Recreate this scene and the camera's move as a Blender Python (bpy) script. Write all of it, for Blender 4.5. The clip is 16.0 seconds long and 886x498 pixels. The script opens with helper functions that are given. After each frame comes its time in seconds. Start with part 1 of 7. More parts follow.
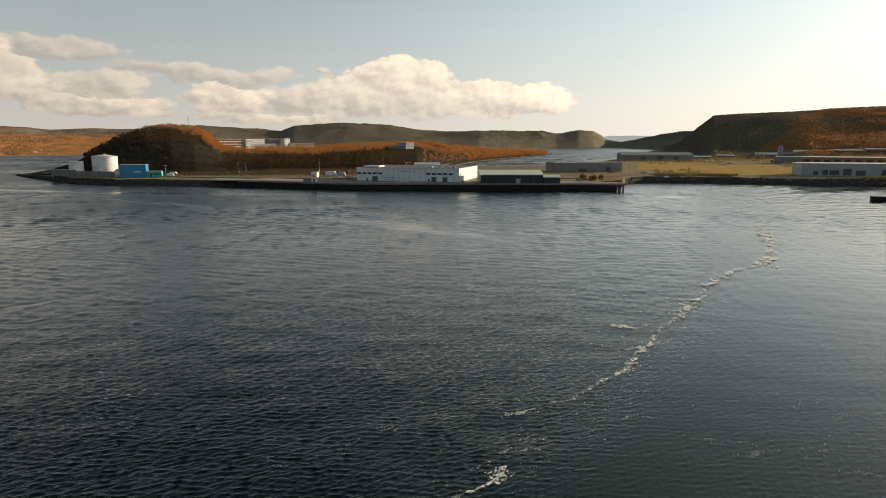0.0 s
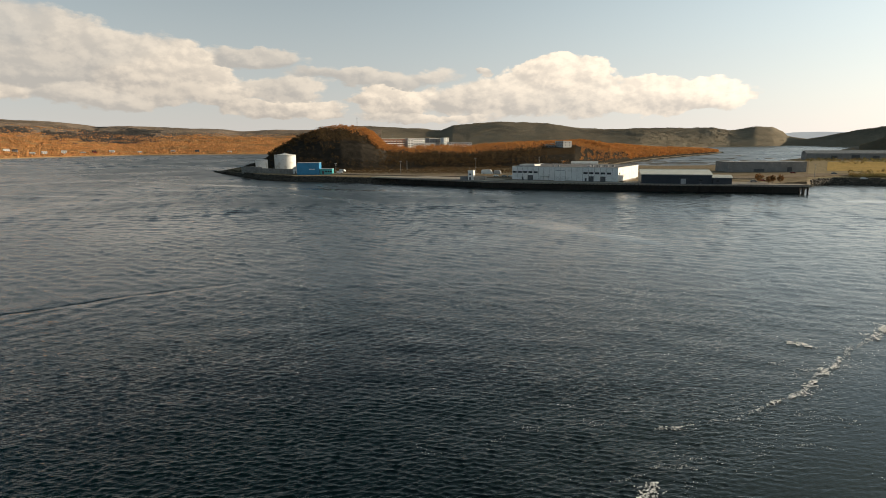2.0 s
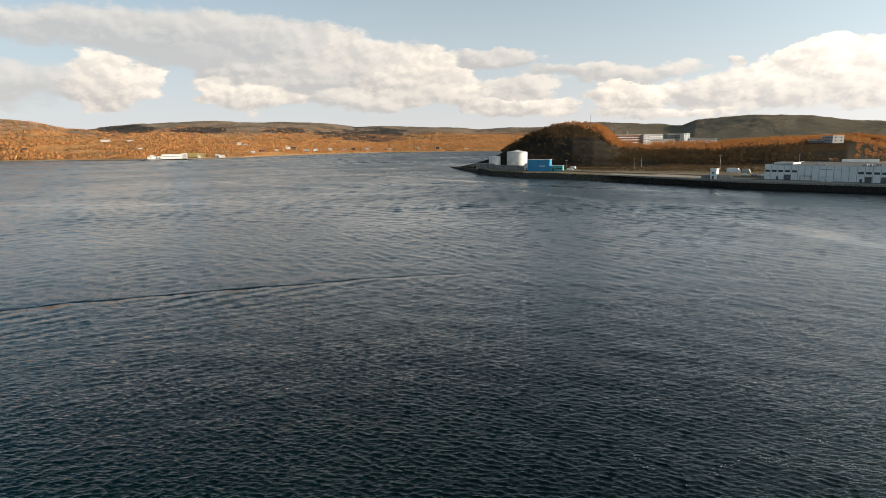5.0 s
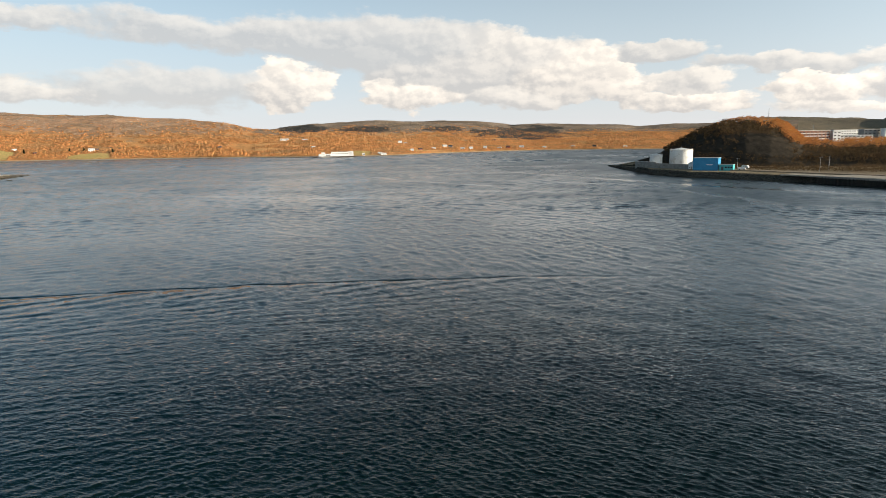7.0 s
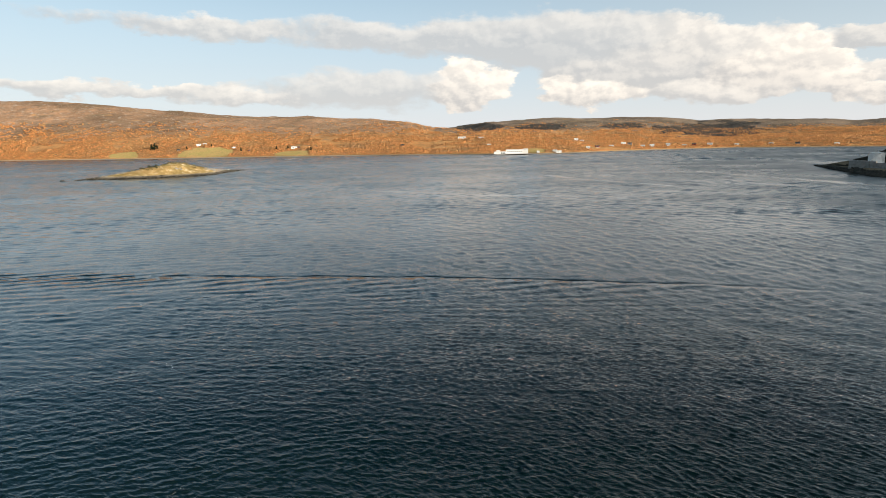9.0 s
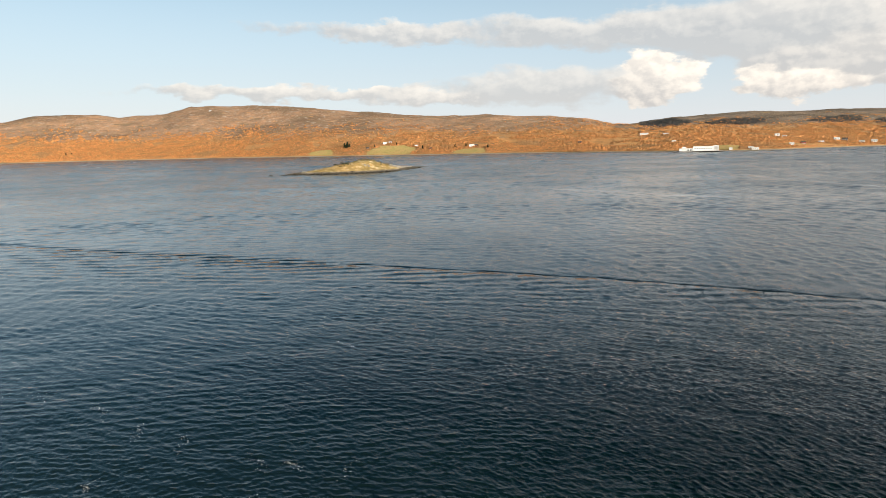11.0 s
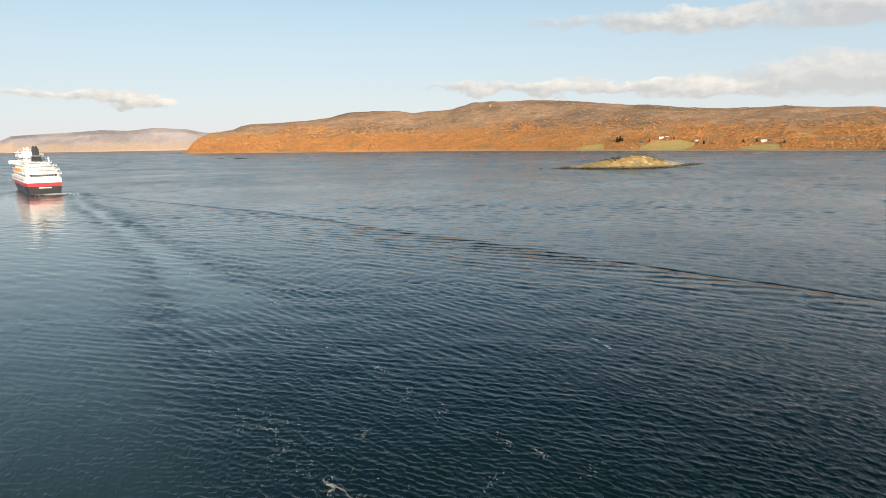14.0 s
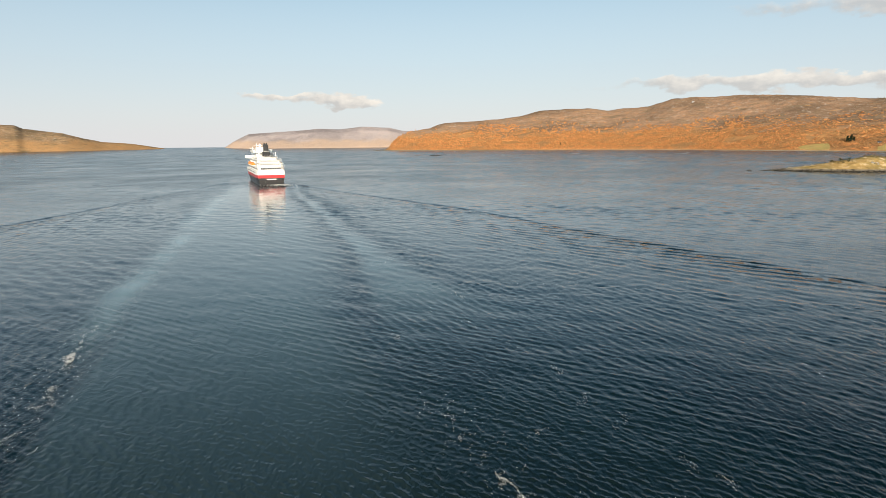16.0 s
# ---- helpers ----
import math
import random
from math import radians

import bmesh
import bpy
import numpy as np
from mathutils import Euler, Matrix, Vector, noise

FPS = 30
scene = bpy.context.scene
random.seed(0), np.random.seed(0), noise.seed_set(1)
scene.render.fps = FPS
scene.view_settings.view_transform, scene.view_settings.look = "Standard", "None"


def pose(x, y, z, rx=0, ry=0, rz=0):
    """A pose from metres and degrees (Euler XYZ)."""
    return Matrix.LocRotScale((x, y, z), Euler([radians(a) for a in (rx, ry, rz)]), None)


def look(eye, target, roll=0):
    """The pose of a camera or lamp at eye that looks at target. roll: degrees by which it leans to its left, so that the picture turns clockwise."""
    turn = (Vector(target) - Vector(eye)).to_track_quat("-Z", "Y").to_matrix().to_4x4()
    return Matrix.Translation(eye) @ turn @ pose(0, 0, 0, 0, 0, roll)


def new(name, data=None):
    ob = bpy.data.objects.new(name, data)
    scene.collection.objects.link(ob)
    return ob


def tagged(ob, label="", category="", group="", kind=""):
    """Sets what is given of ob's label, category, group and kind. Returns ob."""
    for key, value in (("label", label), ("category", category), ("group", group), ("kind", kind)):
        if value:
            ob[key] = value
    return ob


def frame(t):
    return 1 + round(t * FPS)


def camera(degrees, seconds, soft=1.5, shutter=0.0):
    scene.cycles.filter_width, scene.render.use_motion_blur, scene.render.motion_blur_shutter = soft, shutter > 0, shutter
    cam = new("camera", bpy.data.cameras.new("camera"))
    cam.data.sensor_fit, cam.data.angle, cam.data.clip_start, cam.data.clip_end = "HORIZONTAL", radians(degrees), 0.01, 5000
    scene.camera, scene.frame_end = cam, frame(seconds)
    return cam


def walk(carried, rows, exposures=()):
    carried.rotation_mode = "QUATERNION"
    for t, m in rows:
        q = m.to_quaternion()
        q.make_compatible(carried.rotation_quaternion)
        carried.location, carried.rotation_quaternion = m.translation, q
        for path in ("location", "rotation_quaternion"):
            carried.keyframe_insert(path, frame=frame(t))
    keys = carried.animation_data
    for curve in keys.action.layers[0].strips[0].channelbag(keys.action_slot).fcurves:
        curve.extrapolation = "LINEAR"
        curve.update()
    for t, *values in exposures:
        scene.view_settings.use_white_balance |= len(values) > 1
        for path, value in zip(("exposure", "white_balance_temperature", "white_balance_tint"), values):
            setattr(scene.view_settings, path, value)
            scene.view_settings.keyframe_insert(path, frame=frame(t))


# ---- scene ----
# The camera hovers 30 m above the fjord and turns slowly to its left.
cam = camera(71.65, 16.0, soft=0.6)
EYE = Vector((0.0, 0.0, 30.0))
# seconds, bearing to the left of +y, tilt, lean (degrees)
TURNS = [
    (0.0, 0.00, -9.64, -0.01),
    (0.5, 3.55, -9.65, -0.08),
    (1.0, 7.01, -9.67, -0.16),
    (1.5, 10.67, -9.70, -0.22),
    (2.0, 14.38, -9.72, -0.29),
    (2.5, 18.06, -9.74, -0.36),
    (3.0, 21.76, -9.77, -0.42),
    (3.5, 25.32, -9.81, -0.47),
    (4.0, 28.74, -9.82, -0.53),
    (6.5, 46.04, -9.85, -0.83),
    (7.0, 49.74, -9.85, -0.87),
    (7.5, 53.59, -9.83, -0.92),
    (8.0, 57.60, -9.82, -0.98),
    (8.5, 61.74, -9.81, -1.02),
    (9.0, 65.77, -9.80, -1.04),
    (11.5, 85.86, -9.69, -1.35),
    (12.0, 89.74, -9.72, -1.20),
    (12.5, 93.92, -9.76, -1.02),
    (13.0, 98.17, -9.79, -0.88),
    (13.5, 102.30, -9.78, -0.82),
    (14.0, 106.46, -9.77, -0.82),
    (14.5, 110.58, -9.80, -0.84),
    (15.0, 114.72, -9.80, -0.85),
    (15.5, 119.06, -9.77, -0.76),
    (16.0, 123.78, -9.73, -0.56),
]


def heading(bearing, tilt):
    b, e = radians(bearing), radians(tilt)
    return EYE + Vector((-math.sin(b) * math.cos(e), math.cos(b) * math.cos(e), math.sin(e))) * 100


walk(cam, [(t, look(EYE, heading(b, e), r)) for t, b, e, r in TURNS], exposures=[(0.0, 0.16, 7500, 10), (4.0, 0.45, 6900, 10), (8.0, 0.67, 6650, 9), (13.0, 0.66, 6650, 9), (16.0, 0.54, 6700, 9)])

# ---- world and sun ----
SUN_BEARING, SUN_HEIGHT = -58.0, 11.0
sun_data = bpy.data.lights.new("sun", "SUN")
sun_data.energy, sun_data.angle, sun_data.color = 5.0, radians(0.5), (1.0, 0.88, 0.71)
sun = new("sun", sun_data)
sun_from = Vector((-math.sin(radians(SUN_BEARING)) * math.cos(radians(SUN_HEIGHT)),
                   math.cos(radians(SUN_BEARING)) * math.cos(radians(SUN_HEIGHT)), math.sin(radians(SUN_HEIGHT))))
sun.matrix_world = look(sun_from * 500, (0, 0, 0))


class Tree:
    """Short hand for a node tree."""

    def __init__(self, tree):
        self.tree = tree

    def node(self, kind, operation="", use_clamp=False, attribute_name="", data_type="", interpolation_type=""):
        n = self.tree.nodes.new(kind)
        if operation:
            n.operation = operation
        if use_clamp:
            n.use_clamp = True
        if attribute_name:
            n.attribute_name = attribute_name
        if data_type:
            n.data_type = data_type
        if interpolation_type:
            n.interpolation_type = interpolation_type
        return n

    def plug(self, value, socket):
        if hasattr(value, "is_output"):
            self.tree.links.new(value, socket)
        else:
            socket.default_value = value

    def math(self, op, a, b=0.0, c=0.0, clamp=False):
        n = self.node("ShaderNodeMath", operation=op, use_clamp=clamp)
        for i, v in enumerate((a, b, c)):
            self.plug(v, n.inputs[i])
        return n.outputs[0]

    def step(self, v, lo, hi, to_lo=0.0, to_hi=1.0):
        n = self.node("ShaderNodeMapRange", interpolation_type="SMOOTHSTEP")
        for i, x in enumerate((v, lo, hi, to_lo, to_hi)):
            self.plug(x, n.inputs[i])
        return n.outputs[0]

    def noise(self, vector, scale, detail=3.0, rough=0.55, stretch=None, distortion=0.0):
        if stretch is not None:
            m = self.node("ShaderNodeMapping")
            m.inputs["Rotation"].default_value = (0, 0, radians(stretch[3]))
            m.inputs["Scale"].default_value = stretch[:3]
            self.plug(vector, m.inputs["Vector"])
            vector = m.outputs[0]
        n = self.node("ShaderNodeTexNoise")
        self.plug(vector, n.inputs["Vector"])
        n.inputs["Scale"].default_value = scale
        n.inputs["Detail"].default_value = detail
        n.inputs["Roughness"].default_value = rough
        n.inputs["Distortion"].default_value = distortion
        return n.outputs["Fac"]

    def mix(self, fac, a, b):
        n = self.node("ShaderNodeMix", data_type="RGBA")
        self.plug(fac, n.inputs[0])
        for v, s in ((a, n.inputs[6]), (b, n.inputs[7])):
            self.plug((*v, 1.0) if isinstance(v, tuple) and len(v) == 3 else v, s)
        return n.outputs[2]

    def combine(self, x, y, z):
        n = self.node("ShaderNodeCombineXYZ")
        for i, v in enumerate((x, y, z)):
            self.plug(v, n.inputs[i])
        return n.outputs[0]


# Cloud banks over the fjord: bearing, height above the horizon, half length, half depth, slope (degrees), weight, brightness
CLOUDS = [
    (86, 9.8, 11, 0.9, 0.03, 0.75, 0.35), (68, 9.3, 12, 1.3, 0.04, 0.95, 0.25), (54, 8.5, 10, 2.0, 0.05, 1.2, 0.22), (44, 7.4, 7, 2.0, 0.08, 1.2, 0.5),
    (48, 6.4, 7, 1.9, 0.03, 1.1, 0.45), (38.5, 5.8, 5, 2.0, 0.0, 1.15, 0.75), (52.5, 4.2, 4, 1.3, 0.0, 0.95, 0.78), (73, 4.8, 8, 1.5, 0.0, 1.0, 0.15),
    (62.8, 5.0, 3.6, 1.7, 0.0, 1.2, 0.75), (94, 4.7, 15, 0.6, 0.0, 0.7, 0.40), (82, 4.2, 7, 0.9, 0.0, 0.75, 0.40),
    (30.6, 7.4, 3.6, 0.7, 0.0, 1.0, 0.35), (33.7, 4.9, 2.4, 1.5, 0.0, 1.15, 0.75), (28.5, 4.8, 2.7, 1.1, 0.0, 1.05, 0.50), (21, 6.0, 6.2, 0.75, 0.02, 1.1, 0.35),
    (27, 3.1, 4.6, 0.7, 0.0, 1.0, 0.75), (18.3, 3.8, 3.4, 1.2, 0.0, 1.15, 0.85), (6.5, 4.1, 8.0, 1.5, 0.0, 1.2, 0.65), (3.6, 5.6, 4.6, 1.6, 0.0, 1.2, 0.85),
    (-5, 3.9, 5.4, 1.3, 0.0, 1.15, 0.80), (16, 2.3, 6.0, 0.5, 0.0, 0.8, 0.60), (11.5, 6.4, 1.0, 0.5, 0.0, 0.7, 0.6),
    (44, 3.9, 6, 0.9, 0.0, 0.8, 0.45), (132.8, 3.9, 2.4, 0.6, 0.0, 0.85, 0.50), (137.5, 4.2, 3.5, 0.4, 0.0, 0.65, 0.50),
]


def make_world():
    world = bpy.data.worlds.new("sky")
    world.use_nodes = True
    scene.world = world
    t = Tree(world.node_tree)
    t.tree.nodes.clear()
    sky = t.node("ShaderNodeTexSky")
    sky.sky_type, sky.sun_disc = "NISHITA", False
    sky.sun_elevation, sky.sun_rotation = radians(SUN_HEIGHT), radians(-SUN_BEARING)
    sky.altitude, sky.air_density, sky.dust_density, sky.ozone_density = 0, 1.0, 0.5, 1.4
    way = t.node("ShaderNodeTexCoord").outputs["Generated"]
    s = t.node("ShaderNodeSeparateXYZ")
    t.plug(way, s.inputs[0])
    deg = 180 / math.pi
    bearing = t.math("MULTIPLY", t.math("ARCTAN2", t.math("MULTIPLY", s.outputs[0], -1.0), s.outputs[1]), deg)
    height = t.math("MULTIPLY", t.math("ARCSINE", s.outputs[2]), deg)
    near = t.combine(t.math("MULTIPLY", bearing, 0.11), t.math("MULTIPLY", height, 0.26), 3.0)
    b_warp = t.math("MULTIPLY_ADD", t.math("SUBTRACT", t.noise(near, 1.6, 4.0, 0.55), 0.5), 9.0, bearing)
    near = t.combine(t.math("MULTIPLY", bearing, 0.11), t.math("MULTIPLY", height, 0.26), 11.0)
    h_warp = t.math("MULTIPLY_ADD", t.math("SUBTRACT", t.noise(near, 1.9, 5.0, 0.6), 0.5), 3.0, height)
    total, upper, tones = 1e-6, 0.0, 0.0
    for b, h, rb, rh, slope, weight, tone in CLOUDS:
        db = t.math("SUBTRACT", b_warp, b)
        dh = t.math("MULTIPLY_ADD", db, -slope, t.math("SUBTRACT", h_warp, h))
        u, v = t.math("DIVIDE", db, rb), t.math("DIVIDE", dh, rh)
        r2 = t.math("MULTIPLY_ADD", u, u, t.math("MULTIPLY", v, v))
        body = t.math("MULTIPLY_ADD", r2, -0.62, weight * 0.85)
        share = t.math("EXPONENT", t.math("MULTIPLY", body, 8.0))
        total = t.math("ADD", total, share)
        upper = t.math("MULTIPLY_ADD", share, t.math("MULTIPLY_ADD", u, -0.35, v), upper)
        tones = t.math("MULTIPLY_ADD", share, tone, tones)
    bank = t.math("MULTIPLY", t.math("LOGARITHM", total, 2.718), 0.125)
    upper, tones = t.math("DIVIDE", upper, total), t.math("DIVIDE", tones, total)
    place = t.combine(t.math("MULTIPLY", bearing, 0.15), t.math("MULTIPLY", height, 0.21), 0.0)
    moved = t.combine(t.math("MULTIPLY_ADD", bearing, 0.15, -0.07), t.math("MULTIPLY_ADD", height, 0.21, 0.08), 0.0)
    puff = t.noise(place, 2.1, 7.0, 0.56)
    puff_up = t.noise(moved, 2.1, 7.0, 0.56)
    dense = t.math("MULTIPLY_ADD", t.math("SUBTRACT", puff, 0.5), t.math("MULTIPLY_ADD", tones, 1.9, 0.75), t.math("ADD", bank, 0.24))
    cover = t.step(dense, t.math("MULTIPLY_ADD", tones, 0.14, 0.0), t.math("MULTIPLY_ADD", tones, -0.44, 0.80))
    lit = t.step(t.math("SUBTRACT", puff, puff_up), -0.13, 0.13)
    top = t.step(upper, -0.9, 0.9)
    shade = t.math("MULTIPLY_ADD", t.math("SUBTRACT", lit, 0.5), t.math("MULTIPLY_ADD", tones, 0.42, 0.18), t.math("MULTIPLY_ADD", top, 0.52, t.math("MULTIPLY_ADD", tones, 0.62, -0.24)), clamp=True)
    cloud = t.mix(shade, CLOUD_DARK, CLOUD_LIGHT)
    # thin bright haze low over the fjord
    low = t.math("POWER", 2.718, t.math("MULTIPLY", t.math("MAXIMUM", height, 0.0), -0.16))
    wide = t.math("EXPONENT", t.math("MULTIPLY", t.math("MULTIPLY", height, height), -0.0028))
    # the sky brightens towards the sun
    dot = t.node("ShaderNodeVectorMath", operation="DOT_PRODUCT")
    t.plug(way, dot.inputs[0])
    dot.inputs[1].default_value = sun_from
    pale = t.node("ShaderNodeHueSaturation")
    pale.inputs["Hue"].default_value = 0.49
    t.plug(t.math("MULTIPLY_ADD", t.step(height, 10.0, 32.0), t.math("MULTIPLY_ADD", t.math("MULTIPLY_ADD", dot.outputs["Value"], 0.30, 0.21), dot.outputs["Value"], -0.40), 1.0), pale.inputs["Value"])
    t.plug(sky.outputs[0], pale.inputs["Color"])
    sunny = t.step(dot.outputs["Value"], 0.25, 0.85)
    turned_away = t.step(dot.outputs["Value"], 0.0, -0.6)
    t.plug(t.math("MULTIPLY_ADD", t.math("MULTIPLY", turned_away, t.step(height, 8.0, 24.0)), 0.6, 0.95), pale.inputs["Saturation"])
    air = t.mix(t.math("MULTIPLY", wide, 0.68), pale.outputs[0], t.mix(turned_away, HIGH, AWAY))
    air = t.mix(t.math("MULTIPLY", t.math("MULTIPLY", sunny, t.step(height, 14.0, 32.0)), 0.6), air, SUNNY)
    air = t.mix(t.math("MULTIPLY", low, 0.72), air, HAZE)
    thin = t.math("MULTIPLY", cover, t.math("MULTIPLY_ADD", tones, 0.36, 0.58))
    background = t.node("ShaderNodeBackground")
    glow = t.math("POWER", t.math("MAXIMUM", dot.outputs["Value"], 0.0), 2.0)
    bright = t.node("ShaderNodeVectorMath", operation="SCALE")
    t.plug(t.mix(thin, air, cloud), bright.inputs[0])
    t.plug(t.math("MULTIPLY_ADD", glow, 0.78, 1.0), bright.inputs["Scale"])
    t.plug(bright.outputs[0], background.inputs["Color"])
    background.inputs["Strength"].default_value = SKY_STRENGTH
    out = t.node("ShaderNodeOutputWorld")
    t.plug(background.outputs[0], out.inputs["Surface"])


SKY_STRENGTH = 0.095
CLOUD_DARK, CLOUD_LIGHT = (4.2, 4.0, 3.9), (8.8, 7.9, 6.9)
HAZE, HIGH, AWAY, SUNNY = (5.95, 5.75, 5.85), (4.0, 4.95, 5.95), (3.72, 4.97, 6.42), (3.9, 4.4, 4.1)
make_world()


# ---- materials ----
def material(name, colours, size=4.0, rough=0.7, bump=0.02, metal=0.0, grain=0.18, per_piece=0.0, specular=0.4):
    """Two or three colours mixed by a broad noise of that size in metres, with a fine grain, relief and wear."""
    m = bpy.data.materials.new(name)
    m.use_nodes = True
    t = Tree(m.node_tree)
    bsdf = t.tree.nodes["Principled BSDF"]
    pos = t.node("ShaderNodeNewGeometry").outputs["Position"]
    broad = t.noise(pos, 1.0 / size, 4.0)
    fine = t.noise(pos, 9.0 / size, 4.0, 0.65)
    col = t.mix(t.step(broad, 0.35, 0.65), colours[0], colours[1])
    if len(colours) > 2:
        col = t.mix(t.step(t.noise(pos, 2.3 / size, 3.0), 0.52, 0.68), col, colours[2])
    h = t.node("ShaderNodeHueSaturation")
    value = t.step(fine, 0.25, 0.75, 1.0 - grain, 1.0 + grain)
    if per_piece:
        rnd = t.node("ShaderNodeNewGeometry").outputs["Random Per Island"]
        value = t.math("MULTIPLY", value, t.math("MULTIPLY_ADD", rnd, 2 * per_piece, 1.0 - per_piece))
    t.plug(value, h.inputs["Value"])
    t.plug(col, h.inputs["Color"])
    t.plug(h.outputs[0], bsdf.inputs["Base Color"])
    t.plug(t.step(fine, 0.2, 0.8, max(rough - 0.12, 0.03), min(rough + 0.12, 1.0)), bsdf.inputs["Roughness"])
    bsdf.inputs["Metallic"].default_value = metal
    bsdf.inputs["Specular IOR Level"].default_value = specular
    if bump:
        b = t.node("ShaderNodeBump")
        b.inputs["Strength"].default_value = 0.6
        b.inputs["Distance"].default_value = bump
        t.plug(fine, b.inputs["Height"])
        t.plug(b.outputs[0], bsdf.inputs["Normal"])
    return m


def land_material(name, floor, heath, rock, tree_line, shore=(0.03, 0.028, 0.022), meadow=None, shaded_crag=None, beach=(0.24, 0.21, 0.17), patches=None):
    """Autumn woodland floor below the tree line, heath and rock above, weed and wet rock at the shore."""
    m = bpy.data.materials.new(name)
    m.use_nodes = True
    t = Tree(m.node_tree)
    bsdf = t.tree.nodes["Principled BSDF"]
    geo = t.node("ShaderNodeNewGeometry")
    pos = geo.outputs["Position"]
    sep = t.node("ShaderNodeSeparateXYZ")
    t.plug(pos, sep.inputs[0])
    z = sep.outputs[2]
    big, mid, fine = t.noise(pos, 0.006, 4.0), t.noise(pos, 0.03, 5.0, 0.6), t.noise(pos, 0.16, 5.0, 0.7)
    low = t.mix(t.step(mid, 0.38, 0.62), floor[0], floor[1])
    low = t.mix(t.step(fine, 0.5, 0.7), low, floor[2])
    high = t.mix(t.step(mid, 0.4, 0.6), heath[0], heath[1])
    high = t.mix(t.step(t.noise(pos, 0.004, 5.0, 0.6), 0.45, 0.62), high, tuple(0.72 * v for v in heath[1]))
    high = t.mix(t.step(t.noise(pos, 0.05, 6.0, 0.7, stretch=(1, 1, 4, 0)), 0.56, 0.66), high, rock)
    line = t.math("MULTIPLY_ADD", t.math("SUBTRACT", big, 0.5), 110.0, z)
    col = t.mix(t.step(line, tree_line - 22, tree_line + 22), low, high)
    if patches:
        # darker scrub in hollows and paler dry grass, drawn out along the contours
        col = t.mix(t.math("MULTIPLY", t.step(t.noise(pos, 0.011, 6.0, 0.68, stretch=(1, 1, 5, 0)), 0.53, 0.66), 0.75), col, patches[0])
        col = t.mix(t.math("MULTIPLY", t.step(t.noise(pos, 0.017, 6.0, 0.7, stretch=(1, 1, 7, 40)), 0.56, 0.70), 0.7), col, patches[1])
    if meadow:
        col = t.mix(t.step(t.math("MULTIPLY_ADD", t.math("SUBTRACT", mid, 0.5), 3.0, z), meadow[0], meadow[1]), meadow[2], col)
    # steep faces: bare rock, with the slope's shade put into its tone
    if shaded_crag:
        n = t.node("ShaderNodeSeparateXYZ")
        t.plug(geo.outputs["True Normal"], n.inputs[0])
        col = t.mix(t.step(t.math("MULTIPLY_ADD", mid, 0.08, n.outputs[2]), 1.0, 1.03), t.mix(t.step(fine, 0.6, 0.78), shaded_crag, rock), col)
    band = t.math("MULTIPLY_ADD", t.math("SUBTRACT", fine, 0.5), 1.5, z)
    col = t.mix(t.step(band, 1.6, 3.2), t.mix(t.step(fine, 0.45, 0.6), beach, tuple(0.5 * v for v in beach)), col)
    col = t.mix(t.step(band, 0.7, 1.4), shore, col)
    h = t.node("ShaderNodeHueSaturation")
    t.plug(t.step(fine, 0.2, 0.8, 0.65, 1.35), h.inputs["Value"])
    t.plug(col, h.inputs["Color"])
    t.plug(h.outputs[0], bsdf.inputs["Base Color"])
    bsdf.inputs["Roughness"].default_value = 0.9
    bsdf.inputs["Specular IOR Level"].default_value = 0.0
    b = t.node("ShaderNodeBump")
    b.inputs["Distance"].default_value = 1.4
    b.inputs["Strength"].default_value = 0.8
    t.plug(fine, b.inputs["Height"])
    t.plug(b.outputs[0], bsdf.inputs["Normal"])
    return m


def leaf_material(name, colours, spread=0.6, drift=None, thin=0.42):
    m = bpy.data.materials.new(name)
    m.use_nodes = True
    t = Tree(m.node_tree)
    bsdf = t.tree.nodes["Principled BSDF"]
    geo = t.node("ShaderNodeNewGeometry")
    patch = t.noise(geo.outputs["Position"], 0.035, 4.0, 0.6)
    near = t.noise(geo.outputs["Position"], 0.2, 2.0)
    col = t.mix(t.step(patch, 0.4, 0.62), colours[0], colours[1])
    col = t.mix(t.step(near, 0.55, 0.7), col, colours[2])
    if drift:
        col = t.mix(t.math("MULTIPLY", t.step(t.noise(geo.outputs["Position"], 0.009, 5.0, 0.62), 0.50, 0.66), 0.8), col, drift)
    h = t.node("ShaderNodeHueSaturation")
    t.plug(t.math("MULTIPLY_ADD", geo.outputs["Random Per Island"], spread, 0.95 - spread / 2), h.inputs["Value"])
    t.plug(col, h.inputs["Color"])
    t.plug(h.outputs[0], bsdf.inputs["Base Color"])
    bsdf.inputs["Roughness"].default_value = 0.75
    bsdf.inputs["Specular IOR Level"].default_value = 0.15
    through_leaf = t.node("ShaderNodeBsdfTranslucent")
    t.plug(h.outputs[0], through_leaf.inputs["Color"])
    both = t.node("ShaderNodeMixShader")
    both.inputs[0].default_value = thin
    t.plug(bsdf.outputs[0], both.inputs[1])
    t.plug(through_leaf.outputs[0], both.inputs[2])
    t.plug(both.outputs[0], t.tree.nodes["Material Output"].inputs["Surface"])
    return m


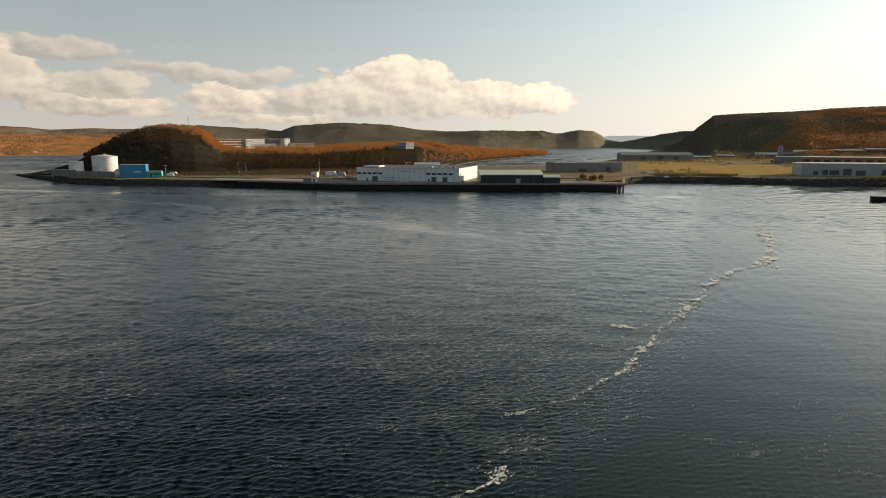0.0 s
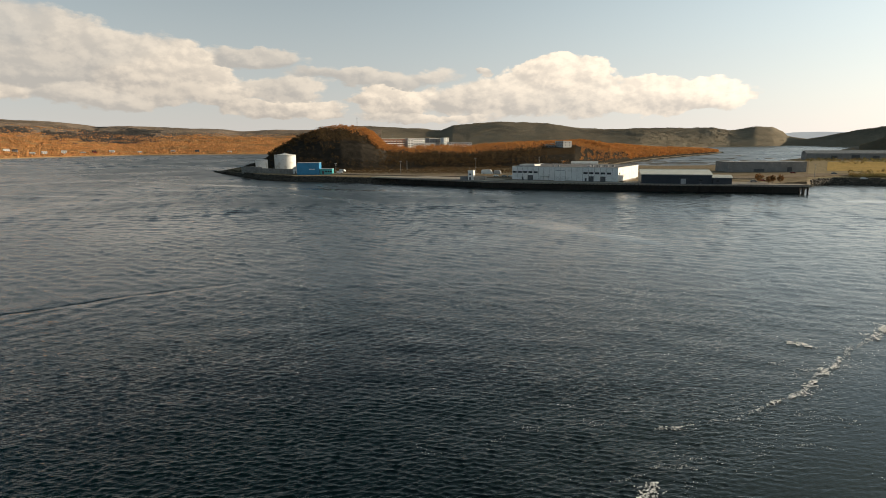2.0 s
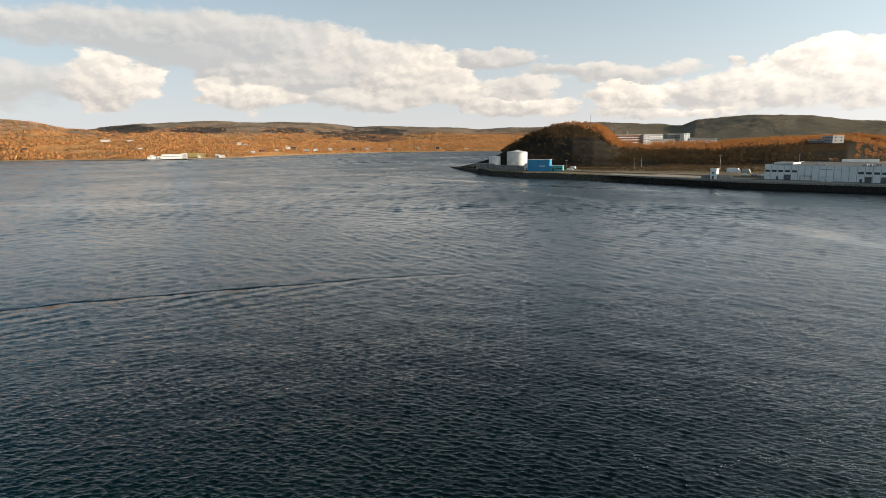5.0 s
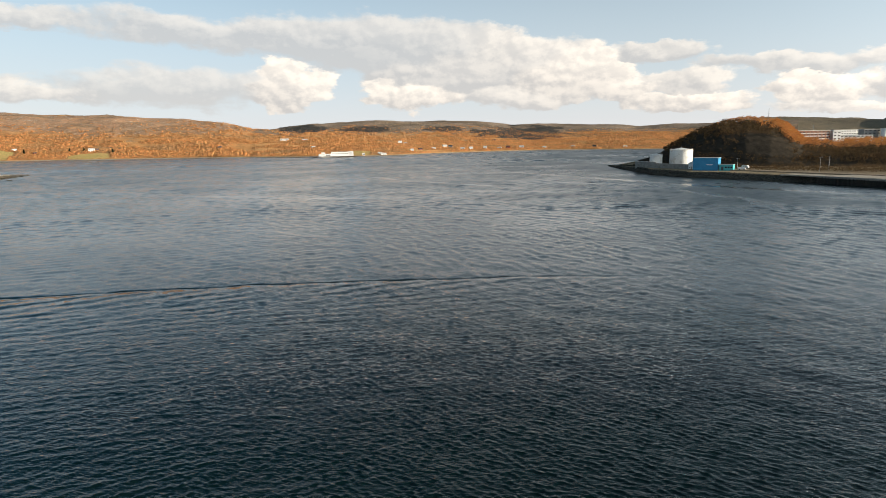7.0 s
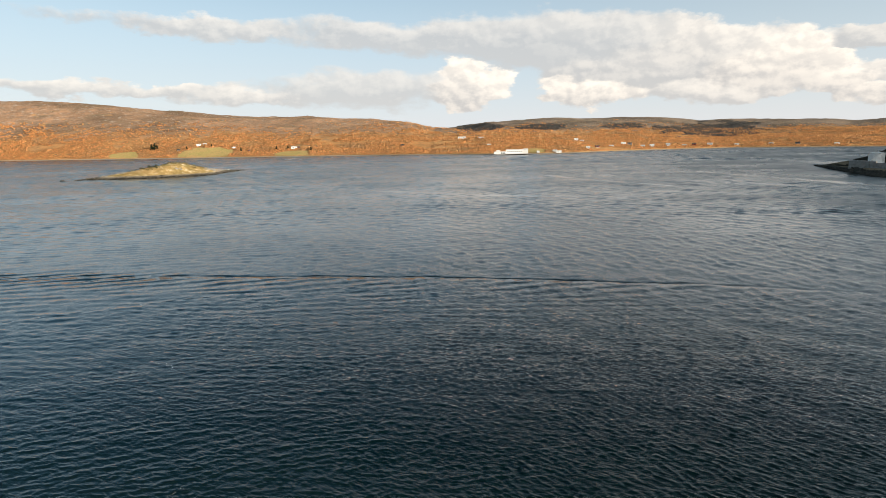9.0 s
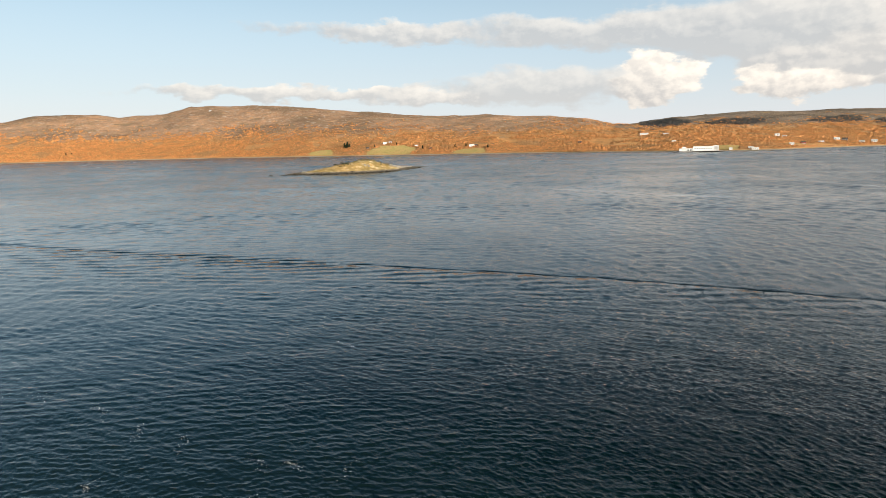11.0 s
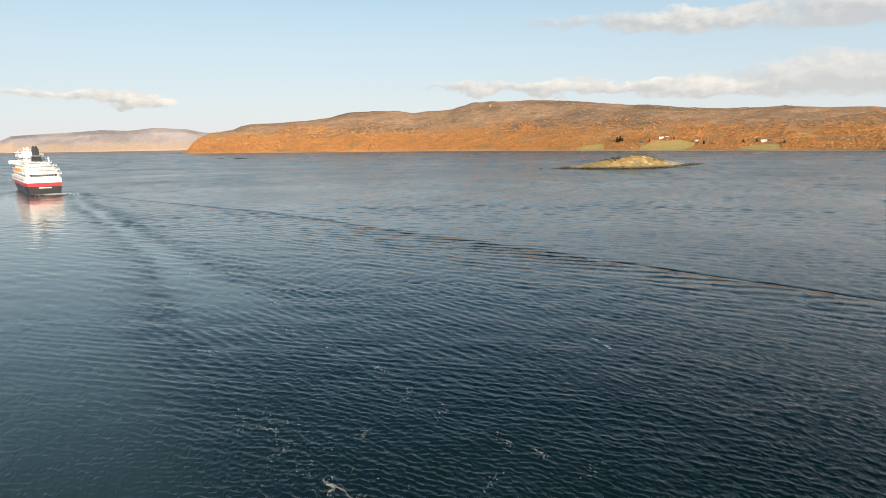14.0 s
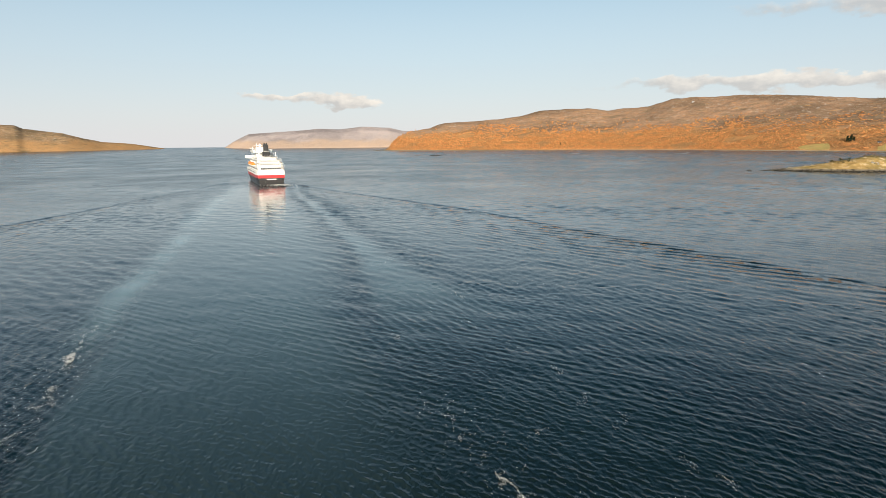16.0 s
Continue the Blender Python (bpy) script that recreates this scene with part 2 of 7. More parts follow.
def sea_material():
    m = bpy.data.materials.new("sea water")
    m.use_nodes = True
    t = Tree(m.node_tree)
    bsdf = t.tree.nodes["Principled BSDF"]
    pos = t.node("ShaderNodeNewGeometry").outputs["Position"]
    sep = t.node("ShaderNodeSeparateXYZ")
    t.plug(pos, sep.inputs[0])

    def field(name):
        return t.node("ShaderNodeAttribute", attribute_name=name).outputs["Fac"]

    def crests(angle, length, across):
        """The place in units of waves whose crests run at that angle: drawn out along the crest."""
        c, n = math.cos(radians(angle)), math.sin(radians(angle))
        u = t.math("MULTIPLY_ADD", sep.outputs[0], c * length, t.math("MULTIPLY", sep.outputs[1], n * length))
        v = t.math("MULTIPLY_ADD", sep.outputs[0], -n * across, t.math("MULTIPLY", sep.outputs[1], c * across))
        return t.combine(u, v, 0.0)

    def ridged(n):
        return t.math("SUBTRACT", 1.0, t.math("ABSOLUTE", t.math("MULTIPLY_ADD", n, 2.0, -1.0)))

    calm, ruffled, wind, edge = field("calm"), field("ruffled"), field("wind"), field("edge")
    gust = t.noise(pos, 0.012, 3.0, 0.6)
    slick = t.noise(pos, 0.0075, 4.0, 0.6, distortion=0.4)
    strength = t.math("MULTIPLY", t.step(gust, 0.3, 0.7, 0.75, 1.25), t.step(slick, 0.36, 0.52, 0.78, 1.0))
    strength = t.math("MULTIPLY", strength, t.math("MULTIPLY_ADD", calm, -0.72, 1.0))
    strength = t.math("MULTIPLY", strength, t.math("MULTIPLY_ADD", edge, 0.6, 1.0))
    chop = t.noise(crests(20, 1.15, 3.1), 1.0, 3.0, 0.55, distortion=0.3)
    cross = t.noise(crests(62, 0.95, 2.2), 1.0, 3.0, 0.5, distortion=0.3)
    sharp = ridged(t.noise(crests(30, 0.55, 1.5), 1.0, 3.0, 0.5, distortion=0.4))
    fine = t.noise(pos, 4.6, 2.0, 0.5)
    swell = t.noise(pos, 0.2, 2.0, 0.5)
    h = t.math("MULTIPLY_ADD", chop, SEA_CHOP, t.math("MULTIPLY", cross, SEA_CROSS))
    h = t.math("MULTIPLY_ADD", sharp, SEA_SHARP, h)
    h = t.math("MULTIPLY_ADD", fine, 0.012, t.math("MULTIPLY_ADD", swell, 0.10, h))
    h = t.math("MULTIPLY", h, t.math("MULTIPLY", strength, ruffled))
    # both arms of the wake: a steep leading wave, a feather of short waves and a longer train inside it
    off, run, force, broad = field("arm"), field("run"), field("force"), field("breadth")
    off = t.math("MULTIPLY_ADD", t.math("SUBTRACT", t.noise(pos, 0.06, 2.0), 0.5), 4.0, off)
    steps = t.math("MULTIPLY", t.step(run, 180.0, 210.0), t.step(run, 300.0, 345.0, 1.0, 0.0))
    lead = t.math("DIVIDE", off, broad)
    lead = t.math("MULTIPLY", t.math("EXPONENT", t.math("MULTIPLY", t.math("MULTIPLY", lead, lead), -1.0)), t.math("MULTIPLY", broad, t.math("MULTIPLY_ADD", steps, -0.12, 0.24)))
    inside = t.math("MAXIMUM", off, 0.0)
    patchy = t.step(t.noise(pos, 0.045, 2.0), 0.36, 0.62, 0.2, 1.0)
    for turn, length, lo, hi, fade, high, share in ((25, 4.8, t.math("MULTIPLY_ADD", steps, -5.0, -2.5), 1.5, -1 / 11, 0.14, t.math("MAXIMUM", patchy, steps)), (9, 3.3, 3.0, 22.0, -1 / 34, 0.065, patchy)):
        k = math.tau / length
        phase = t.math("MULTIPLY_ADD", off, k * math.cos(radians(turn)), t.math("MULTIPLY", run, -k * math.sin(radians(turn))))
        size = t.math("MULTIPLY", t.math("EXPONENT", t.math("MULTIPLY", inside, fade)), t.step(off, lo, hi))
        lead = t.math("MULTIPLY_ADD", t.math("MULTIPLY", t.math("SINE", phase), high), t.math("MULTIPLY", size, share), lead)
    h = t.math("MULTIPLY_ADD", lead, force, h)
    b = t.node("ShaderNodeBump")
    b.inputs["Distance"].default_value = 1.0
    b.inputs["Strength"].default_value = 1.0
    t.plug(h, b.inputs["Height"])
    t.plug(b.outputs[0], bsdf.inputs["Normal"])
    murk = t.noise(pos, 0.012, 3.0)
    body = t.mix(t.step(murk, 0.35, 0.65), (0.0006, 0.0058, 0.0064), (0.0010, 0.0080, 0.0086))
    # pale wake colour: churned bubbles, plus the calm water's sky reflection painted in
    t.plug(t.mix(field("bubble_sheen"), body, (0.26, 0.37, 0.39)), bsdf.inputs["Base Color"])
    t.plug(t.math("MULTIPLY", wind, t.math("MULTIPLY_ADD", strength, 0.75, 0.25)), bsdf.inputs["Roughness"])
    bsdf.inputs["IOR"].default_value = 1.33
    bsdf.inputs["Specular Tint"].default_value = (0.84, 0.99, 1.0, 1.0)
    return m


SEA_CHOP, SEA_CROSS, SEA_SHARP = 0.055, 0.05, 0.10
ORANGE = ((0.50, 0.205, 0.062), (0.38, 0.165, 0.055), (0.54, 0.30, 0.095))
RUST = ((0.20, 0.105, 0.045), (0.24, 0.12, 0.045), (0.16, 0.11, 0.05))
M_LEAF = leaf_material("autumn birch leaves", ORANGE)
M_RUST = leaf_material("rust brown birch leaves", RUST)
M_FAR_LEAF = leaf_material("orange birch leaves", ((0.80, 0.345, 0.125), (0.62, 0.28, 0.11), (0.86, 0.53, 0.20)), 0.35, (0.50, 0.29, 0.14), 0.15)
# Bright leaf tone that paints sunlight on the harbour hill's side
M_SUNLIT_LEAF = leaf_material("birch leaves brightened for the sunlit slope", ((0.88, 0.50, 0.23), (0.78, 0.46, 0.23), (0.90, 0.64, 0.34)), 0.15, (0.56, 0.42, 0.25), 0.7)
M_OLIVE = leaf_material("olive brown scrub", ((0.17, 0.145, 0.06), (0.22, 0.145, 0.06), (0.27, 0.20, 0.07)))
# Scrub painted dark to stand for the headland's shaded front
M_SHADE = leaf_material("scrub darkened for shaded slopes", ((0.085, 0.055, 0.026), (0.105, 0.062, 0.027), (0.066, 0.054, 0.026)))
# Scrub tone raised to paint in haze; the upper heath shares it
M_HAZED_SCRUB = leaf_material("scrub paled by haze", ((0.46, 0.38, 0.27), (0.50, 0.39, 0.26), (0.42, 0.37, 0.26)), 0.12, None, 0.6)
# Tree tone raised with the painted haze of the inlet's hills
M_HAZED_TREES = leaf_material("far trees raised by haze", ((0.34, 0.28, 0.20), (0.29, 0.25, 0.185), (0.42, 0.31, 0.20)), 0.3)
# Dark slate tone that paints shade on the back ridge's steep faces
M_SHADED_WOOD = leaf_material("far wood darkened for shaded faces", ((0.165, 0.148, 0.135), (0.145, 0.138, 0.13), (0.20, 0.165, 0.135)), 0.15)
M_SPRUCE = leaf_material("dark spruce needles", ((0.030, 0.045, 0.022), (0.024, 0.036, 0.018), (0.045, 0.055, 0.025)))
M_BARK = material("birch bark", ((0.16, 0.13, 0.11), (0.08, 0.065, 0.055)), 0.5, 0.85)
# Floor and steep rock are darkened to paint the front slope's shade
M_NEAR = land_material("headland ground, slope shade in its colour", ((0.075, 0.046, 0.024), (0.060, 0.040, 0.024), (0.044, 0.037, 0.024)),
                       ((0.10, 0.068, 0.04), (0.08, 0.058, 0.036)), (0.05, 0.045, 0.038), 75, shaded_crag=(0.040, 0.034, 0.027), meadow=(5.6, 7.0, (0.27, 0.21, 0.14)))
# Base colours lifted to stand for the haze over the harbour hill
M_HILL = land_material("harbour hill ground lifted by haze", ((0.36, 0.24, 0.14), (0.31, 0.22, 0.135), (0.26, 0.20, 0.125)),
                       ((0.33, 0.25, 0.17), (0.29, 0.23, 0.16)), (0.36, 0.31, 0.27), 75, shaded_crag=(0.27, 0.22, 0.17), meadow=(6.0, 9.0, (0.34, 0.27, 0.17)))
M_INNER = land_material("inner fjord side", ((0.72, 0.37, 0.15), (0.62, 0.34, 0.145), (0.50, 0.30, 0.14)),
                        ((0.31, 0.225, 0.165), (0.25, 0.195, 0.15)), (0.40, 0.34, 0.29), 62, shore=(0.20, 0.17, 0.13), beach=(0.42, 0.36, 0.29), patches=((0.18, 0.15, 0.12), (0.56, 0.34, 0.15)))
M_SHORE = land_material("fjord side", ((0.60, 0.30, 0.12), (0.49, 0.255, 0.11), (0.36, 0.215, 0.10)),
                        ((0.46, 0.27, 0.165), (0.36, 0.235, 0.155)), (0.54, 0.45, 0.38), 74, patches=((0.24, 0.185, 0.12), (0.68, 0.36, 0.15)), shore=(0.22, 0.19, 0.15), beach=(0.46, 0.41, 0.34))
# Base colours raised and greyed to paint haze over the inlet's hills
M_HAZED_BACK = land_material("haze-raised far hills", ((0.35, 0.285, 0.205), (0.30, 0.255, 0.188), (0.27, 0.23, 0.17)),
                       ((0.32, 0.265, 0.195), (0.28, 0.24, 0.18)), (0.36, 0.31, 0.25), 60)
M_POINT = land_material("brown point", ((0.50, 0.28, 0.13), (0.42, 0.25, 0.125), (0.30, 0.20, 0.11)), ((0.42, 0.27, 0.16), (0.33, 0.225, 0.14)), (0.44, 0.38, 0.31), 70, patches=((0.17, 0.14, 0.085), (0.52, 0.36, 0.17)))
# Mauve-pale base colours carry the haze before the far mountains
M_HAZED_PEAK = land_material("mountains paled by haze", ((0.49, 0.36, 0.28), (0.45, 0.34, 0.28), (0.42, 0.325, 0.265)),
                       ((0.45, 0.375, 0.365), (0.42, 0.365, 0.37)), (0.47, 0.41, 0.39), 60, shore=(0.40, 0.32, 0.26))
M_ISLE = land_material("island turf", ((0.46, 0.30, 0.12), (0.27, 0.20, 0.08), (0.52, 0.42, 0.29)),
                       ((0.28, 0.16, 0.06), (0.20, 0.14, 0.06)), (0.45, 0.40, 0.33), 60)
M_SEA = sea_material()
M_FOAM = material("sea foam", ((0.96, 0.91, 0.84), (0.93, 0.88, 0.82)), 0.6, 0.8, 0.01)


# ---- building tools ----
def part(name, bm, mat, parent=None, label="", smooth=False):
    me = bpy.data.meshes.new(name)
    bm.to_mesh(me)
    bm.free()
    me.materials.append(mat)
    if smooth:
        me.polygons.foreach_set("use_smooth", [True] * len(me.polygons))
    ob = new(name, me)
    ob.parent = parent
    return tagged(ob, label) if label else ob


def array_mesh(name, verts, faces, mat, smooth=False):
    me = bpy.data.meshes.new(name)
    verts, faces = np.asarray(verts, np.float32), np.asarray(faces, np.int32)
    me.vertices.add(len(verts))
    me.vertices.foreach_set("co", verts.ravel())
    n = faces.shape[1]
    me.loops.add(faces.size)
    me.loops.foreach_set("vertex_index", faces.ravel())
    me.polygons.add(len(faces))
    me.polygons.foreach_set("loop_start", np.arange(0, faces.size, n, dtype=np.int32))
    me.polygons.foreach_set("loop_total", np.full(len(faces), n, np.int32))
    if smooth:
        me.polygons.foreach_set("use_smooth", np.ones(len(faces), bool))
    me.materials.append(mat)
    me.update(calc_edges=True)
    return new(name, me)


def box(x0, y0, z0, x1, y1, z1, bm=None, bevel=0.0):
    bm = bm or bmesh.new()
    made = bmesh.ops.create_cube(bm, size=1.0)["verts"]
    bmesh.ops.scale(bm, vec=(x1 - x0, y1 - y0, z1 - z0), verts=made)
    bmesh.ops.translate(bm, vec=((x0 + x1) / 2, (y0 + y1) / 2, (z0 + z1) / 2), verts=made)
    if bevel:
        bmesh.ops.bevel(bm, geom=list({e for v in made for e in v.link_edges}), offset=bevel, segments=1, affect="EDGES")
    return bm


def tube(x, y, z0, z1, r0, r1=None, sides=12, bm=None):
    bm = bm or bmesh.new()
    made = bmesh.ops.create_cone(bm, cap_ends=True, segments=sides, radius1=r0, radius2=r0 if r1 is None else r1, depth=z1 - z0)["verts"]
    bmesh.ops.translate(bm, vec=(x, y, (z0 + z1) / 2), verts=made)
    return bm


def prism(profile, y0, y1, axis="x"):
    """A profile of (across, up) drawn from y0 to y1 along the other way."""
    bm = bmesh.new()
    ends = []
    for s in (y0, y1):
        ends.append([bm.verts.new((a, s, b) if axis == "x" else (s, a, b)) for a, b in profile])
    n = len(profile)
    bm.faces.new(ends[0])
    bm.faces.new(ends[1][::-1])
    for i in range(n):
        bm.faces.new((ends[0][i], ends[1][i], ends[1][(i + 1) % n], ends[0][(i + 1) % n]))
    bmesh.ops.recalc_face_normals(bm, faces=bm.faces)
    return bm


def thing(name, label, category, m=None, group=""):
    ob = new(name)
    ob.empty_display_size = 0.5
    if m is not None:
        ob.matrix_world = m
    return tagged(ob, label, category, group)


def facing(left, right, z):
    """The pose of a building whose front runs from left to right: x along the front, y into the depth."""
    a = math.atan2(right[1] - left[1], right[0] - left[0])
    return Matrix.Translation((left[0], left[1], z)) @ Matrix.Rotation(a, 4, "Z")


def lattice(x, y, seed):
    n = (x * 374761393 + y * 668265263 + seed * 1442695041) & 0xFFFFFFFF
    n = ((n ^ (n >> 13)) * 1274126177) & 0xFFFFFFFF
    return ((n ^ (n >> 16)) & 0xFFFF) / 65535.0


def fbm(x, y, size, octaves=4, seed=1):
    """Smooth noise from -1 to 1 over arrays."""
    total, amp, norm = np.zeros_like(x, float), 1.0, 0.0
    for o in range(octaves):
        u, v = x / size * 2 ** o + 100.3, y / size * 2 ** o + 57.7
        i, j = np.floor(u).astype(np.int64), np.floor(v).astype(np.int64)
        f, g = u - i, v - j
        f, g = f * f * (3 - 2 * f), g * g * (3 - 2 * g)
        a = lattice(i, j, seed + o) * (1 - f) + lattice(i + 1, j, seed + o) * f
        b = lattice(i, j + 1, seed + o) * (1 - f) + lattice(i + 1, j + 1, seed + o) * f
        total += amp * (a * (1 - g) + b * g)
        norm += amp
        amp *= 0.5
    return total / norm * 2 - 1


def smooth(x, lo, hi):
    s = np.clip((x - lo) / (hi - lo), 0, 1)
    return s * s * (3 - 2 * s)


def table(az, rows, column):
    """Reads a short table of (bearing, ...) rows, ordered by rising bearing."""
    return np.interp(az, [r[0] for r in rows], [r[column] for r in rows])


def bearing_of(x, y):
    return np.degrees(np.arctan2(-x, y)), np.hypot(x, y)


def fan(name, az0, az1, step, dists, height, mat):
    """Land as a sheet round the fjord: bearings by distances, raised by height(bearing, distance)."""
    az = np.arange(az0, az1 + step / 2, step)
    a, d = np.meshgrid(az, np.asarray(dists), indexing="ij")
    z = height(a, d)
    x, y = -d * np.sin(np.radians(a)), d * np.cos(np.radians(a))
    na, nd = a.shape
    k = np.arange(na * nd).reshape(na, nd)
    faces = np.stack([k[:-1, :-1], k[:-1, 1:], k[1:, 1:], k[1:, :-1]], -1).reshape(-1, 4)
    keep = (z.ravel()[faces] > -3.4).any(1)
    ob = array_mesh(name, np.stack([x, y, z], -1).reshape(-1, 3), faces[keep], mat, smooth=True)
    return tagged(ob, kind="structure")


# ---- the sea ----
# Lines on the water, as short lists of (x, y): the ship's way, and the outer waves of its wake
WAY = [(135, 262), (97, 178), (66, 138), (34, 92), (14, 62), (2, 30), (-12, -5), (-36, -48), (-80, -103), (-150, -192), (-230, -280), (-318, -364)]
ARM_A = [(-40, 165), (-67, 128), (-78, 115), (-91, 100), (-102, 86), (-114, 69), (-126, 52), (-137, 33), (-147, 15), (-158, -5), (-170, -26), (-185, -54), (-199, -79), (-214, -103), (-235, -139), (-254, -182),
         (-273, -230), (-291, -275), (-318, -335)]
ARM_B = [(-10, -200), (-100, -271), (-145, -299), (-194, -335), (-263, -382), (-322, -425)]
# The wake's broad trail: its two rims, the dark seam in it, and the dark water outside it
RIM = [(-8, -48), (-24, -68), (-38, -88), (-53, -106), (-70, -127), (-96, -155), (-141, -207), (-204, -282), (-312, -394)]
SEAM = [(-38, -8), (-44, -21), (-53, -36), (-74, -61), (-83, -74), (-100, -90), (-119, -109), (-147, -141), (-179, -178), (-249, -270), (-318, -352)]
SHADE = [(-82, -20), (-98, -50), (-108, -72), (-126, -99), (-160, -146), (-204, -200), (-279, -300), (-326, -352)]


# Smooth streaks off the quay: a line and half its width
SLICKS = [([(-190, 345), (-134, 312), (-90, 268), (-42, 252), (-5, 214), (20, 190)], 13), ([(-430, 450), (-296, 413), (-189, 384), (-60, 372)], 11), ([(120, 352), (200, 376), (300, 425)], 22),
          ([(-460, 90), (-381, 127), (-307, 170), (-250, 230)], 9), ([(-560, 330), (-400, 300), (-300, 300)], 8)]


def along(x, y, line):
    """Signed distance from a line (positive to its left), how far along it from 0 to 1, and the metres run."""
    best, side, far, run = np.full(x.shape, 1e9), np.zeros(x.shape), np.zeros(x.shape), np.zeros(x.shape)
    n, passed = len(line) - 1, 0.0
    for i in range(n):
        (ax, ay), (bx, by) = line[i], line[i + 1]
        dx, dy = bx - ax, by - ay
        long = math.hypot(dx, dy)
        s = np.clip(((x - ax) * dx + (y - ay) * dy) / (dx * dx + dy * dy), 0, 1)
        r = np.hypot(x - ax - s * dx, y - ay - s * dy)
        cross = dx * (y - ay) - dy * (x - ax)
        new_best = r < best
        best = np.where(new_best, r, best)
        side = np.where(new_best, np.sign(cross) * r, side)
        far = np.where(new_best, (i + s) / n, far)
        run = np.where(new_best, passed + s * long, run)
        passed += long
    return side, far, run


def sea_sheets():
    """Bearings and distances of the water's rings, closest where the eye is nearest."""
    d = [40.0]
    while d[-1] < 130:
        d.append(d[-1] + max(0.15, 5.3e-5 * (d[-1] ** 2 + 900)))
    near = np.array(d)
    rest = np.concatenate([np.arange(near[-1], 300, 1.35), np.arange(300, 480, 2.5), np.arange(480, 1000, 7.0), np.arange(1000, 2400, 20.0), np.arange(2400, 4986, 60.0)])
    return [(np.arange(-42, 164.01, 0.17), near), (np.arange(164, 318.1, 7.0), np.array([40.0, near[-1]])), (np.arange(-42, 318.1, 6.0), np.array([0.0, 20, 40.0])),
            (np.concatenate([np.arange(-42, 164, 0.25), np.arange(164, 318.1, 4.0)]), rest)]


def make_sea():
    sheets, xs, ys, faces, base = sea_sheets(), [], [], [], 0
    for az, d in sheets:
        a, r = np.meshgrid(np.radians(az), d, indexing="ij")
        xs.append((-r * np.sin(a)).ravel())
        ys.append((r * np.cos(a)).ravel())
        k = np.arange(a.size).reshape(a.shape) + base
        faces.append(np.stack([k[:-1, :-1], k[1:, :-1], k[1:, 1:], k[:-1, 1:]], -1).reshape(-1, 4))
        base += a.size
    x, y, faces = np.concatenate(xs), np.concatenate(ys), np.concatenate(faces)
    r = np.hypot(x, y)
    bearing = np.degrees(np.arctan2(-x, y))
    # the smooth trail of the wake: round the harbour first, then after the ship
    side, far, _ = along(x, y, WAY)
    side = side - np.interp(far, [0, 0.36, 0.55, 1], [24, 24, 2, 0])
    wide = 24 + 4 * fbm(x, y, 30, 3, 5)
    old = (1 - smooth(np.abs(side), wide * 0.6, wide * 1.2)) * smooth(far, 0.0, 0.2) * smooth(y, -20, 10)
    wob = 3.0 * fbm(x, y, 34, 3, 7)
    rim, f_rim, _ = along(x, y, RIM)
    seam, f_seam, _ = along(x, y, SEAM)
    shade, f_shade, _ = along(x, y, SHADE)
    rim, seam, shade = rim + wob, seam + wob, shade + wob
    behind = smooth(-y, 15, 45) * (f_rim < 0.999) * (f_seam < 0.999)
    trail = smooth(-rim, 0, 4) * smooth(seam, 0, 14) * behind
    band = smooth(-seam, 0, 4) * smooth(shade, -4, 4) * smooth(f_seam, 0.2, 0.75) * (f_seam < 0.999) * np.clip(0.75 + 0.8 * fbm(x, y, 16, 4, 8), 0, 1.2)
    lip = np.exp(-((rim - 1) / np.interp(r, [80, 400], [2.4, 7.0])) ** 2) * smooth(f_rim, 0.2, 0.5) * (f_rim < 0.999) * (0.7 + 0.5 * fbm(x, y, 14, 3, 9))
    calm = np.clip(np.maximum(np.maximum(old, trail * 0.66), np.maximum(band * 0.6, lip * 0.7)), 0, 1)
    edge = 0.6 * np.exp(-((seam + 1) / 2.8) ** 2) * smooth(f_seam, 0.25, 0.45) * (f_seam < 0.999)
    edge = edge + 0.75 * np.exp(-((shade + np.interp(f_shade, [0, 1], [9, 3])) / np.interp(f_shade, [0.2, 1], [7, 3.5])) ** 2) * smooth(f_shade, 0.1, 0.5) * (f_shade < 0.999)
    edge = edge + 0.2 * np.exp(-((rim - 9) / 6.0) ** 2) * smooth(f_rim, 0.3, 0.6) * (f_rim < 0.999)
    # bubbles in the wake, raised to paint the low sky mirrored there
    bubble_sheen = np.clip(np.maximum(np.maximum(0.20 * trail, 0.45 * band), 0.85 * lip) + 0.05 * np.exp(-(seam / 30) ** 2) * smooth(-y, -45, 30) - 0.2 * edge, 0, 1) * smooth(r, -20, 130)
    slick = np.zeros_like(x)
    for line, half in SLICKS:
        s, f, _ = along(x, y, line)
        half = half * (0.7 + 0.6 * fbm(x, y, 25, 3, 17)) * np.sin(np.clip(f, 0.02, 0.98) * math.pi) ** 0.5
        slick = np.maximum(slick, smooth(fbm(x, y, 60, 3, 19), -0.5, 0.3) * 0.85 * (1 - smooth(np.abs(s), half * 0.5, half * 1.2)) * (f > 0.01) * (f < 0.99))
    calm = np.maximum(calm, slick)
    # the two arms of the wake: place across and along, and strength
    arm_a, fa, run_a = along(x, y, ARM_A)
    arm_b, fb, run_b = along(x, y, ARM_B)
    arm_b = -arm_b
    own = np.abs(arm_a) <= np.abs(arm_b)
    arm, run = np.where(own, arm_a, arm_b), np.where(own, run_a, run_b)
    force = np.where(own, smooth(fa, 0.02, 0.3) * (fa < 0.999) * (fa > 0.001), smooth(fb, 0.0, 0.1) * (fb < 0.999) * (fb > 0.001)) * (1 - 0.85 * trail) * (1 - 0.8 * band)
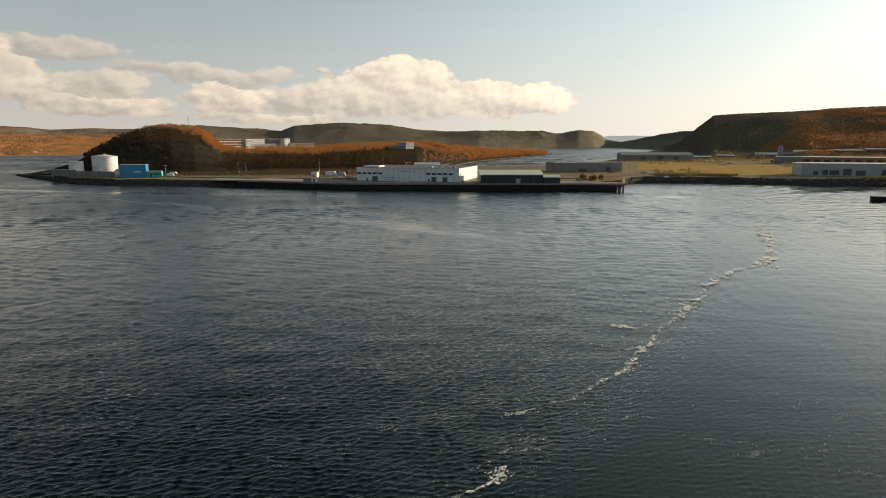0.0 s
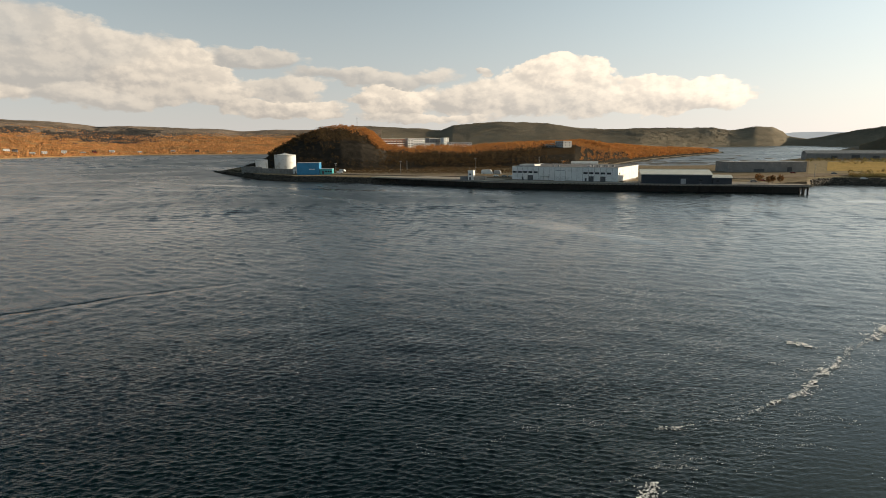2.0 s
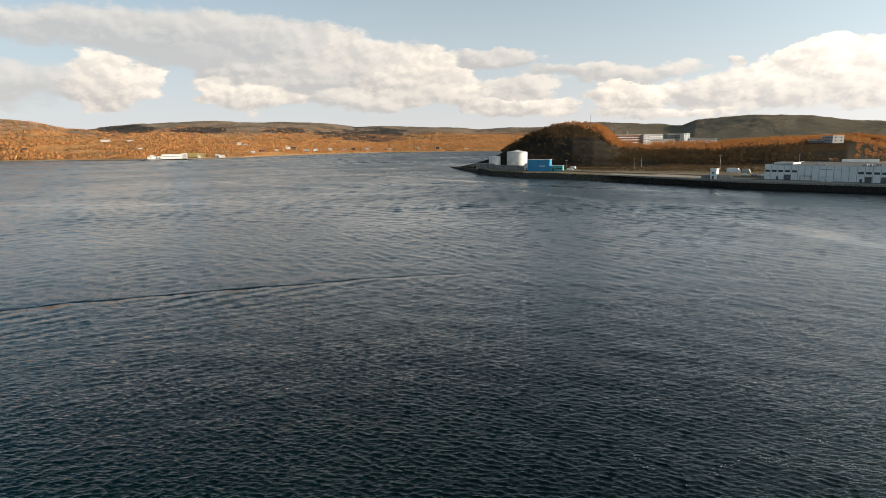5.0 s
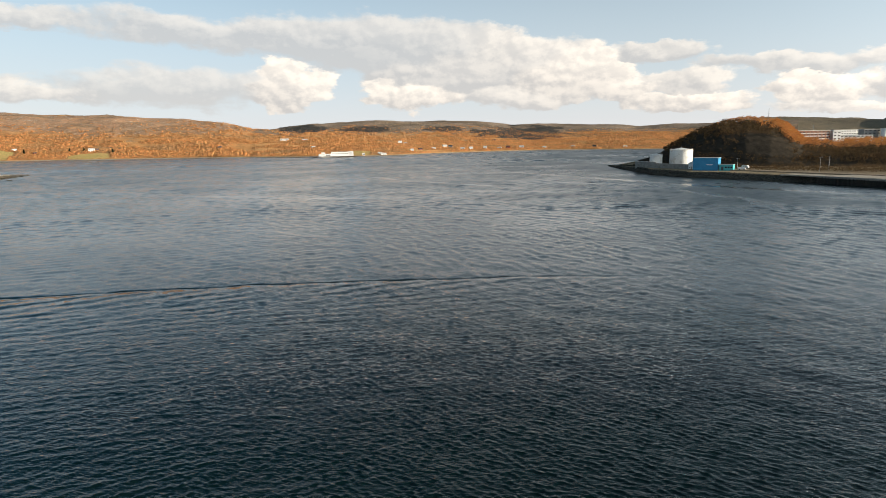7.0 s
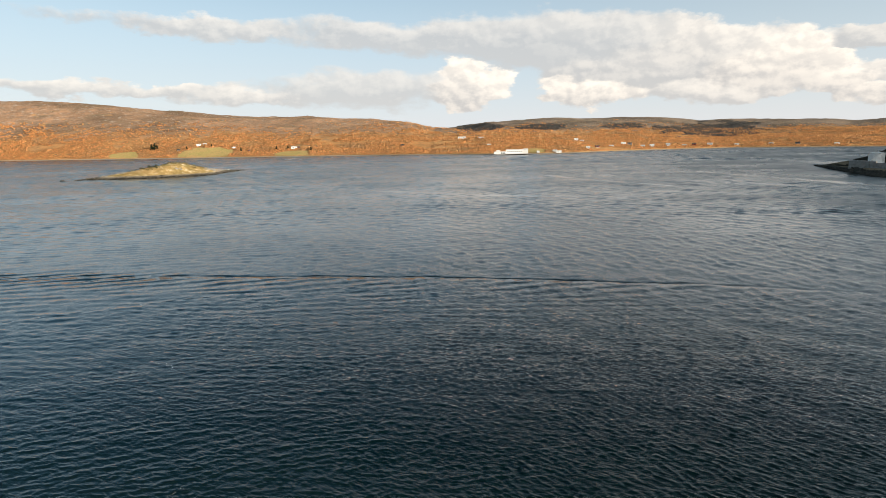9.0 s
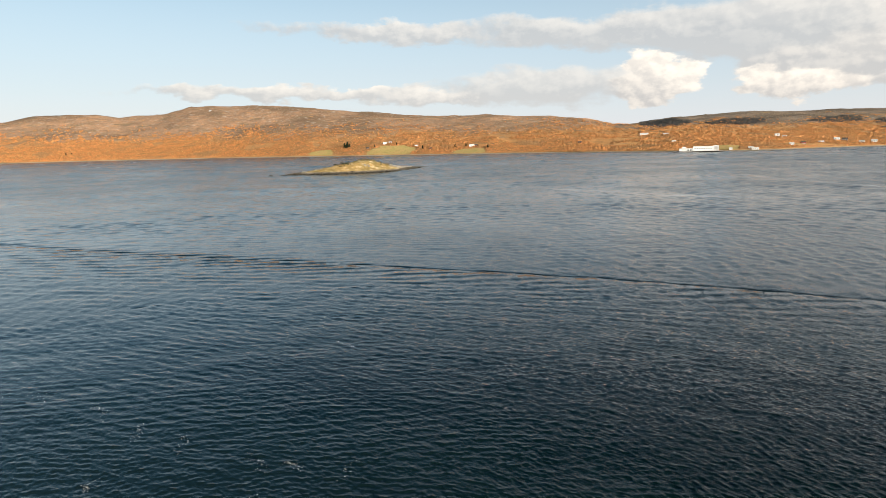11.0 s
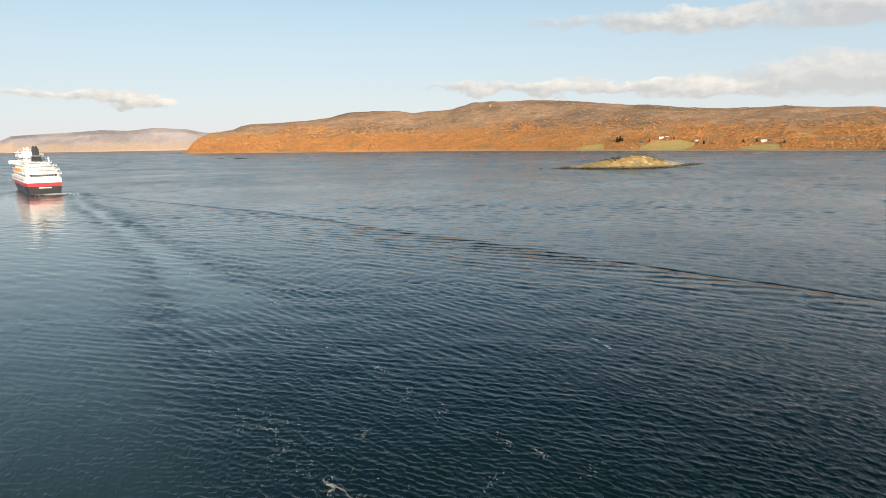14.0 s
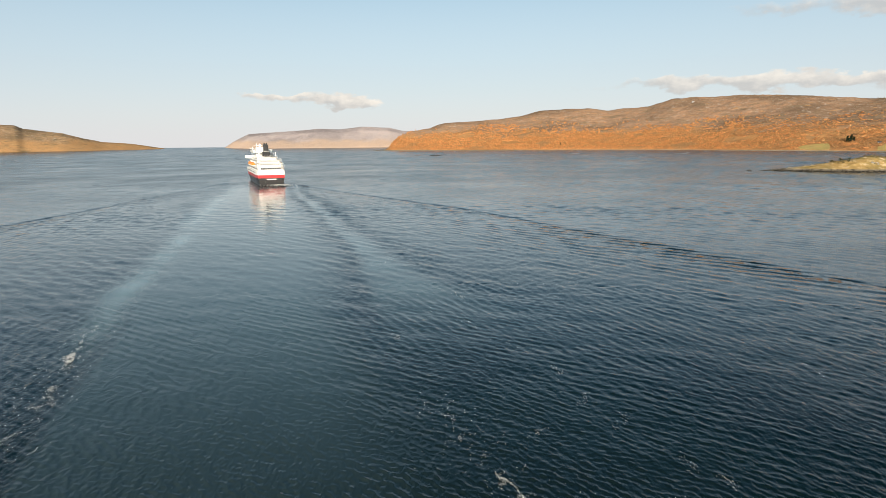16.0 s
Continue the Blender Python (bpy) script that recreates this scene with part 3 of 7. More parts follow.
    breadth = np.clip(r * 0.0075, 1.0, 3.6)
    # wind waves of several sizes, crossing one another
    gusts = 1 + 0.25 * fbm(x, y, 60, 3, 15)
    quiet = np.clip(1 - 0.66 * calm, 0.1, 1) * (1 + 0.9 * edge) * gusts * (1 - 0.35 * smooth(r, 240, 420) * smooth(bearing, 98, 122)) * (1 + 0.08 * smooth(r, 90, 180) * (1 - smooth(bearing, 30, 48)) * smooth(bearing, -14, 4))
    shift = (0.15 + 0.75 * smooth(bearing, 40, 95)) * math.pi / 2
    rng = np.random.default_rng(11)
    moved = [np.zeros_like(x) for _ in range(3)]
    for lengths, count, slope, spread, fade in (((0.36, 0.62), 30, 0.16, 34, ([40, 55, 72], [1, 0.9, 0])), ((0.58, 1.05), 40, 0.19, 30, ([40, 75, 105], [1, 1, 0])),
                                                ((1.05, 2.1), 28, 0.14, 32, ([40, 75, 105, 160, 200], [0.35, 0.6, 1, 1, 0])),
                                                ((2.6, 4.4), 24, 0.09, 34, ([90, 150, 200, 290, 340], [0, 0.7, 1, 0.8, 0])),
                                                ((5.0, 9.0), 22, 0.085, 36, ([60, 210, 300, 430, 520], [0.1, 0.1, 1, 1, 0])),
                                                ((9.0, 16.0), 20, 0.105, 40, ([60, 400, 520, 800, 1000], [0.12, 0.12, 1, 1, 0])),
                                                ((22.0, 40.0), 20, 0.125, 45, ([800, 1050, 2400, 3200, 4900], [0, 1, 1, 0.5, 0.2]))):
        size = np.interp(r, *fade)
        on = np.nonzero(size > 0)[0]
        px, py, size = x[on], y[on], (size * quiet)[on]
        keep, veer = 1.41 * np.cos(shift[on]), 1.41 * np.sin(shift[on])
        for _ in range(count):
            length = math.exp(rng.uniform(math.log(lengths[0]), math.log(lengths[1])))
            turned = rng.random() < 0.5
            turn = radians((172 if turned else 116) + rng.normal(0, spread))
            k = math.tau / length
            phase = (px * math.cos(turn) + py * math.sin(turn)) * k + rng.uniform(0, math.tau)
            high = slope / k * math.sqrt(2.0 / count) * size * (veer if turned else keep)
            moved[0][on] -= 1.5 * high * math.cos(turn) * np.sin(phase)
            moved[1][on] -= 1.5 * high * math.sin(turn) * np.sin(phase)
            moved[2][on] += high * np.cos(phase)
    z = moved[2] + 20 * np.clip((r - 3200) / 1785, 0, 1) ** 2
    wind = np.interp(r, [40, 110, 200, 350, 600, 1500, 5000], SEA_WIND)
    wind = wind * (1 + 0.2 * smooth(r, 100, 180) * (1 - smooth(r, 330, 460)) * (1 - smooth(bearing, 30, 45)) * smooth(bearing, -12, 4))
    wind = wind * (1 - 0.38 * smooth(r, 150, 300) * smooth(bearing, 28, 55)) * (1 - 0.5 * smooth(-bearing, 8, 25))
    ruffled = np.interp(r, [50, 90, 130, 220, 450, 1000], [1.0, 0.8, 0.5, 0.3, 0.12, 0.0])
    v = np.stack([x + moved[0], y + moved[1], z], -1)
    # the fine ring ends exactly on the coarse one
    (az0, d0), (az3, d3) = sheets[0], sheets[3]
    coarse = v[base - len(az3) * len(d3):].reshape(len(az3), len(d3), 3)[:, 0]
    fine = v[:len(az0) * len(d0)].reshape(len(az0), len(d0), 3)
    for i in range(3):
        fine[:, -1, i] = np.interp(az0, az3, coarse[:, i])
    ob = array_mesh("water", v, faces, M_SEA, smooth=True)
    for name, values in (("calm", calm), ("bubble_sheen", bubble_sheen), ("arm", arm), ("run", run), ("force", force), ("breadth", breadth), ("edge", edge), ("wind", wind), ("ruffled", ruffled)):
        ob.data.attributes.new(name, "FLOAT", "POINT").data.foreach_set("value", values.astype(np.float32))
    tagged(ob, "dark rippled fjord water with a ship's wake", "water", kind="structure")


SEA_WIND = [0.03, 0.05, 0.13, 0.26, 0.35, 0.38, 0.38]
make_sea()

# ---- the land ----
# The headland: bearing, shore, hill foot, crest, crest height, back of the flat land
HEAD = [
    (-62, 560, 1500, 2100, 120, 5000), (-40, 560, 1150, 2080, 130, 5000), (-35.1, 555, 1150, 2050, 129, 5000), (-30.5, 545, 1150, 2000, 120, 5000), (-28.4, 540, 1280, 1880, 113, 5000),
    (-25, 535, 1300, 1850, 109, 5000), (-23.4, 532, 1300, 1800, 103, 4000), (-22.6, 530, 1400, 1850, 84, 3000), (-21.6, 528, 1600, 2000, 60, 2200),
    (-20.5, 526, 1800, 2200, 30, 1700), (-18, 522, 2200, 2400, 0, 1500), (-16.6, 500, 2200, 2300, -4, 1300), (-16.3, 470, 2200, 2300, -4, 1250),
    (-14, 436, 2200, 2300, -4, 1000), (-10.6, 432, 2100, 2200, -4, 850), (-10.0, 430, 1950, 2100, 0, 820), (-8.6, 430, 1650, 1900, 9, 800),
    (-6, 429, 1350, 1600, 14, 780), (-3.4, 428, 1100, 1350, 18, 780), (-0.8, 428, 850, 1150, 24, 790), (2.3, 430, 690, 980, 31, 1500),
    (7, 435, 645, 920, 29, 1500), (11.5, 446, 630, 880, 24, 1500), (16.9, 462, 622, 850, 23.5, 1500), (19.5, 478, 612, 800, 26, 1500),
    (20.75, 480, 608, 780, 42, 1500), (21.8, 485, 605, 770, 48, 1500), (23.6, 497, 604, 760, 50, 1500), (25.5, 506, 606, 755, 48, 1500),
    (26.4, 511, 608, 750, 43, 1100), (27.9, 518, 612, 740, 35, 1000), (29.35, 535, 622, 720, 23, 900), (30.8, 553, 635, 705, 12, 800),
    (32.4, 612, 650, 700, 6, 770), (33.6, 668, 690, 715, 3, 760), (34.7, 745, 755, 765, -1, 800), (35.5, 800, 805, 815, -6, 800), (37, 850, 860, 880, -8, 800),
]
FLAT = 4.5


def headland(a, d):
    shore, foot, crest = table(a, HEAD, 1), table(a, HEAD, 2), table(a, HEAD, 3)
    top, back = table(a, HEAD, 4), table(a, HEAD, 5)
    x, y = -d * np.sin(np.radians(a)), d * np.cos(np.radians(a))
    rough = fbm(x, y, 26, 4, 3)
    s = d - shore + 2.5 * rough
    flat = np.interp(s, [-14, 0, 9, 400], [-5, 0, FLAT - 0.3, FLAT + 0.3])
    flat = np.where(a > 31, np.minimum(flat, np.interp(a, [31, 33, 34.7, 35.4], [4.5, 3, 0.3, -8]) + rough), flat)
    flat = flat - 9 * smooth(d, back - 40, back + 25)
    u = (d - foot) / np.maximum(crest - foot, 1)
    rise = np.interp(u, [-0.2, 0, 0.16, 0.26, 0.5, 1.0, 1.5, 2.6], [0, 0.02, 0.50, 0.66, 0.80, 1.0, 0.95, -0.4])
    slope = np.interp(u, [-0.2, 0, 0.2, 0.5, 0.8, 1.0, 1.5, 2.6], [0, 0.02, 0.11, 0.46, 0.84, 1.0, 0.95, -0.4])
    rise = np.where(a < -19, slope, rise)
    base = np.minimum(FLAT, top)
    hill = (top - base) * rise + base - 6 * (u < -0.1) - 12 * (u < -0.25)
    hill = hill - 14 * smooth(u, 1.5, 2.5)
    grown = smooth(hill, 8, 30)
    hill = hill + (fbm(x, y, 90, 5, 9) * 3.2 + np.where(d > 1200, fbm(x, y, 160, 4, 12) * 5, 0)) * grown
    return np.maximum(np.maximum(flat, np.where(u > -0.05, hill, -9)), -5)


near_d = np.concatenate([np.arange(405, 640, 3.0), np.arange(640, 1000, 5.0), 1000 * 2.6 ** np.linspace(0, 1, 90)])
tagged(fan("harbour_ground", -62.0, -16.24, 0.16, near_d, headland, M_HILL), "harbour fields below a rocky brown hill", "ground")
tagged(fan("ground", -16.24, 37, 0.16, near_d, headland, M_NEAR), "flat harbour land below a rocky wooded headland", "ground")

# The far side of the fjord: bearing, shore, front ridge height angle, front ridge setback, back ridge height angle
SIDE = [
    (20, 1900, 0.4, 900, 1.40), (28.4, 1930, 0.55, 900, 1.14), (32.5, 1950, 0.62, 900, 1.12), (36.8, 1990, 0.7, 900, 1.38), (41, 2000, 0.78, 900, 1.54),
    (43.4, 1920, 0.85, 900, 1.50), (45.4, 1850, 0.9, 900, 1.79), (48.4, 1740, 0.95, 900, 1.91), (53.5, 1520, 1.0, 900, 1.92), (57, 1460, 1.08, 900, 1.87),
    (61.7, 1480, 1.2, 950, 1.75), (64.8, 1540, 1.35, 950, 1.39), (66.6, 1570, 1.46, 950, 1.0), (68.8, 1600, 1.97, 950, 0.5), (71.8, 1650, 2.28, 950, 0.3),
    (75, 1680, 2.40, 950, 0.3), (77.4, 1700, 2.58, 950, 0.3), (81.8, 1760, 2.53, 950, 0.3), (85.1, 1810, 2.75, 950, 0.3), (88, 1850, 3.08, 950, 0.3),
    (90.4, 1900, 3.2, 950, 0.3), (94, 1990, 3.55, 950, 0.3), (98, 2120, 3.74, 950, 0.3), (102, 2260, 3.72, 950, 0.3), (103.7, 2300, 3.62, 950, 0.3),
    (105.5, 2340, 3.08, 950, 0.3), (109, 2420, 2.82, 920, 0.3), (110.5, 2450, 3.04, 900, 0.3), (114.8, 2520, 2.90, 850, 0.3), (116.7, 2560, 2.38, 800, 0.3),
    (120.2, 2640, 2.08, 700, 0.3), (123.5, 2740, 1.95, 600, 0.3), (125, 2800, 1.42, 500, 0.3), (126.5, 2850, 1.20, 400, 0.0), (127.8, 2900, 0.7, 250, 0.0),
    (128.9, 2960, -0.45, 120, -0.6), (130, 3050, -0.8, 120, -0.8),
]


def far_side(a, d):
    shore, front, back_off = table(a, SIDE, 1), table(a, SIDE, 2), table(a, SIDE, 3)
    x, y = -d * np.sin(np.radians(a)), d * np.cos(np.radians(a))
    crest = shore + back_off
    top = 30 + crest * np.tan(np.radians(front)) - 1
    s = d - shore + 6 * fbm(x, y, 80, 3, 21)
    u = s / back_off
    rise = np.interp(u, [-0.1, 0, 0.012, 0.3, 0.55, 0.8, 1.0, 1.25, 2.5], [-0.1, 0, 0.03, 0.30, 0.56, 0.84, 1.0, 0.82, 0.4])
    z = top * rise
    crest2 = np.minimum(shore + 2300, 4500)
    top2 = 30 + crest2 * np.tan(np.radians(table(a, SIDE, 4)))
    v = (d - shore - 950) / (crest2 - shore - 950)
    z2 = np.where(v > 0, top2 * np.interp(v, [0, 0.3, 0.7, 1, 1.3], [0.2, 0.62, 0.9, 1, 0.6]), 0)
    lumps = fbm(x, y, 420, 5, 31)
    z = np.maximum(z, z2 + smooth(v, 0, 0.4) * fbm(x, y, 300, 4, 37) * 9 * (table(a, SIDE, 4) > 0.8))
    z = z + lumps * 15 * smooth(u, 0.05, 0.4) * (1 - 0.75 * np.exp(-((u - 1) / 0.15) ** 2)) * smooth(top, 5, 60)
    z = z + fbm(x, y, 60, 4, 41) * 3.5 * smooth(u, 0.02, 0.2)
    return np.where(s < 0, np.maximum(-5, s * 0.15), z)


far_d = np.concatenate([np.arange(1420, 3200, 14.0), np.arange(3200, 4800, 40.0)])
tagged(fan("inner_shore", 20, 66.4, 0.16, far_d, far_side, M_INNER), "orange birch slopes below a dark brown ridge", "hillside")
tagged(fan("far_shore", 66.4, 130, 0.16, far_d, far_side, M_SHORE), "long hillside of orange autumn birch and brown heath", "hillside")

# The hills at the head of the inlet: bearing, foot, crest, height angle
BACK = [
    (-62, 3000, 3700, 1.6), (-40, 3000, 3700, 1.5), (-28, 3000, 3700, 1.4), (-22, 3100, 3800, 1.12), (-20.6, 3400, 4000, 1.10), (-18.4, 3800, 4300, 0.66),
    (-16, 4250, 4500, 0.30), (-14.6, 4350, 4650, 0.42), (-14.2, 4300, 4650, 0.80), (-13.5, 4200, 4600, 1.20), (-12.3, 4100, 4500, 1.33), (-11.3, 4050, 4450, 1.05),
    (-10.3, 4000, 4400, 0.93), (-9, 3900, 4350, 1.22), (-3.4, 3400, 4300, 1.34), (-0.3, 3300, 4300, 1.25), (2.3, 3200, 4300, 1.45), (4.9, 3200, 4300, 1.80),
    (8.9, 3200, 4300, 1.93), (11.4, 3200, 4300, 1.83), (13.4, 3200, 4300, 1.66), (14.5, 3200, 4350, 1.20), (15.4, 3200, 4400, 1.26), (18.2, 3200, 4400, 1.43), (22.5, 3000, 4300, 1.62), (24, 3000, 4300, 1.4),
]


def back_hills(a, d):
    foot, crest = table(a, BACK, 1), table(a, BACK, 2)
    x, y = -d * np.sin(np.radians(a)), d * np.cos(np.radians(a))
    top = 30 + crest * np.tan(np.radians(table(a, BACK, 3)))
    u = (d - foot) / (crest - foot)
    z = top * np.interp(u, [-0.2, 0, 0.05, 0.4, 0.75, 1, 1.6], [-0.1, 0, 0.08, 0.48, 0.85, 1, 0.5])
    return np.maximum(z + (fbm(x, y, 300, 5, 51) * 11 + fbm(x, y, 50, 3, 53) * 4) * smooth(u, 0.05, 0.5), -5)


tagged(fan("back_hills", -62, 24, 0.2, np.arange(2700, 4900, 30.0), back_hills, M_HAZED_BACK), "dark brown rounded hills at the inlet's head", "hills")

# Mountains at the mouth of the fjord, and the point across from the far shore
PEAKS = [(124, 4400, 4800, 1.0), (127.4, 4400, 4800, 1.2), (128.6, 4400, 4800, 1.50), (131, 4400, 4800, 1.62), (133.1, 4400, 4800, 1.38), (135, 4400, 4800, 1.44), (138, 4400, 4800, 1.20),
         (141, 4450, 4800, 1.02), (142.2, 4600, 4800, 0.4), (143.1, 4780, 4850, -0.2), (144, 4900, 4950, -0.5)]
POINT = [(146.5, 4650, 4700, -0.6), (148, 4600, 4700, -0.15), (150, 4500, 4700, 0.22), (152.4, 4400, 4650, 0.40), (153.6, 4350, 4600, 0.72), (155, 4300, 4600, 1.14),
         (157.6, 4250, 4600, 1.42), (158.1, 4220, 4600, 1.66), (159, 4200, 4600, 1.70), (166, 4200, 4600, 1.9), (172, 4200, 4600, 1.5)]


def ridge(rows, lump, seed):
    def height(a, d):
        foot, crest = table(a, rows, 1), table(a, rows, 2)
        x, y = -d * np.sin(np.radians(a)), d * np.cos(np.radians(a))
        top = 30 + crest * np.tan(np.radians(table(a, rows, 3)))
        u = (d - foot) / np.maximum(crest - foot, 1)
        z = top * np.interp(u, [-0.2, 0, 0.05, 0.4, 0.7, 1, 1.8], [-0.1, 0, 0.1, 0.5, 0.82, 1, 0.5])
        return np.maximum(z + fbm(x, y, 260, 5, seed) * lump * smooth(u, 0.1, 0.5), -5)
    return height


tagged(fan("mountains", 124, 144, 0.12, np.arange(4300, 4990, 12.0), ridge(PEAKS, 5, 61), M_HAZED_PEAK), "far mountains across the open water, haze in their colour", "mountains", kind="structure")
tagged(fan("far_point", 146.5, 172, 0.15, np.arange(4150, 4990, 14.0), ridge(POINT, 9, 67), M_POINT), "low brown point with a knoll", "headland")
# Haze painted in: a blue-grey tone and a glow on the farthest ridge
M_HAZE_RIDGE = material("haze-paled distant ridge", ((0.50, 0.52, 0.54), (0.46, 0.48, 0.51)), 300, 0.95, 0.0, grain=0.03, specular=0.0)
M_HAZE_RIDGE.node_tree.nodes["Principled BSDF"].inputs["Emission Color"].default_value = (0.62, 0.64, 0.66, 1)
M_HAZE_RIDGE.node_tree.nodes["Principled BSDF"].inputs["Emission Strength"].default_value = 0.42
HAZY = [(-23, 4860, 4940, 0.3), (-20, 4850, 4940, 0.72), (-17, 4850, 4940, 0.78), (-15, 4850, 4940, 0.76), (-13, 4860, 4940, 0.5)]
tagged(fan("hazy_ridge", -23, -13, 0.2, np.arange(4800, 4990, 10.0), ridge(HAZY, 3, 71), M_HAZE_RIDGE), "far ridge behind the inlet, paled by painted haze", "hills", kind="structure")


# ---- woods ----
def sprinkle(count, az, dist, seed, height, keep):
    """Places on the land, even over the ground, where keep(bearing, distance, z, x, y) holds."""
    rng = np.random.default_rng(seed)
    a = rng.uniform(az[0], az[1], count)
    d = np.sqrt(rng.uniform(dist[0] ** 2, dist[1] ** 2, count))
    z = height(a, d)
    x, y = -d * np.sin(np.radians(a)), d * np.cos(np.radians(a))
    ok = keep(a, d, z, x, y)
    return np.stack([x, y, z], -1)[ok]


def wood(name, places, tall, leaves, leaf, mat, seed, label, slender=0.36, trunks=True):
    """Many small trees: a thin stem each and a ragged crown of leaf clumps."""
    rng = np.random.default_rng(seed)
    n = len(places)
    h = rng.uniform(*tall, n)
    u = rng.normal(size=(n, leaves, 3))
    u /= np.linalg.norm(u, axis=2, keepdims=True)
    u *= rng.uniform(0.25, 1.0, (n, leaves, 1)) ** 0.6
    lean = rng.uniform(0.75, 1.3, (n, 1))
    mid = places[:, None, :] + np.stack([u[..., 0] * h[:, None] * slender * lean, u[..., 1] * h[:, None] * slender * lean, h[:, None] * (0.58 + 0.42 * u[..., 2])], -1)
    tri = rng.normal(size=(n, leaves, 3, 3))
    tri -= tri.mean(2, keepdims=True)
    tri *= (leaf * h[:, None] / 6)[..., None, None] * rng.uniform(0.6, 1.3, (n, leaves, 1, 1))
    verts = (mid[:, :, None, :] + tri).reshape(-1, 3)
    faces = np.arange(len(verts)).reshape(-1, 3)
    ob = array_mesh(name, verts, faces, mat)
    tagged(ob, label, "trees", kind="stuff")
    if trunks:
        ang = np.array([0, 2.1, 4.2])
        ring = np.stack([np.cos(ang), np.sin(ang), 0 * ang], -1)
        low = places[:, None, :] + ring * 0.16 - np.array([0, 0, 0.4])
        tip = (places + np.array([0, 0, 1.0]) * (h * 0.8)[:, None])[:, None, :]
        v = np.concatenate([low, tip], 1).reshape(-1, 3)
        base = (np.arange(n) * 4)[:, None, None]
        f = (base + np.array([[0, 1, 3], [1, 2, 3], [2, 0, 3]])[None]).reshape(-1, 3)
        stems = array_mesh("stems", v, f, M_BARK)
        stems.parent = ob
    return ob


def far_wood(name, places, tall, clumps, mat, seed, label, slender=0.42):
    """Many far trees: each one or two ragged tapering crowns that run into their neighbours."""
    rng = np.random.default_rng(seed)
    n = len(places)
    h = rng.uniform(*tall, n)[:, None, None, None]
    a = np.arange(3) * math.tau / 3
    shape = np.concatenate([np.stack([np.cos(a), np.sin(a), 0 * a], -1), [[0, 0, 1.0]]])
    v = shape[None, None] * rng.uniform(0.65, 1.3, (n, clumps, 4, 1))
    v[:, :, :3, 2] = rng.uniform(0.0, 0.35, (n, clumps, 3))
    v[:, :, 3, :2] = rng.normal(size=(n, clumps, 2)) * 0.3
    t = rng.uniform(0, math.tau, (n, clumps, 1))
    v = np.stack([v[..., 0] * np.cos(t) - v[..., 1] * np.sin(t), v[..., 0] * np.sin(t) + v[..., 1] * np.cos(t), v[..., 2]], -1)
    off = rng.normal(size=(n, clumps, 1, 3)) * np.array([0.3, 0.3, 0.06]) * (clumps > 1)
    v = places[:, None, None, :] + (v * np.array([slender, slender, 0.85]) + off) * h
    f = np.array([(0, 1, 3), (1, 2, 3), (2, 0, 3)])
    f = (np.arange(n * clumps) * 4)[:, None, None] + f[None]
    return tagged(array_mesh(name, v.reshape(-1, 3), f.reshape(-1, 3), mat, smooth=True), label, "trees", kind="stuff")


def up_slope(a, d):
    return (d - table(a, HEAD, 2)) / np.maximum(table(a, HEAD, 3) - table(a, HEAD, 2), 1)


def on_headland(a, d, z, x, y):
    patch = fbm(x, y, 70, 3, 81)
    houses = ((np.abs(x + 265) < 30) & (y > 757) & (y < 820)) | ((x > -285) & (x < -175) & (y > 856) & (y < 925)) | ((a > 1.8) & (a < 5.3) & (d > 700) & (d < 830))
    lawn = (a > 11.5) & (a < 20.3) & (d > 720) & (d < 800) & (z > 19)
    return (z > np.where((a < 3) & (d > 800), 5.4, 7.5)) & (a < 30) & (patch > -0.45) & ~houses & ~(lawn & (patch < 0.1))


wood("birch_wood", sprinkle(36000, (-12, 34), (560, 1500), 1, headland, lambda a, d, z, x, y: on_headland(a, d, z, x, y) & (up_slope(a, d) > np.interp(a, [0, 4, 18, 20, 21, 24, 28], [-1, 0.30, 0.34, 0.36, 0.5, 0.85, 1.4]) + 0.2 * fbm(x, y, 40, 2, 83))),
     (2.8, 6.0), 26, 0.46, M_LEAF, 2, "low orange birch wood covering the headland")
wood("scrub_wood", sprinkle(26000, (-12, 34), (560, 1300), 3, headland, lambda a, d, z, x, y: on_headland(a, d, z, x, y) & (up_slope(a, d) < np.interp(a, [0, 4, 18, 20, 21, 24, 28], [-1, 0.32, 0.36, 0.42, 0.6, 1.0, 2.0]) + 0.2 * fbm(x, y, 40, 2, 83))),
     (2.4, 5.4), 18, 0.6, M_SHADE, 4, "birch scrub coloured dark for the headland's shaded front", trunks=False)
wood("slope_wood", sprinkle(5000, (19.0, 21.6), (600, 800), 21, headland, lambda a, d, z, x, y: (z > 22) & (up_slope(a, d) > 0.35 + 0.3 * fbm(x, y, 30, 3, 83) + 0.5 * smooth(a, 20.9, 21.6))),
     (2.4, 4.6), 18, 0.55, M_LEAF, 22, "orange birch on the headland's sunny slope")
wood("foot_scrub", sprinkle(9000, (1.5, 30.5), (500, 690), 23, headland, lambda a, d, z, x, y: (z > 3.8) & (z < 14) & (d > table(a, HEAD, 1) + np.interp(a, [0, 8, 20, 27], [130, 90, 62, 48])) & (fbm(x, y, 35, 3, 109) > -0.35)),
     (1.2, 3.4), 12, 0.62, M_SHADE, 24, "low scrub coloured dark for the headland's shaded foot", slender=0.55, trunks=False)
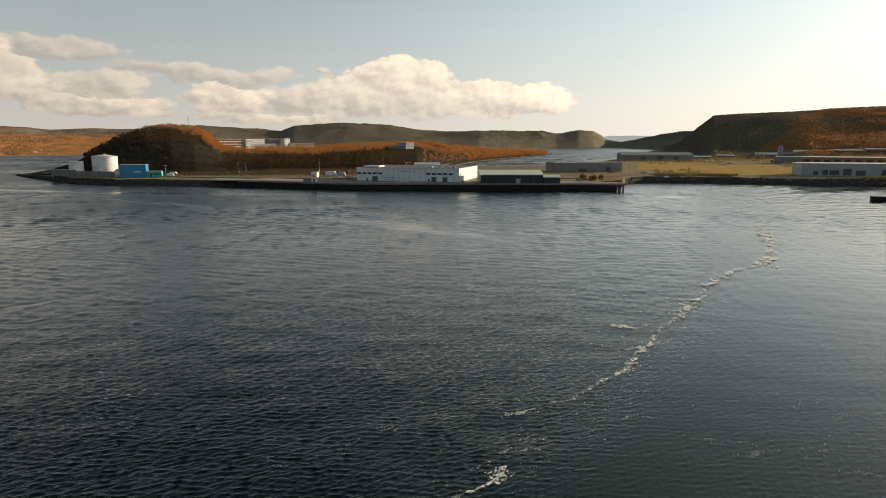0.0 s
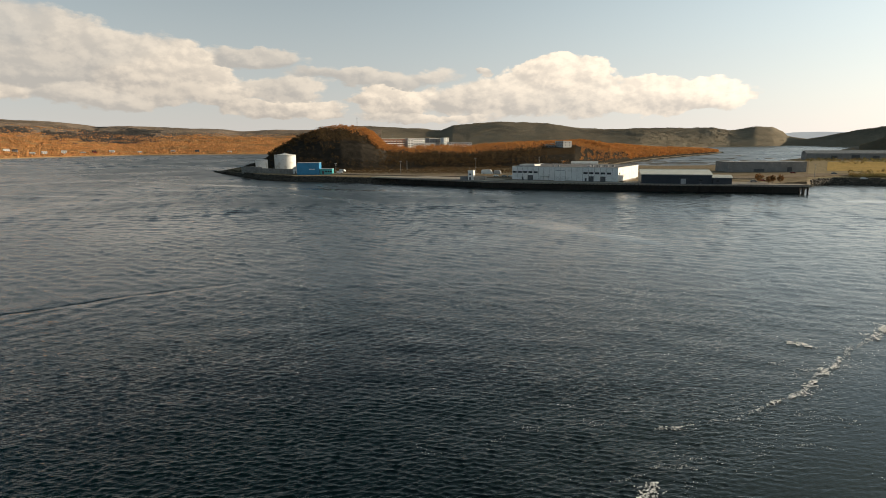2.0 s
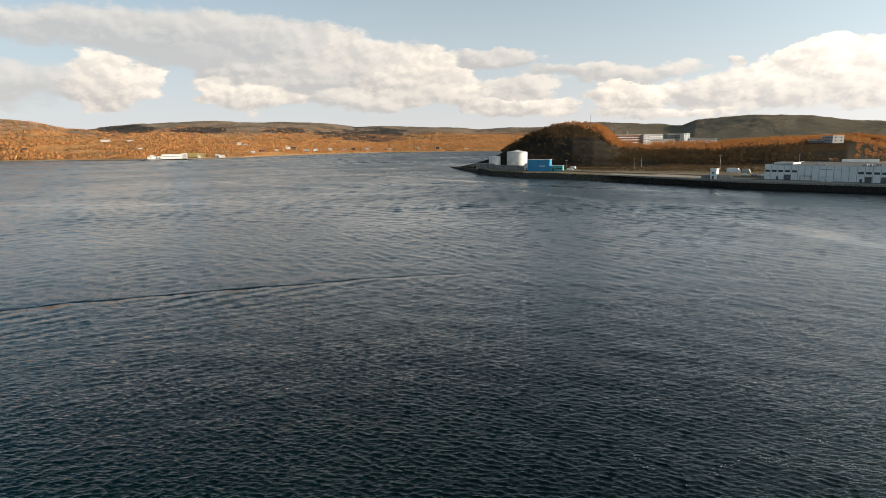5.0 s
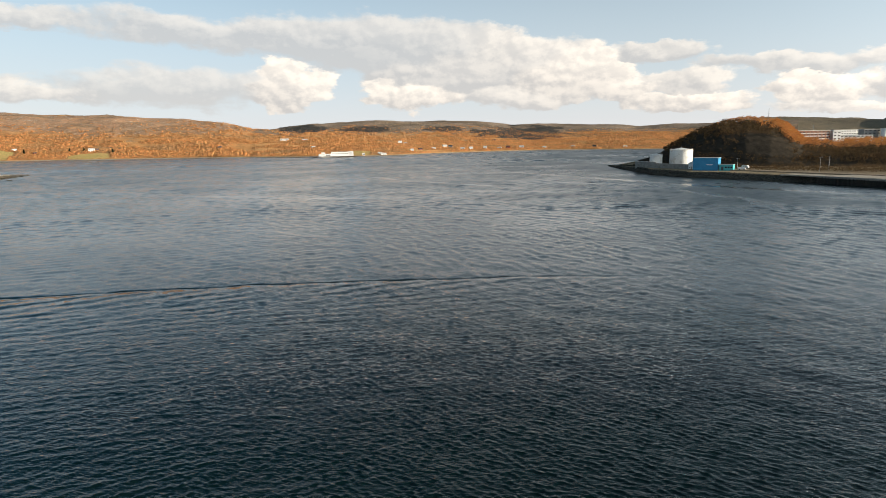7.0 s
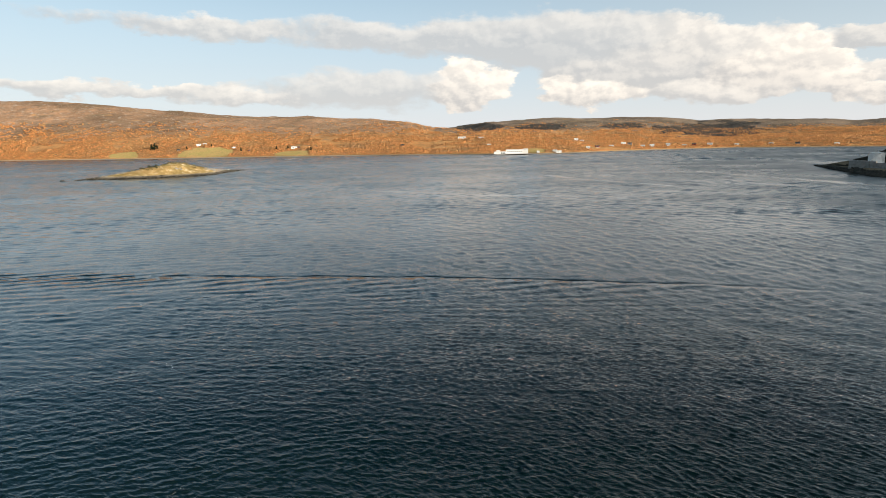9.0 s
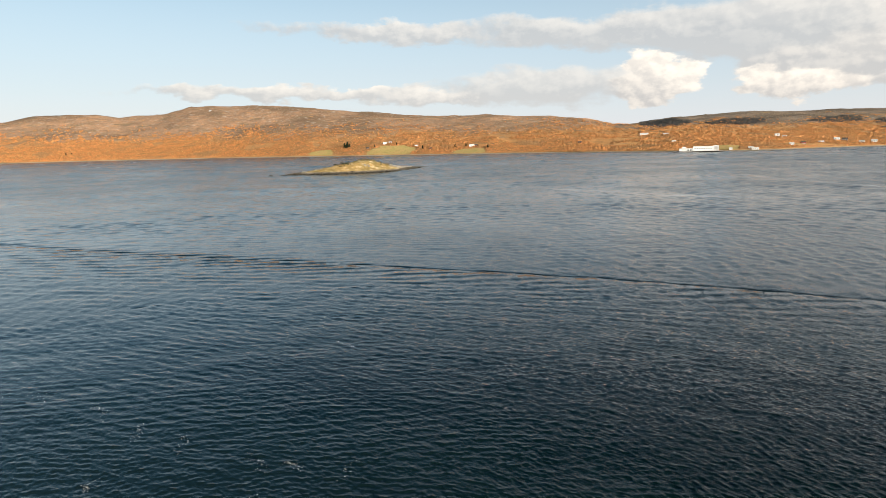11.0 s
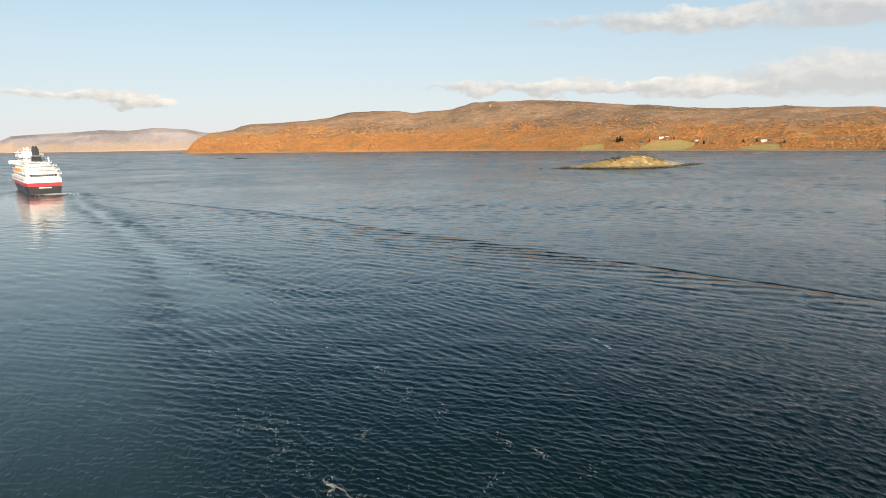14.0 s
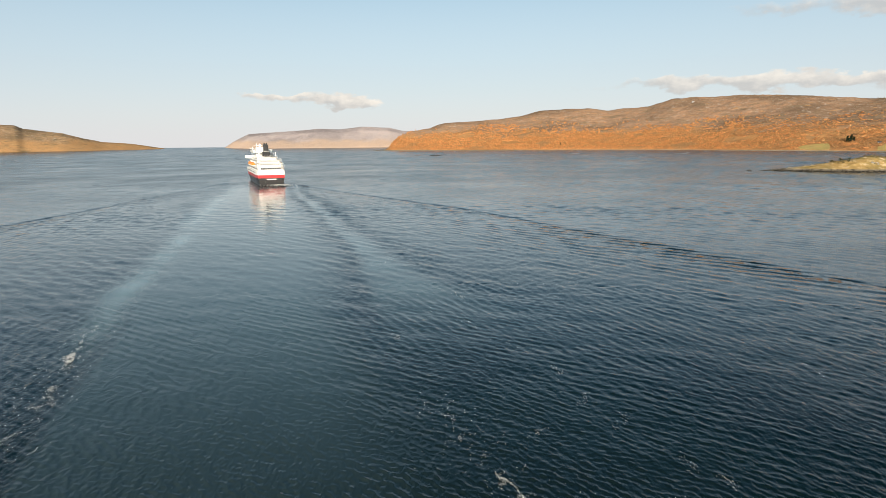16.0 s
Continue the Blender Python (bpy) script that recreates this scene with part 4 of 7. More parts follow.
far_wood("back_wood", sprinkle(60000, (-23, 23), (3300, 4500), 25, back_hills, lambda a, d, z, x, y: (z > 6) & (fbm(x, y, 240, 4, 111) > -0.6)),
     (1.6, 3.4), 1, M_HAZED_TREES, 26, "woods on the inlet's hills, haze put into their tone", 1.5)
wood("inlet_wood", sprinkle(16000, (-11, 2), (1000, 2200), 5, headland, lambda a, d, z, x, y: (z > 3) & (d > 1000)),
     (4, 7), 16, 0.9, M_LEAF, 6, "orange wood along the inlet", trunks=False)
# Bright leaves beyond a diagonal paint the hill's sunlit side
far_wood("sunlit_hill_wood", sprinkle(44000, (-45, -24), (1050, 2150), 7, headland, lambda a, d, z, x, y: (z > 9) & (fbm(x, y, 110, 3, 85) > -0.15) & (a < -26.8 - (z - 9) * 0.036 + 0.8 * fbm(x, y, 120, 3, 88))),
     (2.6, 5.0), 2, M_SUNLIT_LEAF, 8, "patchy birch painting the harbour hill's sunlit side", 0.85)
# Duller scrub before the diagonal paints the hill's shaded face
far_wood("shaded_hill_scrub", sprinkle(70000, (-45, -19.5), (1050, 2300), 17, headland, lambda a, d, z, x, y: (z > 6) & ((fbm(x, y, 110, 3, 85) < -0.05) | (a > -26.8 - (z - 9) * 0.036 + 0.8 * fbm(x, y, 120, 3, 88)))),
     (2.0, 4.0), 2, M_HAZED_SCRUB, 18, "scrub painting the harbour hill's shaded face", 0.9)
wood("field_scrub", sprinkle(9000, (-45, -16), (560, 1330), 13, headland, lambda a, d, z, x, y: (z > 4) & (fbm(x, y, 60, 3, 87) + smooth(d, 700, 1150) * 0.9 > 0.62)),
     (1.6, 4.6), 14, 0.8, M_OLIVE, 14, "olive and brown scrub round the harbour fields", slender=0.5, trunks=False)
wood("bank_scrub", sprinkle(5000, (-40, -19), (545, 575), 15, headland, lambda a, d, z, x, y: (z > 3.6) & (fbm(x, y, 40, 3, 89) > 0.1)),
     (0.8, 2.4), 14, 0.9, M_OLIVE, 16, "low brown bushes along the stone bank", slender=0.6, trunks=False)


# Mown fields on the far shore: two bearings, two distances and a seed
FIELDS = [(84.3, 88.8, 1790, 1975, 141), (77.4, 80.8, 1700, 1810, 143), (91.8, 94.0, 1920, 2040, 145), (56.0, 58.0, 1480, 1580, 147)]


def in_field(a, d, x, y, a0, a1, d0, d1, seed):
    return 1 - np.abs((a - (a0 + a1) / 2) / ((a1 - a0) / 2)) ** 3 - np.abs((d - (d0 + d1) / 2) / ((d1 - d0) / 2)) ** 3 + 1.2 * fbm(x, y, 60, 4, seed)


def on_side(a, d, z, x, y):
    line = z + 50 * fbm(x, y, 260, 3, 91) + 60 * fbm(x, y, 9, 1, 99)
    field = np.zeros(a.shape, bool)
    for a0, a1, d0, d1, seed in FIELDS:
        field |= in_field(a, d, x, y, a0, a1, d0, d1, seed) > -0.05
    return (z > 3.5) & (line < np.interp(a, [60, 68, 74, 98, 110, 120, 126], [52, 46, 62, 74, 76, 72, 50])) & (fbm(x, y, 130, 3, 93) > -0.5) & ~field


far_wood("fjord_wood", sprinkle(400000, (22, 98), (1440, 3600), 9, far_side, on_side),
     (2.0, 4.6), 1, M_FAR_LEAF, 10, "orange birch wood along the far shore", 0.85)
# Far hills' shaded faces, painted as dark wood: bearing, height angle, half sizes
SHADED_FACES = [(42.6, 0.72, 3.6, 0.55), (62.0, 1.35, 1.7, 0.26), (56.4, 1.30, 1.9, 0.26), (49.5, 1.25, 1.6, 0.2)]


def shaded_face(a, d, z, x, y):
    up = np.degrees(np.arctan2(z - 30, d)) + 0.16 * fbm(x, y, 160, 3, 103)
    hit = np.zeros(a.shape, bool)
    for b, e, rb, re in SHADED_FACES:
        hit |= ((a - b) / rb) ** 2 + ((up - e) / re) ** 2 + 0.9 * fbm(x, y, 170, 3, 105) + 0.9 * fbm(x, y, 30, 2, 107) < 1.0
    return hit


far_wood("mouth_wood", sprinkle(230000, (98, 128.5), (2100, 3500), 27, far_side, on_side),
     (3.2, 7.2), 1, M_FAR_LEAF, 28, "orange birch wood towards the fjord's mouth", 0.5)
far_wood("shaded_wood", sprinkle(90000, (37.5, 64.5), (2050, 4100), 19, far_side, lambda a, d, z, x, y: (z > 25) & shaded_face(a, d, z, x, y)),
     (2.4, 4.4), 1, M_SHADED_WOOD, 20, "wood coloured dark for the back ridge's shaded faces", 1.5)
far_wood("heath_scrub", sprinkle(42000, (22, 128), (1900, 3800), 11, far_side, lambda a, d, z, x, y: (z > 60) & (fbm(x, y, 170, 4, 97) > 0.05)),
     (1.0, 2.4), 1, M_HAZED_SCRUB, 12, "brown scrub on the upper heath", 1.3)


# ---- materials of the built things ----
M_WHITE = material("white steel cladding", ((0.82, 0.82, 0.80), (0.76, 0.76, 0.75), (0.68, 0.68, 0.66)), 6, 0.5, 0.01, grain=0.06)
M_TANK = material("white tank paint", ((0.80, 0.79, 0.76), (0.74, 0.73, 0.70), (0.60, 0.56, 0.50)), 7, 0.45, 0.01, grain=0.06)
M_CONCRETE = material("weathered concrete", ((0.34, 0.32, 0.29), (0.27, 0.25, 0.23), (0.20, 0.18, 0.16)), 3, 0.85, 0.02, specular=0.0)
M_APRON = material("dusty quay concrete", ((0.46, 0.40, 0.33), (0.38, 0.33, 0.28), (0.29, 0.25, 0.21)), 5, 0.9, 0.02, specular=0.0)
M_GRAVEL = material("brown gravel", ((0.32, 0.25, 0.18), (0.25, 0.19, 0.135), (0.38, 0.31, 0.24)), 6, 0.95, 0.05, specular=0.0)
M_TIMBER = material("black tarred timber", ((0.022, 0.019, 0.016), (0.035, 0.028, 0.022), (0.05, 0.04, 0.03)), 1.5, 0.85, 0.03)
M_WEED = material("dark weed and stone", ((0.045, 0.037, 0.027), (0.07, 0.058, 0.042), (0.11, 0.095, 0.075)), 2.0, 0.8, 0.1, grain=0.35, per_piece=0.5)
M_BLUE = material("bright blue cladding", ((0.032, 0.27, 0.50), (0.030, 0.235, 0.44)), 5, 0.5, 0.01, grain=0.07)
M_AQUA = material("turquoise cladding", ((0.07, 0.48, 0.50), (0.06, 0.40, 0.43)), 4, 0.5, 0.01, grain=0.07)
M_NAVY = material("blue-black cladding", ((0.032, 0.042, 0.056), (0.042, 0.05, 0.064)), 4, 0.6, 0.01)
M_CREAM = material("cream roof sheet", ((0.86, 0.80, 0.66), (0.80, 0.74, 0.60)), 5, 0.5, 0.01, grain=0.08)
M_GREY = material("grey wall sheet", ((0.27, 0.26, 0.25), (0.22, 0.215, 0.21), (0.32, 0.30, 0.28)), 6, 0.7, 0.01)
M_PALE = material("pale grey wall sheet", ((0.42, 0.43, 0.44), (0.36, 0.37, 0.38)), 6, 0.6, 0.01)
M_ROOF = material("bitumen roof felt", ((0.10, 0.10, 0.10), (0.07, 0.07, 0.07)), 4, 0.9, 0.02)
M_LIGHT_ROOF = material("pale roof edge sheet", ((0.62, 0.61, 0.58), (0.52, 0.51, 0.49)), 4, 0.5, 0.01)
M_GLASS = material("dark window glass", ((0.015, 0.018, 0.022), (0.025, 0.028, 0.033)), 3, 0.08, 0.0, specular=0.6)
M_SEAM = material("dark grey door sheet", ((0.07, 0.075, 0.08), (0.10, 0.10, 0.105)), 2, 0.6, 0.01)
M_BRICK = material("brown brick", ((0.36, 0.17, 0.105), (0.30, 0.145, 0.095)), 3, 0.85, 0.02)
M_RED = material("red hull paint", ((0.50, 0.035, 0.04), (0.43, 0.03, 0.035)), 8, 0.35, 0.0, grain=0.06)
M_BLACK = material("black hull paint", ((0.018, 0.018, 0.020), (0.026, 0.025, 0.025)), 8, 0.35, 0.0)
M_SHIP = material("white ship paint", ((0.82, 0.82, 0.80), (0.76, 0.76, 0.74)), 9, 0.35, 0.0, grain=0.04)
M_BOAT = material("orange lifeboat shell", ((0.80, 0.26, 0.04), (0.70, 0.22, 0.04)), 3, 0.4, 0.0)
M_STEEL = material("galvanised steel", ((0.34, 0.34, 0.34), (0.26, 0.26, 0.26)), 1, 0.5, 0.0, metal=0.6)
M_DECK = material("teak deck", ((0.36, 0.28, 0.20), (0.30, 0.23, 0.16)), 3, 0.8, 0.01)
M_TYRE = material("black rubber", ((0.02, 0.02, 0.02), (0.03, 0.03, 0.03)), 0.5, 0.9, 0.01)
M_ROCK = material("lichened shore rock", ((0.30, 0.27, 0.23), (0.20, 0.18, 0.16), (0.40, 0.36, 0.30)), 2.5, 0.9, 0.15, grain=0.3, per_piece=0.3)
M_GRASS = material("dry autumn grass", ((0.52, 0.34, 0.13), (0.40, 0.28, 0.115), (0.56, 0.38, 0.17)), 14, 0.95, 0.1, grain=0.25, specular=0.0)
M_FIELD = material("green hay field", ((0.50, 0.385, 0.145), (0.58, 0.39, 0.16), (0.42, 0.34, 0.13)), 30, 0.95, 0.1, grain=0.2, specular=0.0)


def window(parent, x0, x1, z0, z1, y=0.0, depth=0.12):
    """A framed pane in a wall that faces -y."""
    f = part("window", box(x0, y - 0.06, z0, x1, y + depth, z1), M_SEAM, parent)
    part("pane", box(x0 + 0.12, y - 0.075, z0 + 0.12, x1 - 0.12, y - 0.055, z1 - 0.12), M_GLASS, f)


def side_window(parent, y0, y1, z0, z1, x):
    f = part("window", box(x - 0.06, y0, z0, x + 0.06, y1, z1), M_SEAM, parent)
    part("pane", box(x + 0.055, y0 + 0.12, z0 + 0.12, x + 0.075, y1 - 0.12, z1 - 0.12), M_GLASS, f)


def gable(parent, w, d, h, rise, wall, roof, over=0.4, along="x"):
    """Walls and a pitched roof of two slabs; the ridge runs along x or y."""
    if along == "x":
        part("wall", prism([(0, 0), (d, 0), (d, h), (d / 2, h + rise), (0, h)], 0, w, "y"), wall, parent)
        k = rise / (d / 2)
        for a, b in ((-over, d / 2), (d + over, d / 2)):
            za = h - over * k
            part("roof", prism([(a, za + 0.03), (b, h + rise + 0.03), (b, h + rise + 0.28), (a, za + 0.28)], -over, w + over, "y"), roof, parent)
    else:
        part("wall", prism([(0, 0), (w, 0), (w, h), (w / 2, h + rise), (0, h)], 0, d, "x"), wall, parent)
        k = rise / (w / 2)
        for a, b in ((-over, w / 2), (w + over, w / 2)):
            za = h - over * k
            part("roof", prism([(a, za + 0.03), (b, h + rise + 0.03), (b, h + rise + 0.28), (a, za + 0.28)], -over, d + over, "x"), roof, parent)


# ---- the quay ----
QUAY = [(-150, 447), (-72, 414), (13, 406.5), (104, 406)]


def make_quay():
    quay = thing("quay", "dark timber-faced quay with a pale concrete edge", "quay")
    tagged(quay, kind="structure")
    for (ax, ay), (bx, by) in zip(QUAY, QUAY[1:]):
        n = math.hypot(bx - ax, by - ay)
        m = facing((ax, ay), (bx, by), 0)
        deck = part("deck", box(0, 0.25, 3.7, n, 34, 4.55), M_APRON, quay)
        wall = part("wall", box(0, 0.5, -3, n, 33, 3.7), M_TIMBER, quay)
        edge = part("edge_beam", box(0, -0.1, 4.2, n, 0.5, 4.85, bevel=0.06), M_CONCRETE, quay, "pale worn edge beam")
        for o in (deck, wall, edge):
            o.matrix_world = m
        pile = None
        for i in range(int(n / 2.4)):
            if pile is None:
                pile = bpy.data.meshes.new("pile")
                b = tube(0, 0, -3, 4.2, 0.26, 0.24, 7)
                b.to_mesh(pile)
                b.free()
                pile.materials.append(M_TIMBER)
            p = new("pile", pile)
            p.parent = quay
            p.matrix_world = m @ pose(0.6 + i * 2.4, 0.1, 0)
    # the open end on free-standing piles
    part("deck", box(104, 406.2, 3.7, 120, 424, 4.55), M_APRON, quay)
    part("edge_beam", box(104, 405.9, 4.2, 120.4, 406.4, 4.85, bevel=0.06), M_CONCRETE, quay)
    part("beam", box(104, 406.6, 3.1, 119.6, 407.2, 3.7), M_TIMBER, quay)
    part("wall", box(104.02, 406.7, -3, 114.2, 423, 3.1), M_TIMBER, quay)
    for x in (116.4, 119.2):
        for y in (406.9, 414, 422):
            part("pile", tube(x, y, -3, 3.75, 0.55, 0.5, 8), M_TIMBER, quay)
    part("bollard", tube(119.3, 407.5, 4.55, 5.5, 0.22, 0.34, 10), M_STEEL, quay)
    for x, y in ((96, 408), (60, 408), (20, 408), (-30, 411.5), (-68, 415)):
        part("bollard", tube(x, y + 0.4, 4.55, 5.2, 0.25, 0.34, 10), M_STEEL, quay)
    for i in range(14):
        x = 18 + i * 6.1
        bm = bmesh.new()
        made = bmesh.ops.create_cone(bm, segments=14, radius1=0.75, radius2=0.75, depth=0.45, cap_ends=True)["verts"]
        bmesh.ops.rotate(bm, verts=made, cent=(0, 0, 0), matrix=Matrix.Rotation(radians(90), 3, "X"))
        bmesh.ops.translate(bm, verts=made, vec=(x, 405.75, 2.6))
        part("fender", bm, M_TYRE, quay)


make_quay()


def strip(name, line, wide, z, mat, label, category):
    """A thin made-up surface along a line."""
    bm = bmesh.new()
    row = []
    for i, (x, y) in enumerate(line):
        ax, ay = line[max(i - 1, 0)]
        bx, by = line[min(i + 1, len(line) - 1)]
        n = math.hypot(bx - ax, by - ay)
        nx, ny = -(by - ay) / n, (bx - ax) / n
        row.append((bm.verts.new((x - nx * wide / 2, y - ny * wide / 2, z)), bm.verts.new((x + nx * wide / 2, y + ny * wide / 2, z))))
    for a, b in zip(row, row[1:]):
        bm.faces.new((a[0], b[0], b[1], a[1]))
    bmesh.ops.recalc_face_normals(bm, faces=bm.faces)
    ext = bmesh.ops.extrude_face_region(bm, geom=bm.faces[:])["geom"]
    bmesh.ops.translate(bm, vec=(0, 0, -0.9), verts=[g for g in ext if isinstance(g, bmesh.types.BMVert)])
    bmesh.ops.recalc_face_normals(bm, faces=bm.faces)
    return tagged(part(name, bm, mat), label, category, kind="structure")


strip("road", [(-262, 497), (-216, 503), (-190, 494), (-150, 486), (-100, 478), (-62, 470)], 12, 4.95, M_GRAVEL, "brown gravel harbour road along the shore", "road")
strip("yard", [(-62, 474), (-20, 482), (40, 486), (100, 486), (190, 560)], 24, 4.97, M_GRAVEL, "worn gravel yard behind the sheds", "yard")
strip("hard_standing", [(-172, 462), (-140, 452), (-105, 444), (-66, 436)], 16, 4.9, M_APRON, "pale dusty hard standing by the quay", "pavement")


def boulders(name, places, size, mat, seed, label, category="stones"):
    rng = np.random.default_rng(seed)
    base = np.array([(1, 0, 0), (-1, 0, 0), (0, 1, 0), (0, -1, 0), (0, 0, 1), (0, 0, -1)], float)
    tri = np.array([(0, 2, 4), (2, 1, 4), (1, 3, 4), (3, 0, 4), (2, 0, 5), (1, 2, 5), (3, 1, 5), (0, 3, 5)])
    n = len(places)
    s = rng.uniform(size[0], size[1], (n, 1, 1)) * rng.uniform(0.6, 1.3, (n, 6, 1)) * np.array([1.0, 1.0, 0.65])
    ang = rng.uniform(0, 6.28, n)
    rot = np.zeros((n, 3, 3))
    rot[:, 0, 0], rot[:, 0, 1], rot[:, 1, 0], rot[:, 1, 1], rot[:, 2, 2] = np.cos(ang), -np.sin(ang), np.sin(ang), np.cos(ang), 1
    v = np.einsum("nij,nkj->nki", rot, base[None] * s) + places[:, None, :]
    f = (np.arange(n) * 6)[:, None, None] + tri[None]
    return tagged(array_mesh(name, v.reshape(-1, 3), f.reshape(-1, 3), mat), label, category, kind="stuff")


def shore_band(count, az, seed, depth=(-2, 9)):
    rng = np.random.default_rng(seed)
    a = rng.uniform(az[0], az[1], count)
    d = table(a, HEAD, 1) + rng.uniform(depth[0], depth[1], count)
    z = headland(a, d)
    return np.stack([-d * np.sin(np.radians(a)), d * np.cos(np.radians(a)), z], -1)


boulders("shore_stones", shore_band(5200, (17, 34.5), 21), (0.35, 1.3), M_WEED, 22, "dark weedy boulders of the harbour shore")
boulders("bank_stones", shore_band(3600, (-40, -16.5), 23), (0.4, 1.4), M_WEED, 24, "dark stone bank below the meadow")


# ---- tanks and the blue sheds ----
def storage_tank(m, r, h, rise, label):
    tank = thing("storage_tank", label, "tank", m, "tanks on the point")
    part("shell", tube(0, 0, 0, h, r, r, 48), M_TANK, tank)
    part("roof", tube(0, 0, h, h + rise, r + 0.08, 0.5, 48), M_TANK, tank)
    part("rim", tube(0, 0, h - 0.35, h + 0.06, r + 0.14, r + 0.14, 48), M_LIGHT_ROOF, tank)
    part("vent", tube(0, 0, h + rise - 0.2, h + rise + 1.1, 0.35, 0.35, 10), M_STEEL, tank)
    part("foundation", tube(0, 0, -0.5, 0.35, r + 0.7, r + 0.5, 48), M_CONCRETE, tank)
    for i in range(int(h / 2.4)):
        part("seam", tube(0, 0, 2.4 * (i + 1) - 0.03, 2.4 * (i + 1) + 0.03, r + 0.03, r + 0.03, 48), M_LIGHT_ROOF, tank)
    for i in range(14):
        a = radians(200 + i * 9)
        x, y, z = (r + 0.75) * math.cos(a), (r + 0.75) * math.sin(a), h * (i + 1) / 15
        b = box(-0.55, -0.3, 0, 0.55, 0.3, 0.1)
        bmesh.ops.rotate(b, verts=b.verts[:], cent=(0, 0, 0), matrix=Matrix.Rotation(a, 3, "Z"))
        bmesh.ops.translate(b, verts=b.verts[:], vec=(x, y, z))
        part("stair_tread", b, M_STEEL, tank)
    for i in range(24):
        a = i * math.tau / 24
        part("rail_post", tube((r - 0.2) * math.cos(a), (r - 0.2) * math.sin(a), h, h + 1.1, 0.05, 0.05, 5), M_STEEL, tank)


storage_tank(pose(-293, 537, 4.6), 10.0, 15.6, 1.7, "large white cylindrical storage tank with a low cone roof")
storage_tank(pose(-310, 523, 4.6), 5.6, 11.4, 0.9, "smaller white cylindrical tank beside the large one")


def make_bund():
    bund = thing("retaining_wall", "long weathered grey concrete wall before the tanks", "wall", facing((-328, 517), (-265, 501), 4.4))
    part("wall", box(0, 0, -1.5, 26, 0.6, 5.2, bevel=0.05), M_CONCRETE, bund)
    part("wall", box(26.05, 0.4, -1.5, 66, 1.0, 4.2, bevel=0.05), M_CONCRETE, bund)
    part("wall", box(0, 0.6, -1.5, 0.6, 16, 5.2, bevel=0.05), M_CONCRETE, bund)
    part("slab", box(0.6, 0.65, 2.6, 65, 13, 3.1), M_CONCRETE, bund)
    for x in range(4, 26, 4):
        part("buttress", box(x, -0.35, -1.2, x + 0.5, 0.02, 4.4), M_CONCRETE, bund)
    for x in range(30, 66, 5):
        part("buttress", box(x, 0.05, -1.2, x + 0.5, 0.42, 3.6), M_CONCRETE, bund)
    part("coping", box(-0.1, -0.15, 5.2, 26.1, 0.75, 5.4), M_LIGHT_ROOF, bund)


make_bund()


def small_cabin(name, m, w, d, h, wall, roof, label, category="cabin", rise=0.9):
    c = thing(name, label, category, m)
    gable(c, w, d, h, rise, wall, roof, 0.25)
    window(c, w * 0.15, w * 0.35, 1.0, 2.0)
    part("door", box(w * 0.55, -0.08, 0.05, w * 0.55 + 0.95, 0.02, 2.1), M_SEAM, c)
    return c


small_cabin("pump_house", facing((-266, 500.5), (-261, 499), 4.5), 5, 5, 4.6, M_WHITE, M_LIGHT_ROOF, "white pump house beside the tank wall", "pump house", 1.4)


def make_blue_sheds():
    shed = thing("blue_shed", "tall bright blue windowless shed by the shore", "shed", facing((-254.5, 486), (-236.4, 491.5), 4.4))
    w, d, h = 19, 14, 9.9
    n = 10
    part("wall", box(0.06, 0.08, -0.6, w - 0.06, d, h - 0.05), M_BLUE, shed)
    for i in range(n):
        part("panel", box(i * w / n + 0.03, 0, 0, (i + 1) * w / n - 0.03, 0.08, h), M_BLUE, shed)
    for i in range(8):
        part("panel", box(w - 0.06, i * d / 8 + 0.03, 0, w + 0.02, (i + 1) * d / 8 - 0.03, h), M_BLUE, shed)
    part("roof", box(-0.15, -0.15, h, w + 0.15, d + 0.15, h + 0.25), M_PALE, shed)
    part("sign", box(w * 0.55, -0.06, h * 0.42, w * 0.80, -0.01, h * 0.49), M_WHITE, shed, "plain pale name bar")
    annex = thing("turquoise_annex", "low turquoise annex with small dark windows", "shed", facing((-236, 493), (-226, 496), 4.4))
    part("wall", box(0, 0, -0.6, 10.4, 9, 4.6), M_AQUA, annex)
    part("roof", box(-0.2, -0.2, 4.6, 10.6, 9.2, 4.85), M_PALE, annex)
    for x in (4.4, 6.4, 8.4):
        window(annex, x, x + 1.5, 1.8, 3.1)
    part("door", box(1.6, -0.1, 0.1, 3.4, 0.02, 3.0), M_SEAM, annex)


make_blue_sheds()


